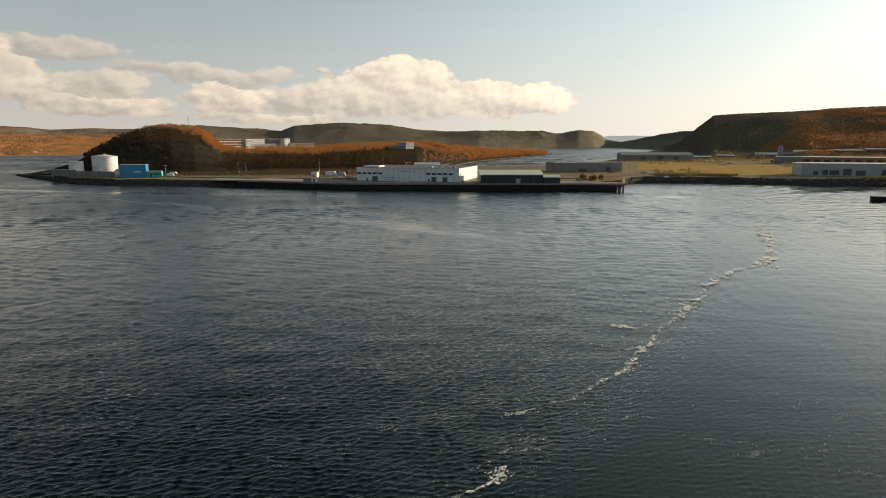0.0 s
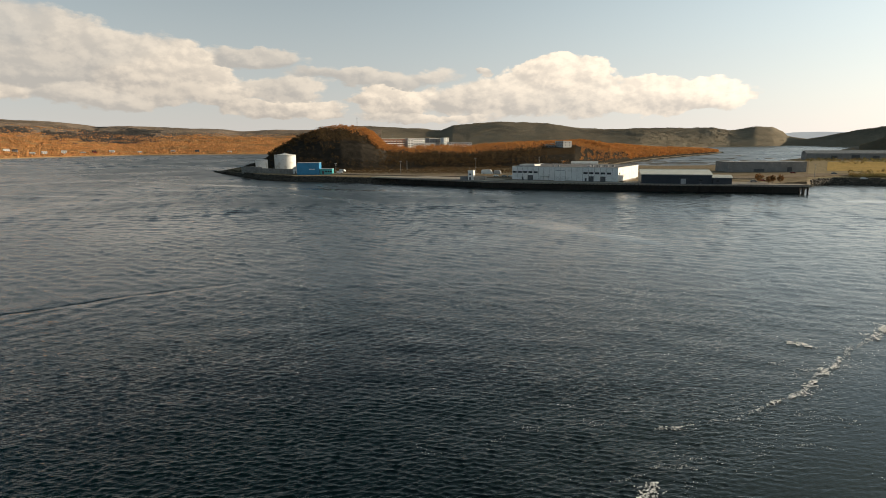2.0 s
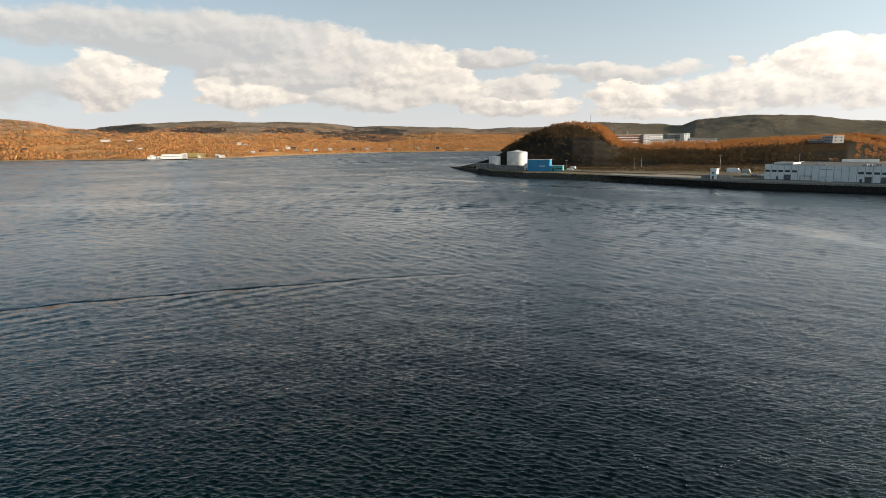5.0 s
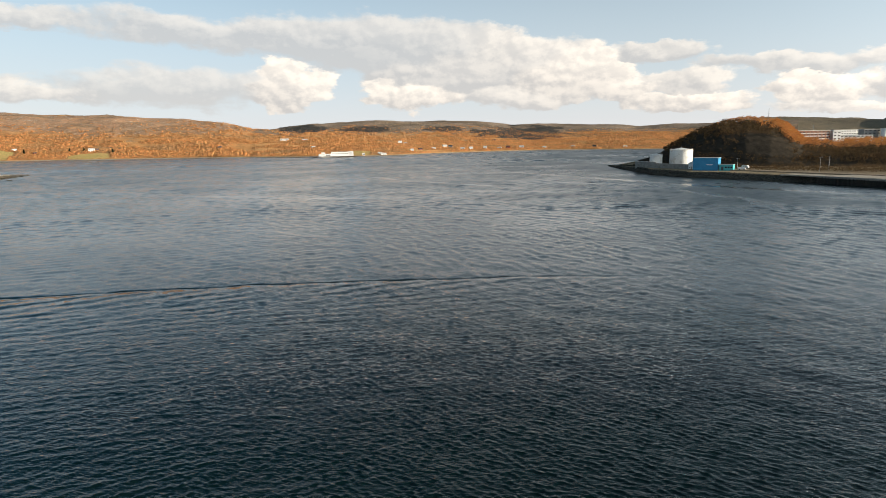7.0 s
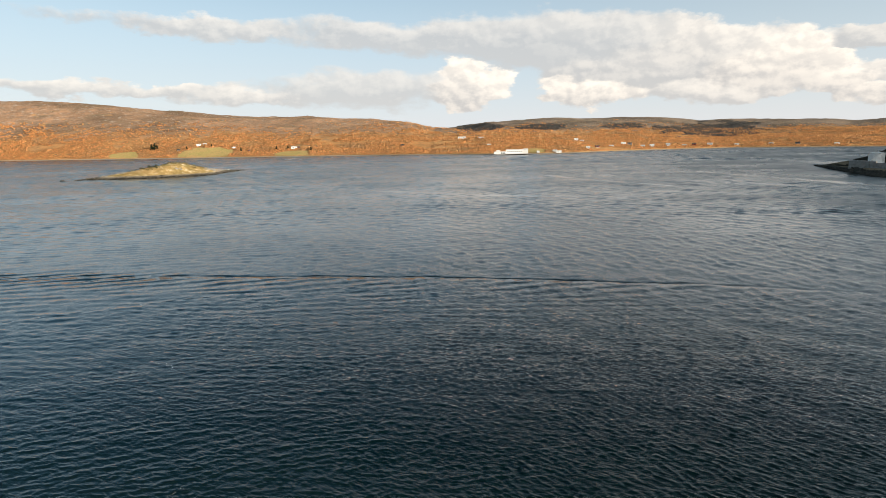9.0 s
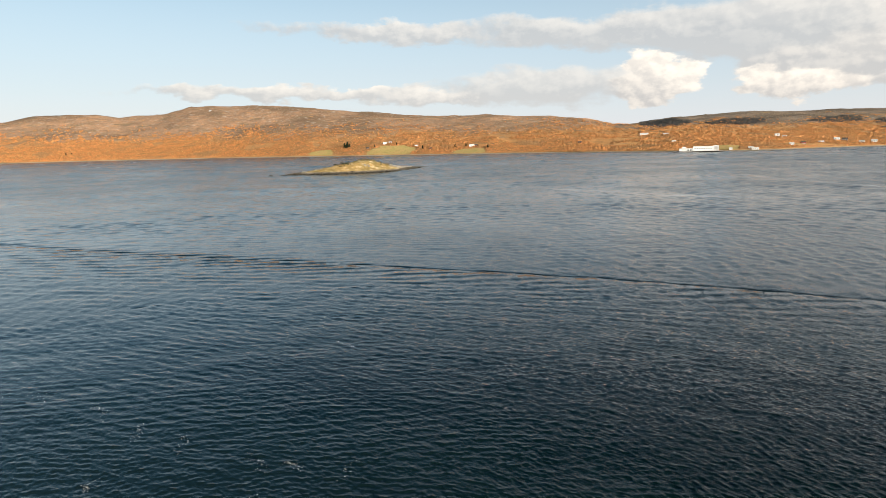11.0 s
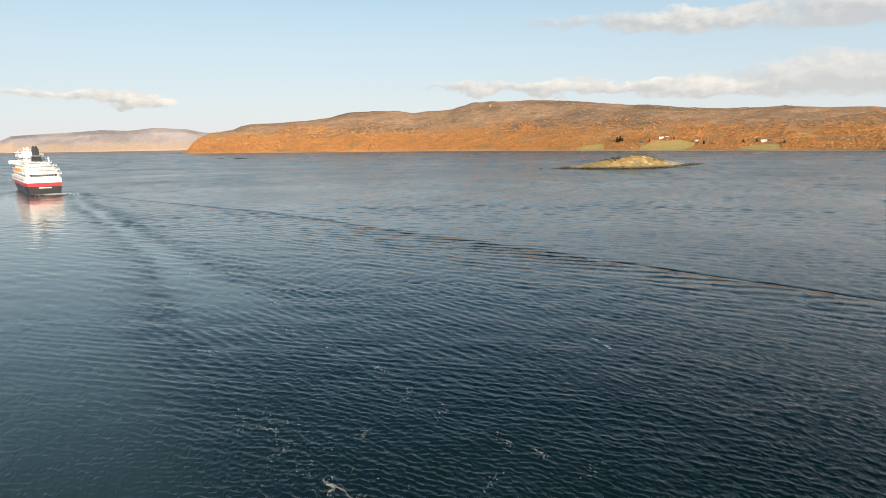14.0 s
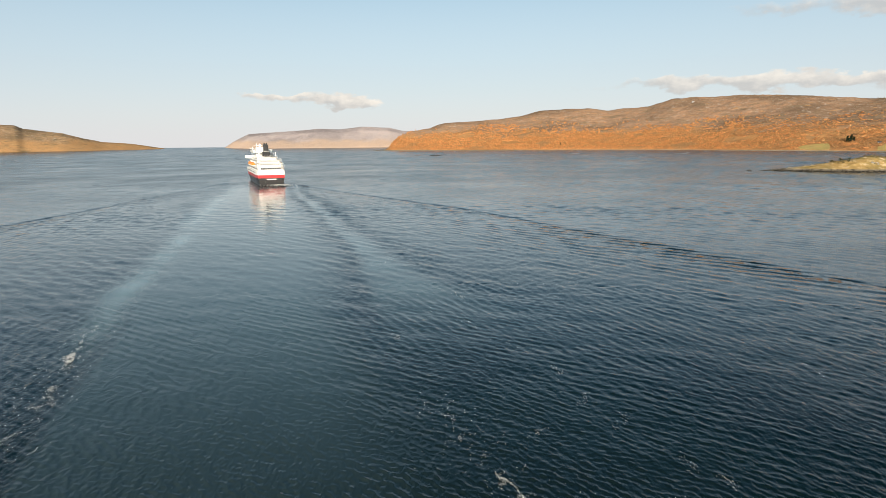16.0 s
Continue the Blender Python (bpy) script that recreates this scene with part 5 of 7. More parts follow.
# ---- vehicles ----
def vehicle(name, m, l, w, h, paint, label, category, van=True):
    car = thing(name, label, category, m, "parked vehicles")
    bm = prism([(0, 0.35), (l, 0.35), (l, h * 0.55), (l * (0.93 if van else 0.8), h * 0.6), (l * (0.84 if van else 0.66), h), (l * 0.04 if van else l * 0.2, h), (0, h * 0.62)], 0, w, "x")
    bmesh.ops.bevel(bm, geom=bm.edges[:], offset=0.07, segments=1, affect="EDGES")
    part("body", bm, paint, car)
    part("windscreen", prism([(l * 0.87, h * 0.66), (l * 0.90, h * 0.66), (l * 0.845, h * 0.95), (l * 0.82, h * 0.95)] if van else
                             [(l * 0.72, h * 0.66), (l * 0.77, h * 0.66), (l * 0.68, h * 0.95), (l * 0.64, h * 0.95)], -0.01, w + 0.01, "x"), M_GLASS, car)
    for x in (l * 0.2, l * 0.8):
        for y in (0.1, w - 0.1):
            b = tube(0, 0, -0.12, 0.12, 0.36, 0.36, 12)
            bmesh.ops.rotate(b, verts=b.verts[:], cent=(0, 0, 0), matrix=Matrix.Rotation(radians(90), 3, "X"))
            bmesh.ops.translate(b, verts=b.verts[:], vec=(x, y, 0.36))
            part("wheel", b, M_TYRE, car)
    return car


M_CARRED = material("dark red car paint", ((0.20, 0.03, 0.03), (0.17, 0.03, 0.03)), 2, 0.3, 0.0)
M_CARGREY = material("grey car paint", ((0.20, 0.21, 0.22), (0.16, 0.17, 0.18)), 2, 0.3, 0.0)
vehicle("van", pose(-232, 524, 4.75, 0, 0, -10), 6.2, 2.1, 2.7, M_WHITE, "white van parked below the headland", "van")
vehicle("van", pose(-223, 498, 4.95, 0, 0, 15), 5.6, 2.0, 2.2, M_WHITE, "white van beside the turquoise annex", "van")
vehicle("lorry", pose(-97, 508, 4.75, 0, 0, -5), 9.5, 2.5, 3.9, M_WHITE, "white box lorry parked behind the yard", "lorry")
vehicle("lorry", pose(-86.5, 508, 4.75, 0, 0, -5), 6.0, 2.4, 3.3, M_PALE, "grey lorry beside the white box lorry", "lorry")
for x, y, paint, words in ((-80, 468, M_WHITE, "white"), (-73.5, 467, M_PALE, "silver"), (-68.5, 466, M_WHITE, "white"), (92, 428, M_CARGREY, "grey"), (99, 437, M_CARRED, "dark red"),
                           (176, 548, M_CARGREY, "grey"), (171, 476, M_WHITE, "white"), (215, 545, M_CARGREY, "grey"), (150, 560, M_CARRED, "dark red")):
    car_z = 5.0 if x < 120 else 4.75
    vehicle("car", pose(x, y, car_z, 0, 0, -8), 4.3, 1.75, 1.5, paint, words + " car parked on the harbour gravel", "car", van=False)


# ---- the pale tower and blocks on the quay ----
def make_quay_tower():
    t = thing("quay_tower", "narrow white square tower on the quay", "tower", facing((-92, 431), (-88, 430.4), 4.5))
    part("wall", box(0, 0, 0, 4.0, 4.2, 6.6, bevel=0.05), M_WHITE, t)
    part("roof", box(-0.15, -0.15, 6.6, 4.15, 4.35, 6.85), M_LIGHT_ROOF, t)
    part("door", box(1.2, -0.08, 0.05, 2.4, 0.02, 2.2), M_SEAM, t)
    part("aerial", tube(0.6, 2, 6.85, 9.0, 0.06, 0.04, 6), M_STEEL, t)
    window(t, 1.2, 2.4, 3.6, 4.6)
    b = thing("concrete_block", "low pale concrete block beside the tower", "block", facing((-87.5, 431.5), (-79, 431), 4.5))
    part("body", box(0, 0, 0, 8.2, 4, 2.3, bevel=0.06), M_APRON, b)
    part("lid", box(-0.1, -0.1, 2.3, 8.3, 4.1, 2.5), M_CONCRETE, b)
    g = thing("grey_container", "dark grey container beside the pale tower", "container", facing((-98, 433), (-92.5, 432), 4.5))
    part("body", box(0, 0, 0.1, 5.4, 2.4, 2.6), M_GREY, g)
    for i in range(12):
        part("rib", box(0.2 + i * 0.43, -0.06, 0.25, 0.36 + i * 0.43, 0.0, 2.45), M_GREY, g)


make_quay_tower()


def lamp_mast(x, y, z, h):
    mast = thing("lamp_mast", "tall grey steel lamp mast in the harbour", "lamp mast", pose(x, y, z), "harbour lamp masts")
    part("pole", tube(0, 0, 0, h, 0.14, 0.08, 8), M_STEEL, mast)
    part("arm", box(-1.2, -0.06, h - 0.15, 1.2, 0.06, h), M_STEEL, mast)
    for s in (-1.1, 0.7):
        part("lamp_head", box(s, -0.2, h - 0.35, s + 0.5, 0.2, h - 0.12), M_PALE, mast)


for x, y, h in ((-102, 510, 13.5), (-165, 500, 11), (-228, 508, 9), (-30, 500, 12), (150, 500, 10)):
    lamp_mast(x, y, 4.5, h)


# ---- the warehouse ----
def make_warehouse():
    w, d, h = 74.5, 62.0, 9.2
    ware = thing("warehouse", "long white panelled warehouse with a flat dark roof", "warehouse", facing((-61.2, 438), (11, 419), 4.55))
    part("wall", box(0.3, 0.3, 0, w - 0.3, d - 0.3, h - 0.1), M_GREY, ware)
    n = 19
    p = w / n
    for i in range(n):
        part("panel", box(i * p + 0.14, 0, 0.5, (i + 1) * p - 0.14, 0.3, h), M_WHITE, ware)
    for i in range(11):
        q = d / 11
        part("panel", box(w - 0.3, i * q + 0.12, 0.5, w, (i + 1) * q - 0.12, h), M_WHITE, ware)
        part("panel", box(0, i * q + 0.12, 0.5, 0.3, (i + 1) * q - 0.12, h), M_WHITE, ware)
    part("plinth", box(-0.05, -0.08, -0.5, w + 0.05, d + 0.05, 0.5), M_CONCRETE, ware)
    part("roof", box(0.1, 0.1, h, w - 0.1, d - 0.1, h + 0.3), M_ROOF, ware)
    for a in ((-0.1, -0.1, w + 0.1, 0.25), (-0.1, d - 0.25, w + 0.1, d + 0.1), (-0.1, 0.25, 0.25, d - 0.25), (w - 0.25, 0.25, w + 0.1, d - 0.25)):
        part("parapet", box(a[0], a[1], h, a[2], a[3], h + 0.45), M_LIGHT_ROOF, ware)
    for i in (0, 1, 2, 3, 4, 13, 14, 15, 16, 17):
        c = (i + 0.5) * p
        for s in (-1, 0, 1):
            window(ware, c + s * 0.95 - 0.46, c + s * 0.95 + 0.46, 5.0, 6.3)
    for i, wide in ((3, 3.9), (14, 3.3), (16, 3.3), (8, 3.6), (9, 3.6)):
        c = (i + 0.5) * p
        dark = M_SEAM if i not in (8, 9) else M_WHITE
        door = part("gate", box(c - wide / 2, -0.1, 0.1, c + wide / 2, 0.05, 3.6 if i not in (8, 9) else 5.6), dark, ware)
        for k in range(5):
            part("rail", box(c - wide / 2, -0.13, 0.5 + k * 0.65, c + wide / 2, -0.1, 0.56 + k * 0.65), M_GREY, door)
    part("door", box(7.4, -0.1, 0.1, 8.6, 0.02, 2.3), M_SEAM, ware)
    part("door", box(52.6, -0.1, 0.1, 53.8, 0.02, 2.3), M_SEAM, ware)
    part("canopy", box(21.5, -2.4, 3.0, 28, 0, 3.25), M_GREY, ware)
    for x in (21.8, 27.7):
        part("post", tube(x, -2.2, 0, 3.0, 0.1, 0.1, 6), M_STEEL, ware)
    part("sign", box(p * 8.2, -0.06, 6.9, p * 9.8, -0.01, 7.5), M_PALE, ware, "plain grey name bar")
    part("roof_house", box(1.5, 10, h + 0.3, 13, 22, h + 1.5), M_LIGHT_ROOF, ware)
    for i, x in enumerate((55, 57.5, 60, 62.5, 65, 68)):
        part("roof_fan", tube(x, 9 + (i % 2) * 4, h + 0.3, h + 1.5, 0.7, 0.8, 10), M_STEEL, ware)
    for x in (29, 33):
        part("roof_fan", tube(x, 4, h + 0.3, h + 1.4, 0.5, 0.6, 10), M_STEEL, ware)
    part("duct", box(52, 6, h + 0.3, 54, 12, h + 1.3), M_STEEL, ware)
    for y in (3.0,):
        side_window(ware, y, y + 1.6, 5.0, 6.3, w)


make_warehouse()
back = thing("white_store", "white store with a shallow roof behind the warehouse", "store", facing((-25, 545), (-2, 545), 4.5))
gable(back, 22, 15, 8.2, 1.6, M_WHITE, M_LIGHT_ROOF)
for i in range(7):
    part("panel", box(0.1 + i * 3.1, -0.06, 0.2, 3.0 + i * 3.1, 0.0, 8.0), M_WHITE, back)


# ---- the black shed with the cream roof ----
def make_black_shed():
    shed = thing("black_shed", "long blue-black shed with a cream metal roof", "shed", facing((24.8, 408.5), (66.3, 408.5), 4.55))
    w, d, h, rise = 41.5, 31, 5.9, 2.4
    part("wall", prism([(0, 0), (d, 0), (d, h), (d / 2, h + rise), (0, h)], 0.05, w - 0.05, "y"), M_NAVY, shed)
    k = rise / (d / 2)
    n = 14
    for i in range(n):
        for a, b in ((-0.6, d / 2), (d + 0.6, d / 2)):
            za = h - 0.6 * k
            part("roof_sheet", prism([(a, za + 0.05), (b, h + rise + 0.05), (b, h + rise + 0.25), (a, za + 0.25)], i * (w + 1) / n - 0.5 + 0.03, (i + 1) * (w + 1) / n - 0.5, "y"), M_CREAM, shed)
    part("ridge_cap", box(-0.5, d / 2 - 0.4, h + rise + 0.2, w + 0.5, d / 2 + 0.4, h + rise + 0.4), M_CREAM, shed)
    for i in range(16):
        part("board", box(i * w / 16 + 0.05, -0.07, 0.1, (i + 1) * w / 16 - 0.05, -0.004, h - 0.2), M_NAVY, shed)
    part("gutter", box(-0.5, -0.75, h - 0.35, w + 0.5, -0.58, h - 0.15), M_LIGHT_ROOF, shed)
    gate = part("gate", box(23.5, -0.16, 0.1, 26.5, -0.075, 3.2), M_PALE, shed, "pale grey sliding gate")
    part("rail", box(22.5, -0.16, 3.2, 27.5, -0.06, 3.35), M_STEEL, gate)
    window(shed, 34, 36.2, 1.7, 3.2, -0.09)
    part("gable_board", prism([(0.3, h - 0.2), (d - 0.3, h - 0.2), (d / 2, h + rise - 0.25)], w - 0.04, w + 0.12, "y"), M_WHITE, shed, "pale gable end")
    porch = thing("lean_to", "small pale lean-to with a pitched roof beside the black shed", "lean-to", facing((67, 410), (78, 410), 4.55))
    gable(porch, 11, 12, 4.0, 1.4, M_NAVY, M_CREAM)
    part("gable_board", prism([(0.2, 3.4), (11.8, 3.4), (6, 5.2)], 11.0, 11.12, "y"), M_WHITE, porch)
    window(porch, 2, 4, 1.4, 2.6)


make_black_shed()


def bush(name, places, tall, mat, label, seed):
    return wood(name, np.array(places, float), tall, 160, 0.55, mat, seed, label, 0.42)


bush("quay_bush", [(101, 421, 4.6), (104, 424, 4.6), (98, 432, 4.8), (110, 430, 4.4)], (4.0, 6.5), M_RUST, "leafless brown bushes on the quay's end", 71)


# ---- halls on the flat land ----
def on_ground(az, far):
    z = float(headland(np.array([float(az)]), np.array([float(far)]))[0])
    return -far * math.sin(radians(az)), far * math.cos(radians(az)), z


def hall(name, m, w, d, h, wall, roof, label, windows=0, gates=(), rise=0.0, group=""):
    b = thing(name, label, "hall", m, group)
    if rise:
        gable(b, w, d, h, rise, wall, roof)
    else:
        part("wall", box(0, 0, -0.6, w, d, h), wall, b)
        part("roof", box(-0.3, -0.3, h, w + 0.3, d + 0.3, h + 0.5), roof, b)
    n = max(int(w / 4), 2)
    for i in range(n):
        part("panel", box(i * w / n + 0.06, -0.09, 0.2, (i + 1) * w / n - 0.06, -0.004, h - 0.1), wall, b)
    for i in range(windows):
        x = (i + 0.5) * w / windows
        window(b, x - w / windows * 0.3, x + w / windows * 0.3, h * 0.45, h * 0.72, -0.11)
    for x, gw, gh in gates:
        part("gate", box(x, -0.2, 0.1, x + gw, -0.1, gh), M_SEAM, b)
    return b


hall("grey_hall", facing((107, 585), (172, 596), 4.6), 66, 30, 8.2, M_GREY, M_GREY, "long plain grey hall with a flat roof", 0, ((22, 9, 2.6), (50, 4, 4)))
hall("white_hall", facing((300.5, 519), (357.5, 500.5), 4.9), 96, 34, 9.4, M_PALE, M_LIGHT_ROOF, "long pale grey hall with a bright roof edge", 0,
     ((9, 4, 3.2), (16, 4, 4.5), (21, 7, 4.2), (31, 6, 5.4), (40, 7, 4.2), (58, 8, 5.0), (72, 6, 4.2)))
hall("dark_hall", facing((283, 985), (393, 973), 4.9), 110, 40, 9.0, M_GREY, M_GREY, "large dark grey hall with a shallow roof", 0, ((30, 8, 6), (55, 10, 7), (80, 8, 6)), rise=4.0)
hall("long_store", facing((451, 779), (560, 709), 4.9), 130, 25, 9.5, M_BRICK, M_LIGHT_ROOF, "long low brown store with a pale roof edge", 12)
hall("back_store", facing((455, 850), (575, 790), 4.9), 134, 25, 9.0, M_GREY, M_LIGHT_ROOF, "long low grey store with a pale roof", 0)
for az, far, w, h, wall, words in ((-26.7, 1300, 36, 6, M_WHITE, "white"), (-29.4, 1290, 26, 6, M_WHITE, "white"), (-32.2, 1260, 40, 6, M_BRICK, "brown"), (-34.2, 1260, 50, 8, M_BRICK, "brown"),
                                  (-36.2, 1250, 36, 7, M_WHITE, "white"), (-23.8, 1270, 30, 5, M_GREY, "grey"), (-21.4, 1180, 40, 4, M_GREY, "grey")):
    x, y, z = on_ground(az, far)
    hall("works_hall", pose(x, y, z + 0.3, 0, 0, az), w, 18, h, wall, M_LIGHT_ROOF, words + " works hall at the foot of the hill", 5, rise=1.5, group="works halls")


def make_silo():
    s = thing("silo_tower", "tall pale concrete tower below the harbour hill", "tower", pose(*on_ground(-28.5, 1290), 0, 0, -28.5))
    part("shaft", box(-4.5, -4.5, -2, 4.5, 4.5, 18.5, bevel=0.2), M_PALE, s)
    part("cap", box(-3, -3, 18.5, 3, 3, 21, bevel=0.1), M_PALE, s)
    part("annex", box(5, -6, -2, 24, 6, 8), M_PALE, s)
    for i in range(4):
        window(s, -1, 1, 3 + i * 4.0, 4.6 + i * 4.0, -4.5)


make_silo()

pier = thing("pier", "short dark timber pier in the harbour water", "pier", pose(233, 333, 0, 0, 0, -22))
part("deck", box(0, 0, 1.7, 40, 5, 2.3), M_TIMBER, pier)
part("wall", box(0.1, 0.3, -2, 40, 4.7, 1.7), M_TIMBER, pier)
for i in range(8):
    part("pile", tube(0.3 + i * 4, 0.1, -2, 2.4, 0.25, 0.22, 8), M_TIMBER, pier)


# ---- the dry meadow ----
def make_meadow():
    az = np.arange(-40, -17.4, 0.25)
    d = np.arange(556, 1000, 6.0)
    a, r = np.meshgrid(az, d, indexing="ij")
    x, y = -r * np.sin(np.radians(a)), r * np.cos(np.radians(a))
    z = headland(a, r) + 0.12 + 0.12 * fbm(x, y, 14, 3, 105)
    na, nd = a.shape
    k = np.arange(na * nd).reshape(na, nd)
    faces = np.stack([k[:-1, :-1], k[:-1, 1:], k[1:, 1:], k[1:, :-1]], -1).reshape(-1, 4)
    mid = fbm(x, y, 60, 3, 107).ravel()
    edge = ((r - 556) / 444).ravel()
    keep = (mid + 0.75 - 1.1 * np.abs(edge - 0.45) * 2)[faces].min(1) > 0
    tagged(array_mesh("meadow", np.stack([x, y, z], -1).reshape(-1, 3), faces[keep], M_GRASS, True), "dry yellow meadow behind the stone bank", "grass", kind="structure")


make_meadow()


# ---- buildings on the headland ----
def block(name, m, w, d, storeys, wall, roof, label, bays, band=None, storey=3.2, category="building"):
    b = thing(name, label, category, m)
    h = storeys * storey
    part("wall", box(0, 0, -12, w, d, h), wall, b)
    part("roof", box(-0.4, -0.4, h, w + 0.4, d + 0.4, h + 0.5), roof, b)
    for s in range(storeys):
        z = s * storey
        if band is not None:
            part("band", box(-0.12, -0.16, z + 0.05, w + 0.12, -0.005, z + 0.8), band, b, "pale balcony band")
        for i in range(bays):
            x = (i + 0.5) * w / bays
            window(b, x - w / bays * 0.26, x + w / bays * 0.26, z + 1.25, z + 2.35)
        for k in range(max(int(d / 5), 1)):
            y = (k + 0.5) * d / max(int(d / 5), 1)
            side_window(b, y - 0.9, y + 0.9, z + 1.2, z + 2.3, w)
    return b


def turned(left, right, z, back=1.03):
    """The pose and length of a front whose right end lies further back, facing the sun."""
    right = (right[0] * back, right[1] * back)
    return facing(left, right, z), math.hypot(right[0] - left[0], right[1] - left[1])


m, w = turned((-280, 771), (-250, 778), 20.8)
hotel = block("apartment_block", m, w, 13, 5, M_BRICK, M_LIGHT_ROOF, "five-storey brown block with pale balcony bands", 8, M_WHITE)
for i in range(9):
    part("balcony_divider", box(i * w / 8 - 0.12, -0.5, 0, i * w / 8 + 0.12, -0.17, 16.0), M_BRICK, hotel)
part("chimney", tube(w * 0.6, 7, 16.4, 22.7, 0.35, 0.3, 8), M_STEEL, hotel)
for name, left, right, z, back, d, storeys, wall, label, bays in (
        ("white_wing", (-254, 802), (-246, 802), 26.0, 1.008, 10, 3, M_WHITE, "white wing with large windows beside the brown block", 2),
        ("school_block", (-281, 888), (-249, 891), 31.5, 1.03, 12, 2, M_WHITE, "long white two-storey block on the headland", 12),
        ("grey_block", (-247, 884), (-226, 888), 31.5, 1.015, 12, 2, M_GREY, "dark grey block with a pale roof", 5),
        ("white_tower_block", (-226, 889), (-218.5, 889), 29, 1.008, 8, 3, M_WHITE, "narrow white three-storey block", 2),
        ("low_wing", (-264, 858), (-232, 864), 28, 1.02, 8, 1, M_WHITE, "low white wing before the grey block", 8),
        ("low_terrace", (-216, 880), (-183, 884), 28.5, 1.02, 8, 1, M_WHITE, "long low white terrace on the headland", 9)):
    m, w = turned(left, right, z, back)
    block(name, m, w, d, storeys, wall, M_LIGHT_ROOF, label, bays)
block("square_block", facing((-58.0, 809.5), (-47.5, 799), 19.5), 15, 14, 4, M_PALE, M_LIGHT_ROOF, "square pale block above the warehouse", 4)
chapel = block("lodge", facing((-70, 806), (-56, 806), 21), 14, 10, 2, M_GREY, M_LIGHT_ROOF, "grey lodge with a tilted pale roof", 4)
part("roof_wing", prism([(-2, 7.0), (15, 9.6), (15, 10.0), (-2, 7.4)], -0.6, 10.6, "x"), M_LIGHT_ROOF, chapel)


def mast(m, h, label):
    a = thing("aerial_mast", label, "mast", m)
    part("pole", tube(0, 0, -1, h, 0.3, 0.14, 6), M_STEEL, a)
    for z in (0.55, 0.75, 0.92):
        part("crossbar", box(-0.9, -0.08, h * z, 0.9, 0.08, h * z + 0.14), M_STEEL, a)
    return a


def ground_z(f, x, y):
    a, d = bearing_of(np.array([float(x)]), np.array([float(y)]))
    return float(f(a, d)[0])


mast(pose(-290, 713, ground_z(headland, -290, 713)), 14, "thin steel aerial mast on the headland's top")
mast(pose(-554, 4264, ground_z(back_hills, -554, 4264) - 1), 12, "small aerial mast on the far hilltop")
mast(pose(-172, 540, ground_z(headland, -172, 540)), 11, "wooden power pole below the headland")
mast(pose(-60, 620, ground_z(headland, -60, 620)), 13, "wooden power pole on the dark slope")


def make_summit_hut():
    x, y = -3080 * math.sin(radians(102.0)), 3080 * math.cos(radians(102.0))
    hut = thing("summit_hut", "small dark lookout hut on the ridge's top", "hut", pose(x, y, ground_z(far_side, x, y), 0, 0, 102))
    part("wall", box(-5, -3, -3, 5, 3, 5.0), M_GREY, hut)
    part("roof", prism([(-3.6, 5.0), (3.6, 5.0), (0, 7.4)], -5.6, 5.6, "y"), M_ROOF, hut)
    part("annex", box(5, -2, -3, 9, 2, 3.2), M_GREY, hut)


make_summit_hut()


# ---- the island ----
def island_height(x, y):
    """A low whaleback island with a turf cap; long axis along its own u."""
    cx, cy, turn = -755.0, 0.0, radians(125)
    u = ((x - cx) * math.cos(turn) + (y - cy) * math.sin(turn))
    v = (-(x - cx) * math.sin(turn) + (y - cy) * math.cos(turn)) - (25 * (u / 110) ** 2 - 18)
    wide = np.interp(u, [-100, -88, -40, 20, 70, 118, 132], [3, 8, 32, 34, 17, 7, 3])
    r = np.hypot(np.where(u < 0, u / 96, u / 128), v / wide)
    low = 3.4 * (1 - r ** 2.0)
    knoll = 8.6 * np.exp(-((u - 2) / 34) ** 2 - (v / 26) ** 2) + 2.2 * np.exp(-((u - 6) / 13) ** 2 - (v / 15) ** 2) + 2.6 * np.exp(-((u + 40) / 28) ** 2 - (v / 20) ** 2) + 1.6 * np.exp(-((u - 40) / 20) ** 2 - (v / 16) ** 2)
    z = low + np.where(low > -2, knoll, 0) + 0.9 * fbm(x, y, 11, 4, 111) + 0.6 * fbm(x, y, 3.5, 3, 113)
    return np.maximum(z, -4)


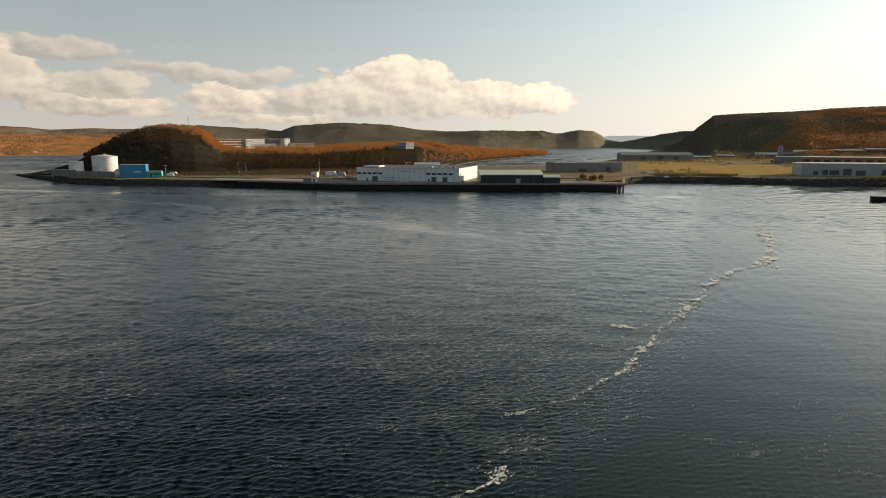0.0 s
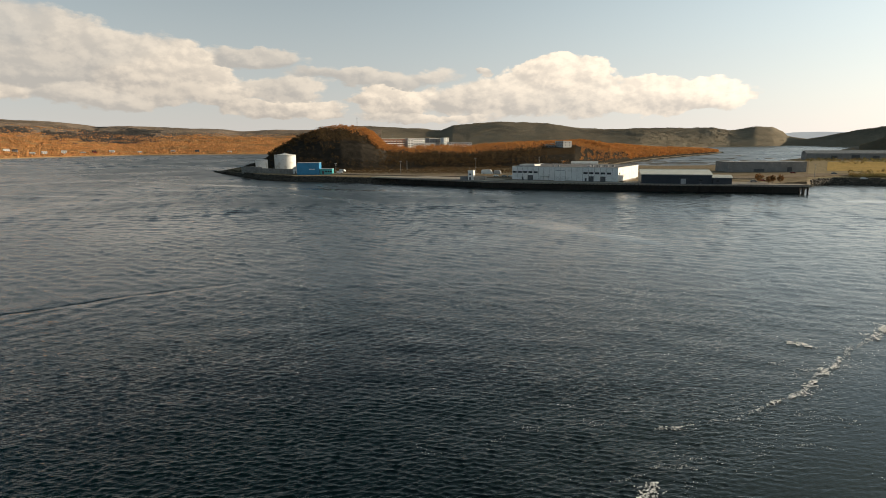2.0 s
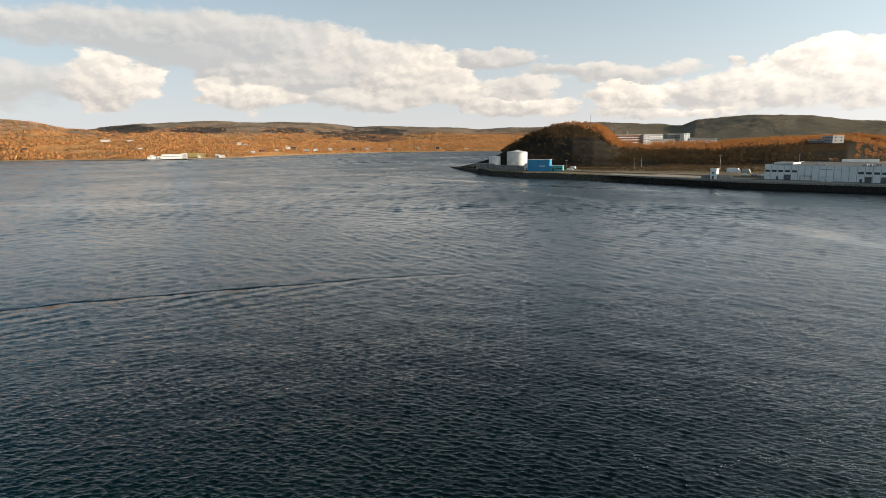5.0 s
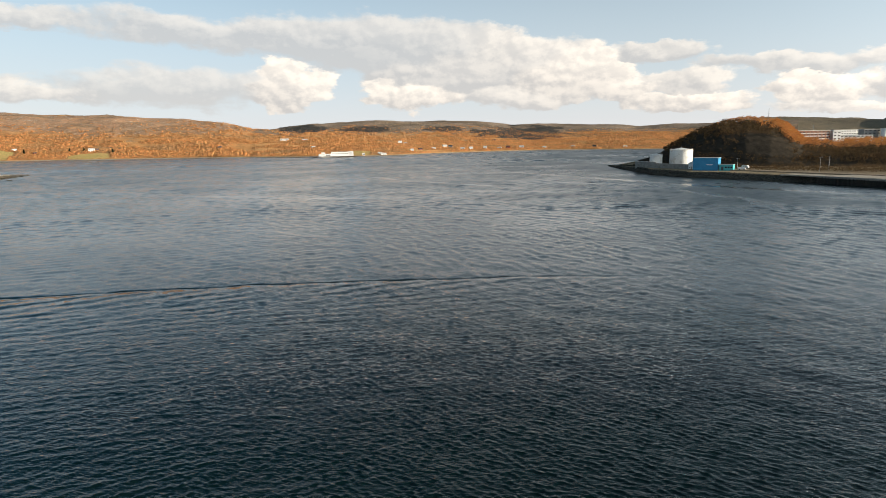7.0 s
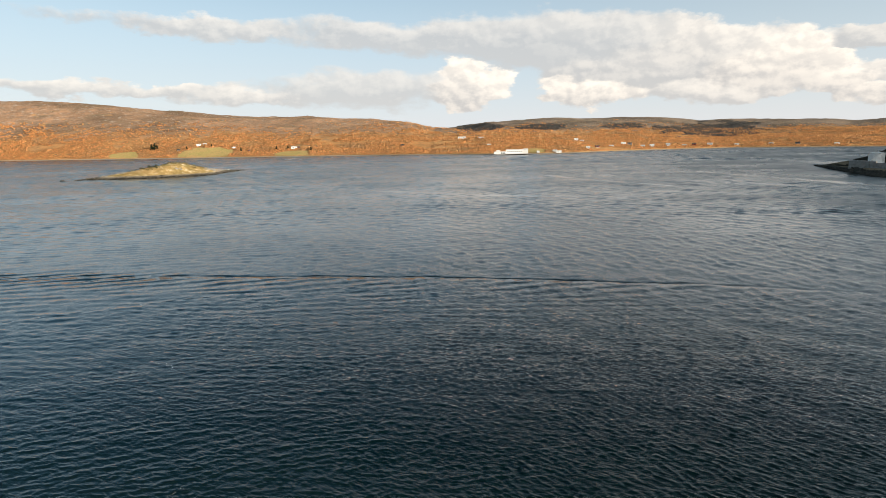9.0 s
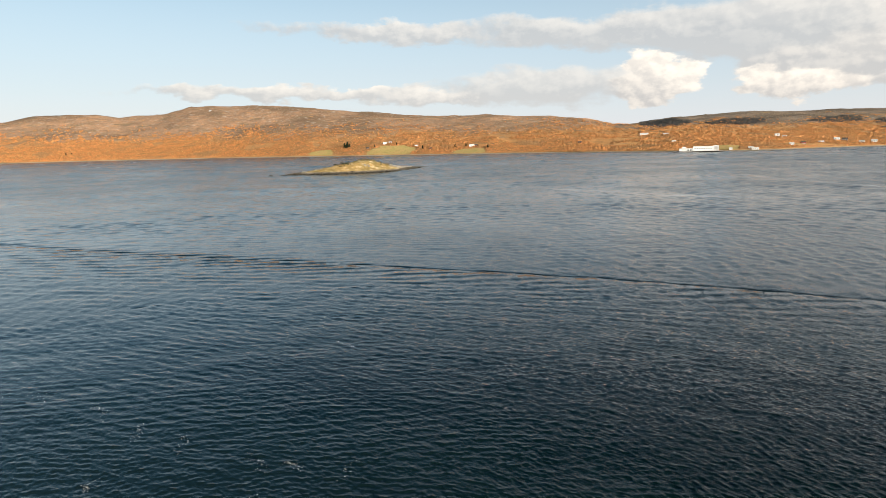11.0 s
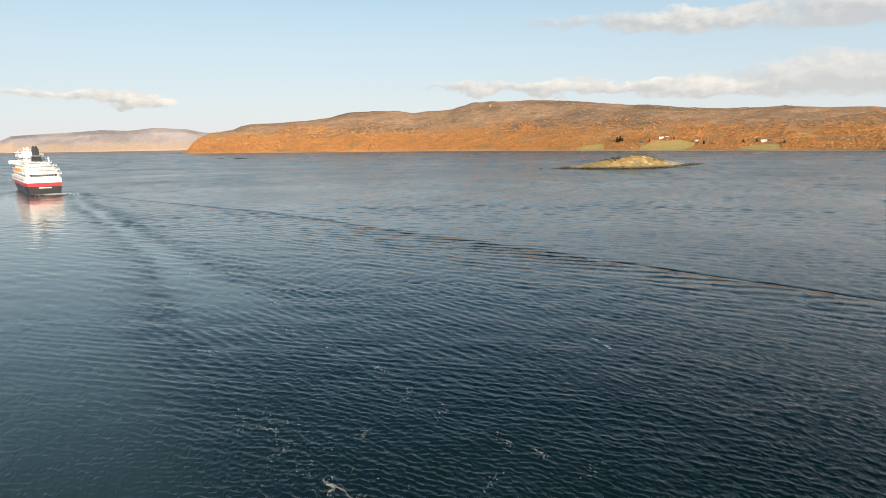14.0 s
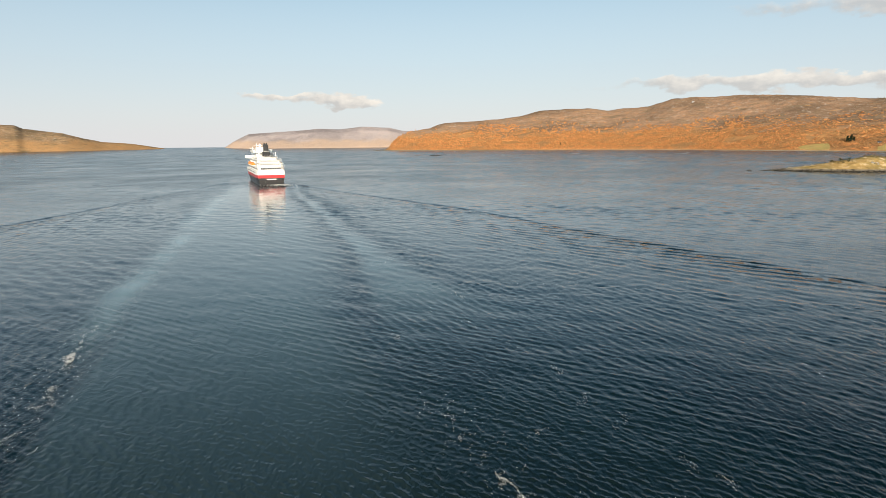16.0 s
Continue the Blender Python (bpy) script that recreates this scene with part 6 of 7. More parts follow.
def make_island():
    g = np.arange(-150, 150.1, 1.3)
    x, y = np.meshgrid(g - 760, g + 4, indexing="ij")
    z = island_height(x, y)
    n = len(g)
    k = np.arange(n * n).reshape(n, n)
    faces = np.stack([k[:-1, :-1], k[1:, :-1], k[1:, 1:], k[:-1, 1:]], -1).reshape(-1, 4)
    keep = (z.ravel()[faces] > -1.5).any(1)
    isle = array_mesh("island", np.stack([x, y, z], -1).reshape(-1, 3), faces[keep], M_ISLE, True)
    tagged(isle, "small low island of pale rock and yellow turf", "island", kind="structure")
    rng = np.random.default_rng(115)
    px, py = rng.uniform(-870, -640, 14000), rng.uniform(-110, 115, 14000)
    pz = island_height(px, py)
    patch = fbm(px, py, 22, 3, 117)
    rocks = (pz > 2.2) & (pz < 9) & (patch > 0.12)
    boulders("island_rocks", np.stack([px, py, pz], -1)[rocks][:420], (0.4, 1.9), M_ROCK, 118, "pale lichened rocks strewn over the island", "rocks")
    weed = (pz > -0.6) & (pz < 1.9)
    boulders("island_weed_stones", np.stack([px, py, pz], -1)[weed][:2200], (0.5, 1.5), M_WEED, 119, "dark weedy stones along the island's shore", "rocks")
    scrub = (pz > 6.0) & (fbm(px, py, 12, 3, 121) > 0.1)
    wood("island_scrub", np.stack([px, py, pz], -1)[scrub][:260], (0.7, 1.8), 22, 0.7, M_OLIVE, 122, "low olive brown scrub on the island's knoll", 0.6, False)
    tops = (pz > 6.5) & (fbm(px, py, 14, 2, 123) > 0.3)
    wood("island_juniper", np.stack([px, py, pz], -1)[tops][:30], (1.5, 3.0), 40, 0.7, M_SPRUCE, 124, "dark green juniper on the island", 0.6, False)


make_island()


def skerry(x, y, long, wide, high, turn, seed, label):
    g = np.linspace(-1.3, 1.3, 46)
    u, v = np.meshgrid(g, g, indexing="ij")
    z = high * (1 - u ** 2 - v ** 2) + 0.5 * high * fbm(u * long, v * wide, 5, 4, seed)
    c, s = math.cos(radians(turn)), math.sin(radians(turn))
    p = np.stack([x + u * long * c - v * wide * s, y + u * long * s + v * wide * c, np.maximum(z, -2)], -1)
    k = np.arange(46 * 46).reshape(46, 46)
    faces = np.stack([k[:-1, :-1], k[1:, :-1], k[1:, 1:], k[:-1, 1:]], -1).reshape(-1, 4)
    ob = array_mesh("skerry", p.reshape(-1, 3), faces[(z.ravel()[faces] > -0.8).any(1)], M_WEED, True)
    tagged(ob, label, "rock", "skerries in the fjord")


skerry(-1320, -905, 34, 9, 1.6, 60, 131, "low dark skerry awash in the fjord")
skerry(-1350, -985, 18, 7, 1.0, 60, 133, "low dark skerry awash in the fjord")
skerry(185, 1130, 80, 7, 0.7, 8, 132, "low dark tidal spit in the inlet")
skerry(235, 1290, 95, 8, 0.8, 5, 134, "low dark tidal spit in the inlet")
skerry(140, 1010, 70, 7, 0.7, 12, 136, "low dark tidal spit in the inlet")
skerry(305, 1550, 75, 7, 0.8, 62, 138, "thin dark spit at the inlet's mouth")
skerry(78, 955, 90, 34, 0.7, 6, 139, "grey tidal flat laid bare in the inlet")
skerry(60, 1050, 60, 20, 0.6, 10, 140, "grey tidal flat laid bare in the inlet")
skerry(-696, -90, 4, 2, 1.2, 50, 135, "small dark rock off the island's end")
skerry(-726, 66, 4, 2, 0.6, 50, 137, "small dark rock off the island's end")


# ---- farms and houses on the far shore ----
def farmhouse(az, d, w, storeys, wall, roof, label, turn=0.0, land=None):
    x, y = -d * math.sin(radians(az)), d * math.cos(radians(az))
    z = ground_z(land or far_side, x, y)
    b = thing("house", label, "house", pose(x, y, z, 0, 0, az + turn), "houses on the far shore")
    h = 2.8 * storeys
    gable(b, w, 8.0, h, 2.4, wall, roof)
    for s in range(storeys):
        for i in range(3):
            window(b, w * (0.12 + 0.3 * i), w * (0.12 + 0.3 * i) + 1.3, 1.0 + s * 2.8, 2.3 + s * 2.8)
    part("chimney", box(w * 0.6, 3.7, h + 1.8, w * 0.6 + 0.7, 4.4, h + 3.3), M_BRICK, b)
    part("foundation", box(-0.1, -0.1, -2.5, w + 0.1, 8.1, 0.15), M_CONCRETE, b)


RED_WALL = material("red painted boards", ((0.26, 0.045, 0.03), (0.22, 0.04, 0.03)), 2, 0.75, 0.01)
GREY_WALL = material("grey painted boards", ((0.30, 0.29, 0.27), (0.25, 0.24, 0.23)), 2, 0.75, 0.01)
DARK_ROOF = material("dark roof tile", ((0.06, 0.055, 0.05), (0.09, 0.07, 0.06)), 1.5, 0.8, 0.02)
for az, d, w, storeys, wall, words in (
        (87.2, 1990, 13, 2, M_WHITE, "white"), (86.7, 2010, 10, 1, M_WHITE, "white"), (84.3, 1930, 11, 1, M_WHITE, "white"), (79.3, 1840, 14, 2, M_WHITE, "white"), (78.8, 1850, 9, 1, RED_WALL, "red"),
        (88.8, 1960, 9, 1, GREY_WALL, "grey"), (64.2, 1990, 24, 2, M_WHITE, "white"), (62.3, 1960, 16, 1, M_WHITE, "white"), (53.7, 1960, 12, 2, M_WHITE, "white"), (53.2, 1930, 10, 1, M_WHITE, "white"),
        (49.6, 1900, 13, 2, M_WHITE, "white"), (49.1, 1890, 12, 2, GREY_WALL, "grey"), (48.0, 1860, 12, 1, M_WHITE, "white"), (47.2, 1880, 12, 2, M_WHITE, "white"), (44.6, 1990, 12, 1, M_WHITE, "white"),
        (43.8, 2010, 11, 2, RED_WALL, "red"), (50.6, 1800, 11, 1, M_WHITE, "white"), (51.8, 1730, 10, 1, RED_WALL, "red"), (42.6, 2060, 14, 2, M_WHITE, "white"), (40.5, 2090, 12, 1, M_WHITE, "white"),
        (45.9, 1960, 12, 2, M_WHITE, "white"), (38.0, 2110, 12, 1, M_WHITE, "white"), (36.1, 2080, 12, 2, GREY_WALL, "grey"), (33.4, 2040, 11, 1, M_WHITE, "white"), (52.6, 1660, 9, 1, M_WHITE, "white"),
        (55.6, 1520, 10, 1, M_WHITE, "white"), (61.5, 1760, 10, 1, M_WHITE, "white"), (83.0, 1860, 8, 1, RED_WALL, "red"), (69.5, 1790, 10, 1, GREY_WALL, "grey")):
    farmhouse(az, d, w, storeys, wall, DARK_ROOF if words != "white" else M_LIGHT_ROOF, words + " wooden house among the birches", (az * 37) % 40 - 20)


def hay_field(az0, az1, d0, d1, seed):
    az = np.arange(az0, az1, 0.06)
    d = np.arange(d0, d1, 6.0)
    a, r = np.meshgrid(az, d, indexing="ij")
    x, y = -r * np.sin(np.radians(a)), r * np.cos(np.radians(a))
    z = far_side(a, r) + 0.5
    na, nd = a.shape
    k = np.arange(na * nd).reshape(na, nd)
    faces = np.stack([k[:-1, :-1], k[:-1, 1:], k[1:, 1:], k[1:, :-1]], -1).reshape(-1, 4)
    shape = np.where(z > 2.6, in_field(a, r, x, y, az0, az1, d0, d1, seed), -1).ravel()
    ob = array_mesh("hay_field", np.stack([x, y, z], -1).reshape(-1, 3), faces[shape[faces].min(1) > 0], M_FIELD, True)
    tagged(ob, "green mown field on the far shore", "field", kind="structure")


for row in FIELDS:
    hay_field(*row)


def conifer(az, d, h, land):
    x, y = -d * math.sin(radians(az)), d * math.cos(radians(az))
    z = ground_z(land, x, y)
    t = thing("spruce", "dark green spruce standing among orange birches", "tree", pose(x, y, z), "spruces on the far shore")
    part("trunk", tube(0, 0, -0.5, h * 0.9, 0.3, 0.06, 6), M_BARK, t)
    rng = np.random.default_rng(int(az * 100))
    bm = bmesh.new()
    for i in range(150):
        k = rng.uniform(0.12, 1.0)
        r = (1.05 - k) * h * 0.27 * rng.uniform(0.4, 1.1)
        a = rng.uniform(0, math.tau)
        c = Vector((r * math.cos(a), r * math.sin(a), k * h))
        s = h * 0.085
        bm.faces.new([bm.verts.new(c + Vector(rng.normal(size=3) * s)) for _ in range(3)])
    part("crown", bm, M_SPRUCE, t)


for az, d, h in ((90.5, 2010, 15), (90.7, 2014, 17), (90.3, 2016, 13), (90.45, 2022, 16), (83.6, 1875, 11), (79.6, 1850, 9), (77.6, 1800, 9), (80.6, 1850, 10), (113, 2560, 10), (112.6, 2570, 9), (86.0, 1960, 9), (88.0, 1960, 9)):
    conifer(az, d, h, far_side)


# ---- the fish plant and its pier ----
def make_plant():
    m = facing((-1266, 706), (-1227, 772), 0)
    base = thing("plant_pier", "low dark pier below the white plant", "pier", m)
    part("deck", box(-14, -6, 1.8, 86, 26, 2.6), M_CONCRETE, base)
    for i in range(20):
        part("pile", tube(-12 + i * 5, -5, -3, 1.8, 0.4, 0.4, 6), M_TIMBER, base)
    plant = thing("fish_plant", "white fish plant with stepped flat roofs on the shore", "factory", m @ Matrix.Translation((0, 0, 2.6)))
    for x0, x1, d, h in ((26, 77, 18, 9.5), (4, 12, 12, 8.5), (-2, 28, 14, 5.2), (66, 76.5, 16, 11.0)):
        part("wall", box(x0, 0.2 if h > 9 else 1.0, 0, x1, d, h), M_WHITE, plant)
        part("roof", box(x0 - 0.2, -0.2 if h > 9 else 0.8, h, x1 + 0.2, d + 0.2, h + 0.4), M_LIGHT_ROOF, plant)
    for i in range(8):
        window(plant, 29 + i * 4.6, 31.4 + i * 4.6, 4.6, 6.0, 0.2)
    for x in (6, 15, 20):
        part("gate", box(x, 0.8, 0.1, x + 3, 1.02, 3.4), M_SEAM, plant)
    boat = thing("work_boat", "white work boat lying at the plant's pier", "boat", m @ Matrix.Translation((2, -13, 0)))
    part("hull", prism([(0, 0), (20, 0), (24, 2.6), (-1, 2.2)], 0, 5.5, "x"), M_GREY, boat)
    part("wheelhouse", box(3, 1, 2.3, 9, 4.5, 6.5, bevel=0.15), M_WHITE, boat)
    part("mast", tube(6, 2.7, 6.5, 11, 0.12, 0.08, 6), M_STEEL, boat)
    for az, d, w in ((57.0, 1478, 6), (55.3, 1500, 13)):
        farmhouse(az, d, w, 1, M_WHITE, M_LIGHT_ROOF, "low white boathouse near the fish plant", 8)


make_plant()


# ---- the ship ----
def make_ship():
    ship = thing("passenger_ship", "white passenger ship with a black and red hull, seen from astern", "ship", pose(-322.5, -374.2, 0, 0, 0, 90 + 145))
    L, B = 122.0, 22.0

    def half(x, z):
        """Half breadth of the hull at x from the stern and height z."""
        full = B / 2 * (1 - 0.10 * max(0, (8 - x) / 8)) * (0.90 + 0.10 * min(z / 6, 1))
        bow = max(0.0, (x - (74 + 2.6 * z)) / (L - 74 - 1.2 * z))
        return max(full * (1 - min(bow, 1) ** 1.9), 0.15)

    def shell(name, z_levels, mat, label):
        bm = bmesh.new()
        xs = [0, 1.5, 4, 8, 16, 30, 45, 60, 72, 80, 88, 95, 101, 107, 112, 116, 119, 121, 122]
        rings = []
        for z in z_levels:
            ring = [(x - (0.35 * (6 - z) * -1 if x == 0 else 0) * 0, half(x, z), z) for x in xs]
            ring += [(x, -half(x, z), z) for x in reversed(xs)]
            rings.append([bm.verts.new(p) for p in ring])
        n = len(rings[0])
        for a, b in zip(rings, rings[1:]):
            for i in range(n):
                bm.faces.new((a[i], a[(i + 1) % n], b[(i + 1) % n], b[i]))
        bm.faces.new(rings[-1])
        bmesh.ops.recalc_face_normals(bm, faces=bm.faces)
        return part(name, bm, mat, ship, label)

    shell("hull", (-3, 0, 2.5, 5.2), M_BLACK, "black lower hull")
    shell("red_band", (5.2, 6.2, 7.6), M_RED, "bright red band")
    upper = shell("upper_hull", (7.6, 9.0, 10.8), M_SHIP, "white upper hull")
    part("quarter_plate", box(-0.12, -B / 2 + 1.2, 5.4, 0.0, -B / 2 + 4.6, 7.4), M_RED, ship)
    part("quarter_plate", box(-0.12, B / 2 - 4.6, 5.4, 0.0, B / 2 - 1.2, 7.4), M_RED, ship)
    part("name_bar", box(-0.12, -3.6, 4.0, 0.0, 3.6, 4.6), M_SHIP, ship, "plain white name bar")
    part("stern_door", box(-0.10, -4.6, 1.0, 0.0, 4.6, 3.4), M_BLACK, ship)
    for s in (-1, 1):
        for x in range(10, 92, 4):
            y = s * (half(x, 8.4) + 0.02)
            part("porthole", box(x, min(y, y - s * 0.12), 8.7, x + 1.5, max(y, y - s * 0.12) + 0.02, 9.7), M_GLASS, upper)
    # decks rise in steps from the stern
    decks = [(0.4, 104, 19.6, 10.8, 13.6), (5.5, 102, 19.0, 13.6, 16.2), (12, 100, 17.6, 16.2, 18.6), (24, 98, 15.0, 18.6, 20.8), (44, 94, 13.0, 20.8, 23.0)]
    for i, (x0, x1, b, z0, z1) in enumerate(decks):
        bm = bmesh.new()
        outline = [(x0, -b / 2 + 1.2), (x0 + 1.6, -b / 2), (x1 - 8, -b / 2), (x1, -b / 2 + 5), (x1, b / 2 - 5), (x1 - 8, b / 2), (x0 + 1.6, b / 2), (x0, b / 2 - 1.2)]
        lo, hi = [bm.verts.new((x, y, z0)) for x, y in outline], [bm.verts.new((x, y, z1 - 0.3)) for x, y in outline]
        for k in range(8):
            bm.faces.new((lo[k], lo[(k + 1) % 8], hi[(k + 1) % 8], hi[k]))
        bm.faces.new(hi)
        bmesh.ops.recalc_face_normals(bm, faces=bm.faces)
        house = part("deck_house", bm, M_SHIP, ship)
        part("deck_edge", box(x0 - 2.2, -b / 2 - 0.5, z1 - 0.3, x1 + 0.3, b / 2 + 0.5, z1), M_SHIP, ship)
        n = 9 if i < 3 else 6
        for k in range(n):
            y = (k - (n - 1) / 2) * (b - 4) / n
            part("window", box(x0 - 0.06, y - 0.7, z0 + 0.9, x0 + 0.02, y + 0.7, z0 + 1.95 + 0.3 * (i == 0)), M_GLASS if i == 0 else M_PALE, house)
        for s in (-1, 1):
            for x in range(int(x0) + 6, int(x1) - 10, 5):
                y = s * b / 2
                part("window", box(x, y - 0.05, z0 + 0.9, x + 2.2, y + 0.05, z0 + 1.95), M_GLASS, house)
        rail = bmesh.new()
        for z in (0.55, 1.05):
            box(x0 - 2.1, -b / 2 - 0.4, z1 + z, x0 - 2.04, b / 2 + 0.4, z1 + z + 0.06, rail)
            for s in (-1, 1):
                y = s * (b / 2 + 0.4)
                box(x0 - 2.1, y - 0.03, z1 + z, x0 + 14, y + 0.03, z1 + z + 0.06, rail)
        for k in range(12):
            y = (k / 11 - 0.5) * (b + 0.8)
            box(x0 - 2.1, y - 0.03, z1, x0 - 2.04, y + 0.03, z1 + 1.1, rail)
        part("railing", rail, M_SHIP, ship)
        part("deck_planks", box(x0 - 2.0, -b / 2, z1 + 0.002, x0 + 12, b / 2, z1 + 0.03), M_DECK, ship)
    # lifeboats hang along both sides
    for s in (-1, 1):
        for x in (30, 42, 54, 66):
            bm = bmesh.new()
            made = bmesh.ops.create_uvsphere(bm, u_segments=14, v_segments=8, radius=1)["verts"]
            bmesh.ops.scale(bm, verts=made, vec=(4.6, 1.5, 1.5))
            bmesh.ops.translate(bm, verts=made, vec=(x, s * 10.6, 15.3))
            boat = part("lifeboat", bm, M_BOAT, ship, "orange covered lifeboat", True)
            part("lower_shell", box(x - 3.6, s * 10.6 - 1.1, 13.9, x + 3.6, s * 10.6 + 1.1, 14.7, bevel=0.3), M_SHIP, boat)
            for k in (-3.4, 3.4):
                part("davit", box(x + k - 0.15, s * 9.6 - 0.15, 13.6, x + k + 0.15, s * 9.6 + 0.15, 17.6), M_SHIP, ship)
    # funnel, casing, masts and bridge
    part("funnel_casing", prism([(29, 21.0), (39, 21.0), (38, 25.0), (30, 25.0)], -2.9, 2.9, "x"), M_BLACK, ship, "black funnel casing")
    bm = prism([(31, 25.0), (37.4, 25.0), (37.0, 31.4), (31.6, 30.6)], -2.0, 2.0, "x")
    bmesh.ops.bevel(bm, geom=bm.edges[:], offset=0.5, segments=2, affect="EDGES")
    part("funnel", bm, M_BLACK, ship, "tall black funnel")
    part("funnel_band", box(30.9, -2.15, 25.0, 37.5, 2.15, 25.5), M_STEEL, ship)
    for y in (-0.9, 0.9):
        part("exhaust", tube(34.4, y, 30.6, 32.2, 0.55, 0.5, 10), M_BLACK, ship)
    part("stair_house", box(44, -1.0, 24, 52, 6.8, 28.6, bevel=0.2), M_SHIP, ship)
    part("lounge", box(58, -8, 24, 90, 8, 26.6, bevel=0.3), M_SHIP, ship)
    for z, y in ((26.6, 4.5), (24, 7.0)):
        part("mast", tube(62 if y < 5 else 76, y, z, z + 5.2, 0.35, 0.16, 8), M_SHIP, ship)
        part("yard", box((62 if y < 5 else 76) - 0.1, y - 2.4, z + 3.6, (62 if y < 5 else 76) + 0.1, y + 2.4, z + 3.85), M_SHIP, ship)
    part("main_mast", prism([(84, 26.6), (88, 26.6), (86.6, 31.6), (85.6, 31.6)], -0.7, 0.7, "x"), M_SHIP, ship)
    part("radar", box(85.5, -2.2, 29.6, 86.1, 2.2, 30.1), M_SHIP, ship)
    part("bridge_wing", box(90, -12.4, 18.9, 96, 12.4, 21.6, bevel=0.2), M_SHIP, ship)
    for x, y in ((23, -6.4), (23, 6.4)):
        bm = tube(x, y, 21.4, 24.4, 0.5, 0.5, 10)
        part("ventilator", bm, M_SHIP, ship)
    part("crane", prism([(112, 10.8), (113, 10.8), (109, 17.5), (108.2, 17.2)], -0.3, 0.3, "x"), M_SHIP, ship)
    part("flagstaff", tube(-1.2, 0, 13.6, 17.5, 0.07, 0.05, 6), M_SHIP, ship)


make_ship()


# ---- foam on the water ----
FOAM_CHAIN = [(124, 236), (116, 223), (106, 198), (96.5, 178), (82, 153), (70, 145), (66, 140), (56, 128), (53, 120.6), (47, 112.6), (39.5, 102), (35.4, 97), (33, 92), (28, 85), (25, 79), (21.4, 75.7), (17, 71), (15.7, 69),
              (12.4, 68), (9.9, 66), (7, 64.7), (6.2, 64.2)]
FOAM_PATCHES = [  # x, y, spread, amount
    (10, 58.9, 1.4, 40), (8.2, 56.8, 0.9, 50), (6.1, 56.4, 0.5, 40), (3.8, 54, 0.9, 24), (8.8, 53.6, 1.3, 26), (-6.3, 61.5, 1.2, 26), (-9.8, 57.2, 1.0, 18), (-15.2, 53.9, 1.1, 14), (0.4, 64.3, 1.0, 12),
    (29.7, 58.3, 1.3, 18), (31.3, 56.3, 1.3, 56), (44.4, 64.2, 1.2, 36), (39, 69.8, 1.3, 16), (41.6, 67.4, 1.2, 16), (20.4, 64.2, 0.9, 36), (22.9, 64.2, 0.8, 16), (26.3, 59, 0.9, 20), (9, 88.4, 1, 10), (37, 56, 1.3, 16), (38.7, 52.5, 1.6, 24),
    (17, 62, 3.5, 40), (33, 90, 3.4, 60), (24.3, 71.6, 2.5, 60), (-3.6, 68, 0.9, 8), (37, 58, 4, 18), (24, 70, 4, 30), (44, 81, 1.2, 16), (60.6, 102, 1.6, 16),
    (-73.4, -58.3, 1.1, 26), (-53.6, -35.4, 0.9, 26), (-50, -31.5, 1.2, 16), (-47.5, -27.5, 1.3, 16), (-45.2, -24.1, 0.7, 60), (-43.8, -21.4, 0.7, 30), (-49.5, -10.5, 1.0, 14),
    (-45.7, -100, 1.8, 20), (-38.4, -88.4, 1.4, 40), (-33.3, -81.5, 1.0, 40), (-30.6, -76.8, 0.9, 40), (-24.4, -71.4, 0.8, 50), (-24.6, -66, 1.0, 16),
    (-66.4, -24.5, 1.2, 26), (-63.6, -18.9, 1.2, 18), (-55.3, -25.3, 0.8, 24), (-73.2, -30.8, 1.7, 20), (-85.5, -52, 2.0, 22), (-79, -41, 2.0, 14), (-56, -7, 0.9, 30), (-57.4, -10.8, 1.0, 26), (-54.1, -1.8, 1.0, 16),
    (-121, -99, 3.0, 18), (-100.5, -63.5, 1.6, 24), (-92, -66, 3.0, 14), (-91.5, -2.3, 1.2, 8),
]
FOAM_THREADS = [  # points, closeness, least strength, least strength of clumps
    (FOAM_CHAIN, 0.13, -0.55, -0.25),
    ([(-56, -41), (-54.5, -37), (-53.4, -34.9), (-51, -33), (-49, -30), (-47, -27), (-45.2, -24.1), (-44, -21.2), (-42, -17)], 0.09, -0.05, 0.2),
    ([(-52, -106), (-44.5, -97), (-39.6, -91), (-33.3, -81.8), (-30.6, -76.6), (-24.2, -71.2), (-20, -67)], 0.16, -0.05, 0.3),
    ([(5, 52), (4.1, 50.6), (3, 49.8), (1.5, 48.8), (-1, 47)], 0.05, -0.5, -0.5),
    ([(28, 99.4), (31.4, 97.1)], 0.12, -0.3, 0.0), ([(23, 88.8), (27.4, 87.2), (33, 90)], 0.12, -0.3, 0.0),
]


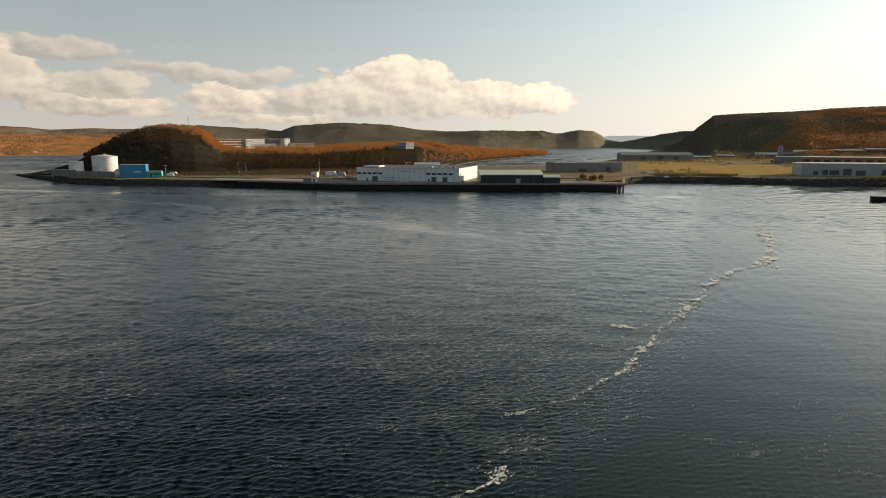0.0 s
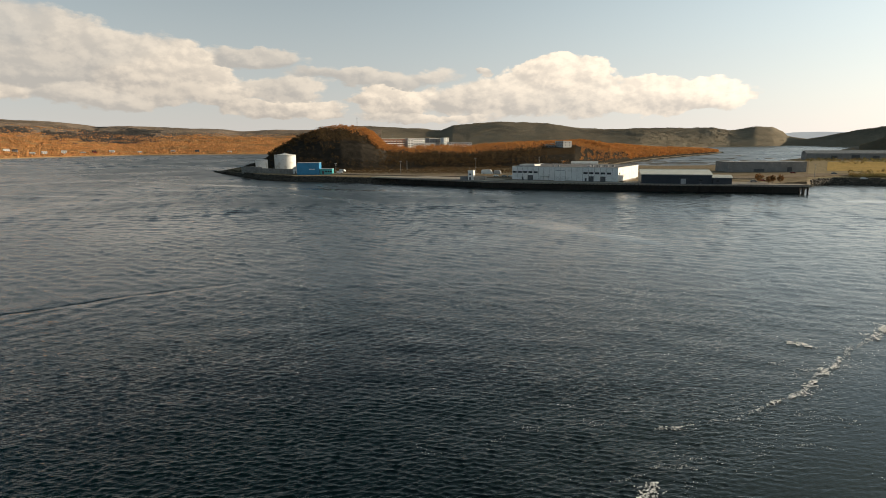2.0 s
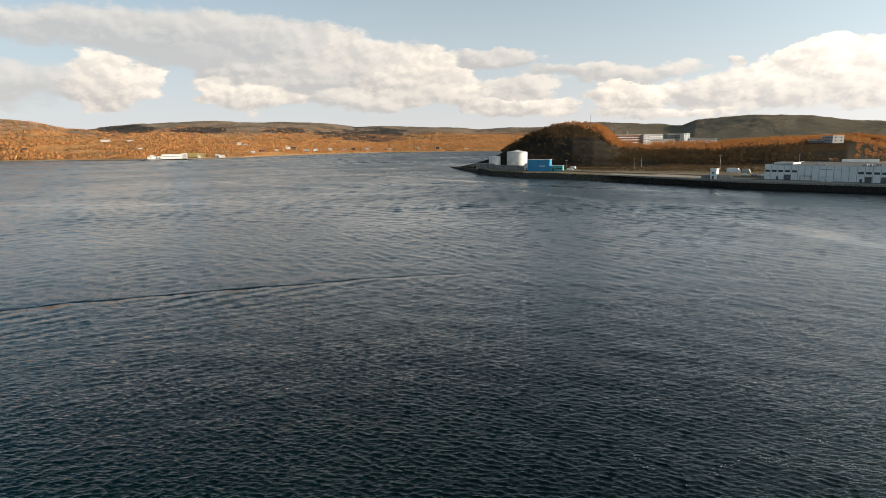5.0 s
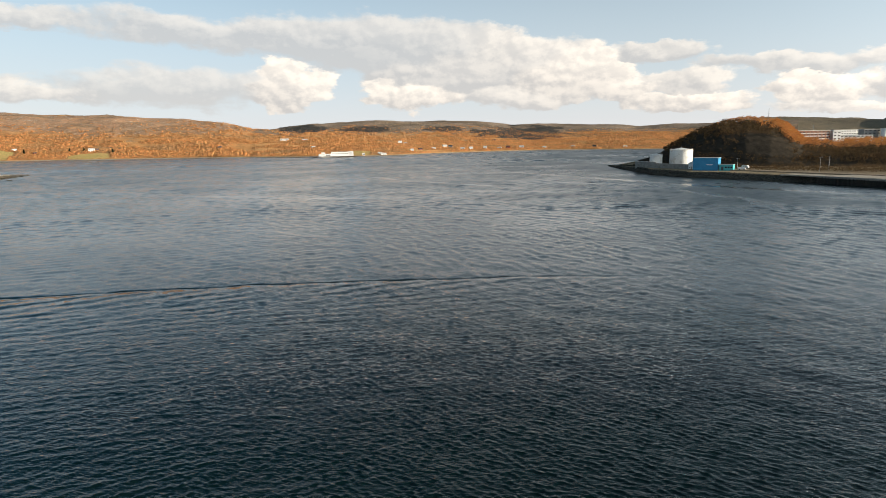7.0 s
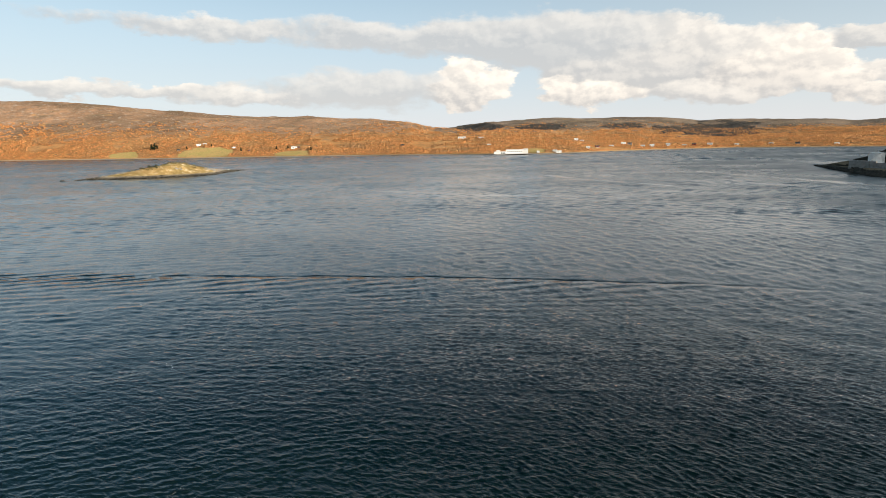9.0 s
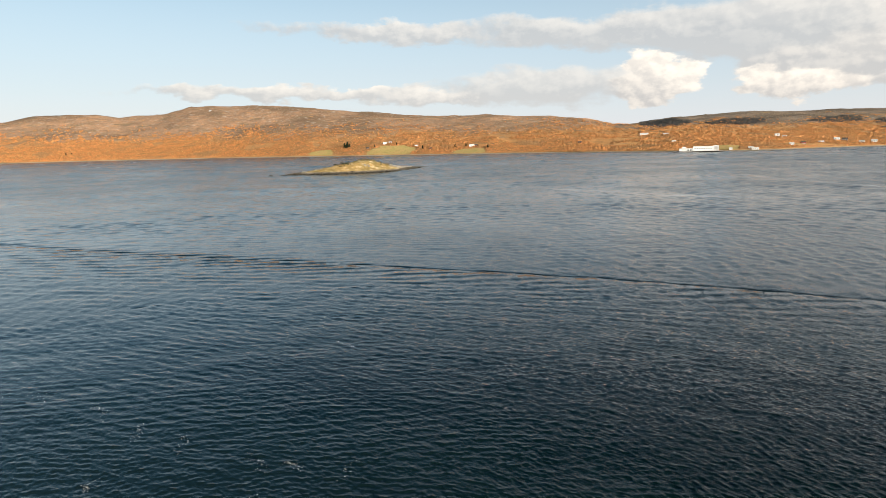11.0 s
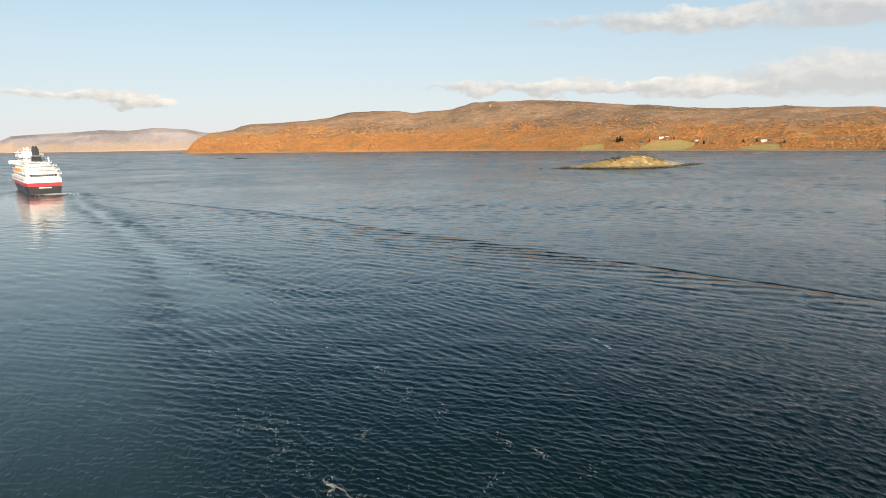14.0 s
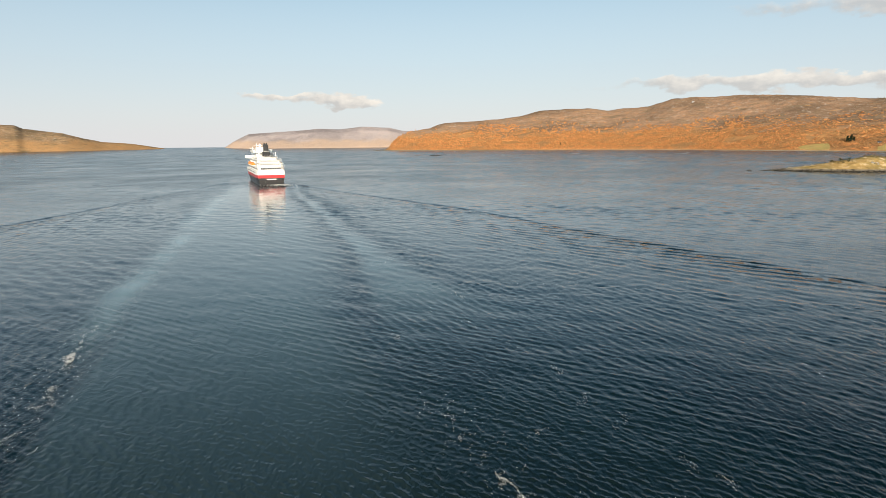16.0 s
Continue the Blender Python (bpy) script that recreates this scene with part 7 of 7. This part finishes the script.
def make_foam():
    rng = np.random.default_rng(151)
    spots = []
    for n, (line, gap, least, clumped) in enumerate(FOAM_THREADS):
        pts = np.array(line, float)
        run = np.concatenate([[0], np.cumsum(np.hypot(*np.diff(pts, axis=0).T))])
        clump = 0.0
        for s in np.arange(0, run[-1], gap):
            k = float(fbm(np.array([s]), np.array([3.0 + 9 * n]), 7.0, 3, 153)[0])
            x, y = np.interp(s, run, pts[:, 0]), np.interp(s, run, pts[:, 1])
            far = math.hypot(x, y) / 70
            wob = 0.5 * math.sin(s * 0.83) + 0.4 * math.sin(s * 1.93 + 1) + 0.2 * math.sin(s * 3.9)
            if k > least:
                for _ in range(2):
                    spots.append((x + wob * 0.7 * far ** 0.7 + rng.normal() * 0.14 * far, y + wob * 0.5 * far ** 0.7 + rng.normal() * 0.12 * far, rng.uniform(0.02, 0.075) * far ** 0.8))
            # curled clumps sit on the thread where it is strong
            if k > clumped and s > clump:
                clump = s + (0.6 + rng.exponential(2.2)) * far
                ahead = min(s + 1.0, run[-1])
                turn = math.atan2(np.interp(ahead, run, pts[:, 1]) - y, np.interp(ahead, run, pts[:, 0]) - x) + rng.normal() * 0.55
                long, curl = rng.uniform(0.2, 1.0) ** 1.5 * 2.0 * far ** 0.7, rng.uniform(-1.3, 1.3)
                for _ in range(int((14 + 70 * long / far ** 0.7) * (0.7 + k))):
                    u = rng.uniform(-1, 1)
                    v = rng.normal() * 0.26 * (1.15 - u * u) + curl * 0.45 * (u * u - 0.3)
                    cx, cy = long * u, long * v
                    spots.append((x + wob * 0.7 * far ** 0.7 + cx * math.cos(turn) - cy * math.sin(turn), y + wob * 0.5 * far ** 0.7 + cx * math.sin(turn) + cy * math.cos(turn), rng.uniform(0.03, 0.14) * far ** 0.8))
            if rng.random() < 0.5:
                spots.append((x + rng.normal() * 3.0, y + rng.normal() * 2.2, rng.uniform(0.02, 0.07) * far ** 0.7))
    for x, y, spread, amount in FOAM_PATCHES:
        far = max(math.hypot(x, y) / 70, 0.8)
        turn = rng.uniform(-0.6, 1.2)
        for _ in range(int(amount * 2.0)):
            u = rng.normal() * spread
            v = rng.normal() * spread * 0.24 + 0.3 * spread * math.sin(2.2 * u / spread + turn)
            spots.append((x + u * math.cos(turn) - v * math.sin(turn), y + u * math.sin(turn) + v * math.cos(turn), 0.014 + 0.048 * rng.random() ** 2.2 * far ** 0.6))
    foam_mesh("sea_foam", spots, rng, "cream foam flecks drifting along the wake")
    # white water churned up under the stern
    rng = np.random.default_rng(157)
    u, v = np.abs(rng.normal(size=520)) * 10, rng.normal(size=520) * 5.0
    foam_mesh("wake_foam", [(-322.5 + a * 0.63 + b * 0.72, -366 + a * 0.78 - b * 0.62, rng.uniform(0.2, 0.8)) for a, b in zip(u, v)], rng, "churned white water behind the ship's stern")


def foam_mesh(name, spots, rng, label):
    """Low ragged flakes of froth lying on the water."""
    p = np.array(spots)
    n, sides = len(p), 6
    a = np.arange(sides) * math.tau / sides
    q = p[:, 2:] * rng.uniform(0.55, 1.2, (n, sides))
    long, short, turn = rng.uniform(0.9, 1.9, (n, 1)), rng.uniform(0.5, 0.95, (n, 1)), rng.uniform(0, math.tau, (n, 1))
    cx, cy = q * long * np.cos(a), q * short * np.sin(a)
    lift = (0.07 + 0.07 * np.hypot(p[:, 0], p[:, 1]) / 70)[:, None]
    ring = np.stack([p[:, :1] + cx * np.cos(turn) - cy * np.sin(turn), p[:, 1:2] + cx * np.sin(turn) + cy * np.cos(turn), np.broadcast_to(lift, cx.shape)], -1)
    tip = np.concatenate([p[:, :2], lift + 0.01 + 0.02 * p[:, 2:]], 1)[:, None]
    faces = np.array([(k, (k + 1) % sides, sides) for k in range(sides)])
    faces = (np.arange(n) * (sides + 1))[:, None, None] + faces[None]
    tagged(array_mesh(name, np.concatenate([ring, tip], 1).reshape(-1, 3), faces.reshape(-1, 3), M_FOAM), label, "foam", kind="stuff")


make_foam()
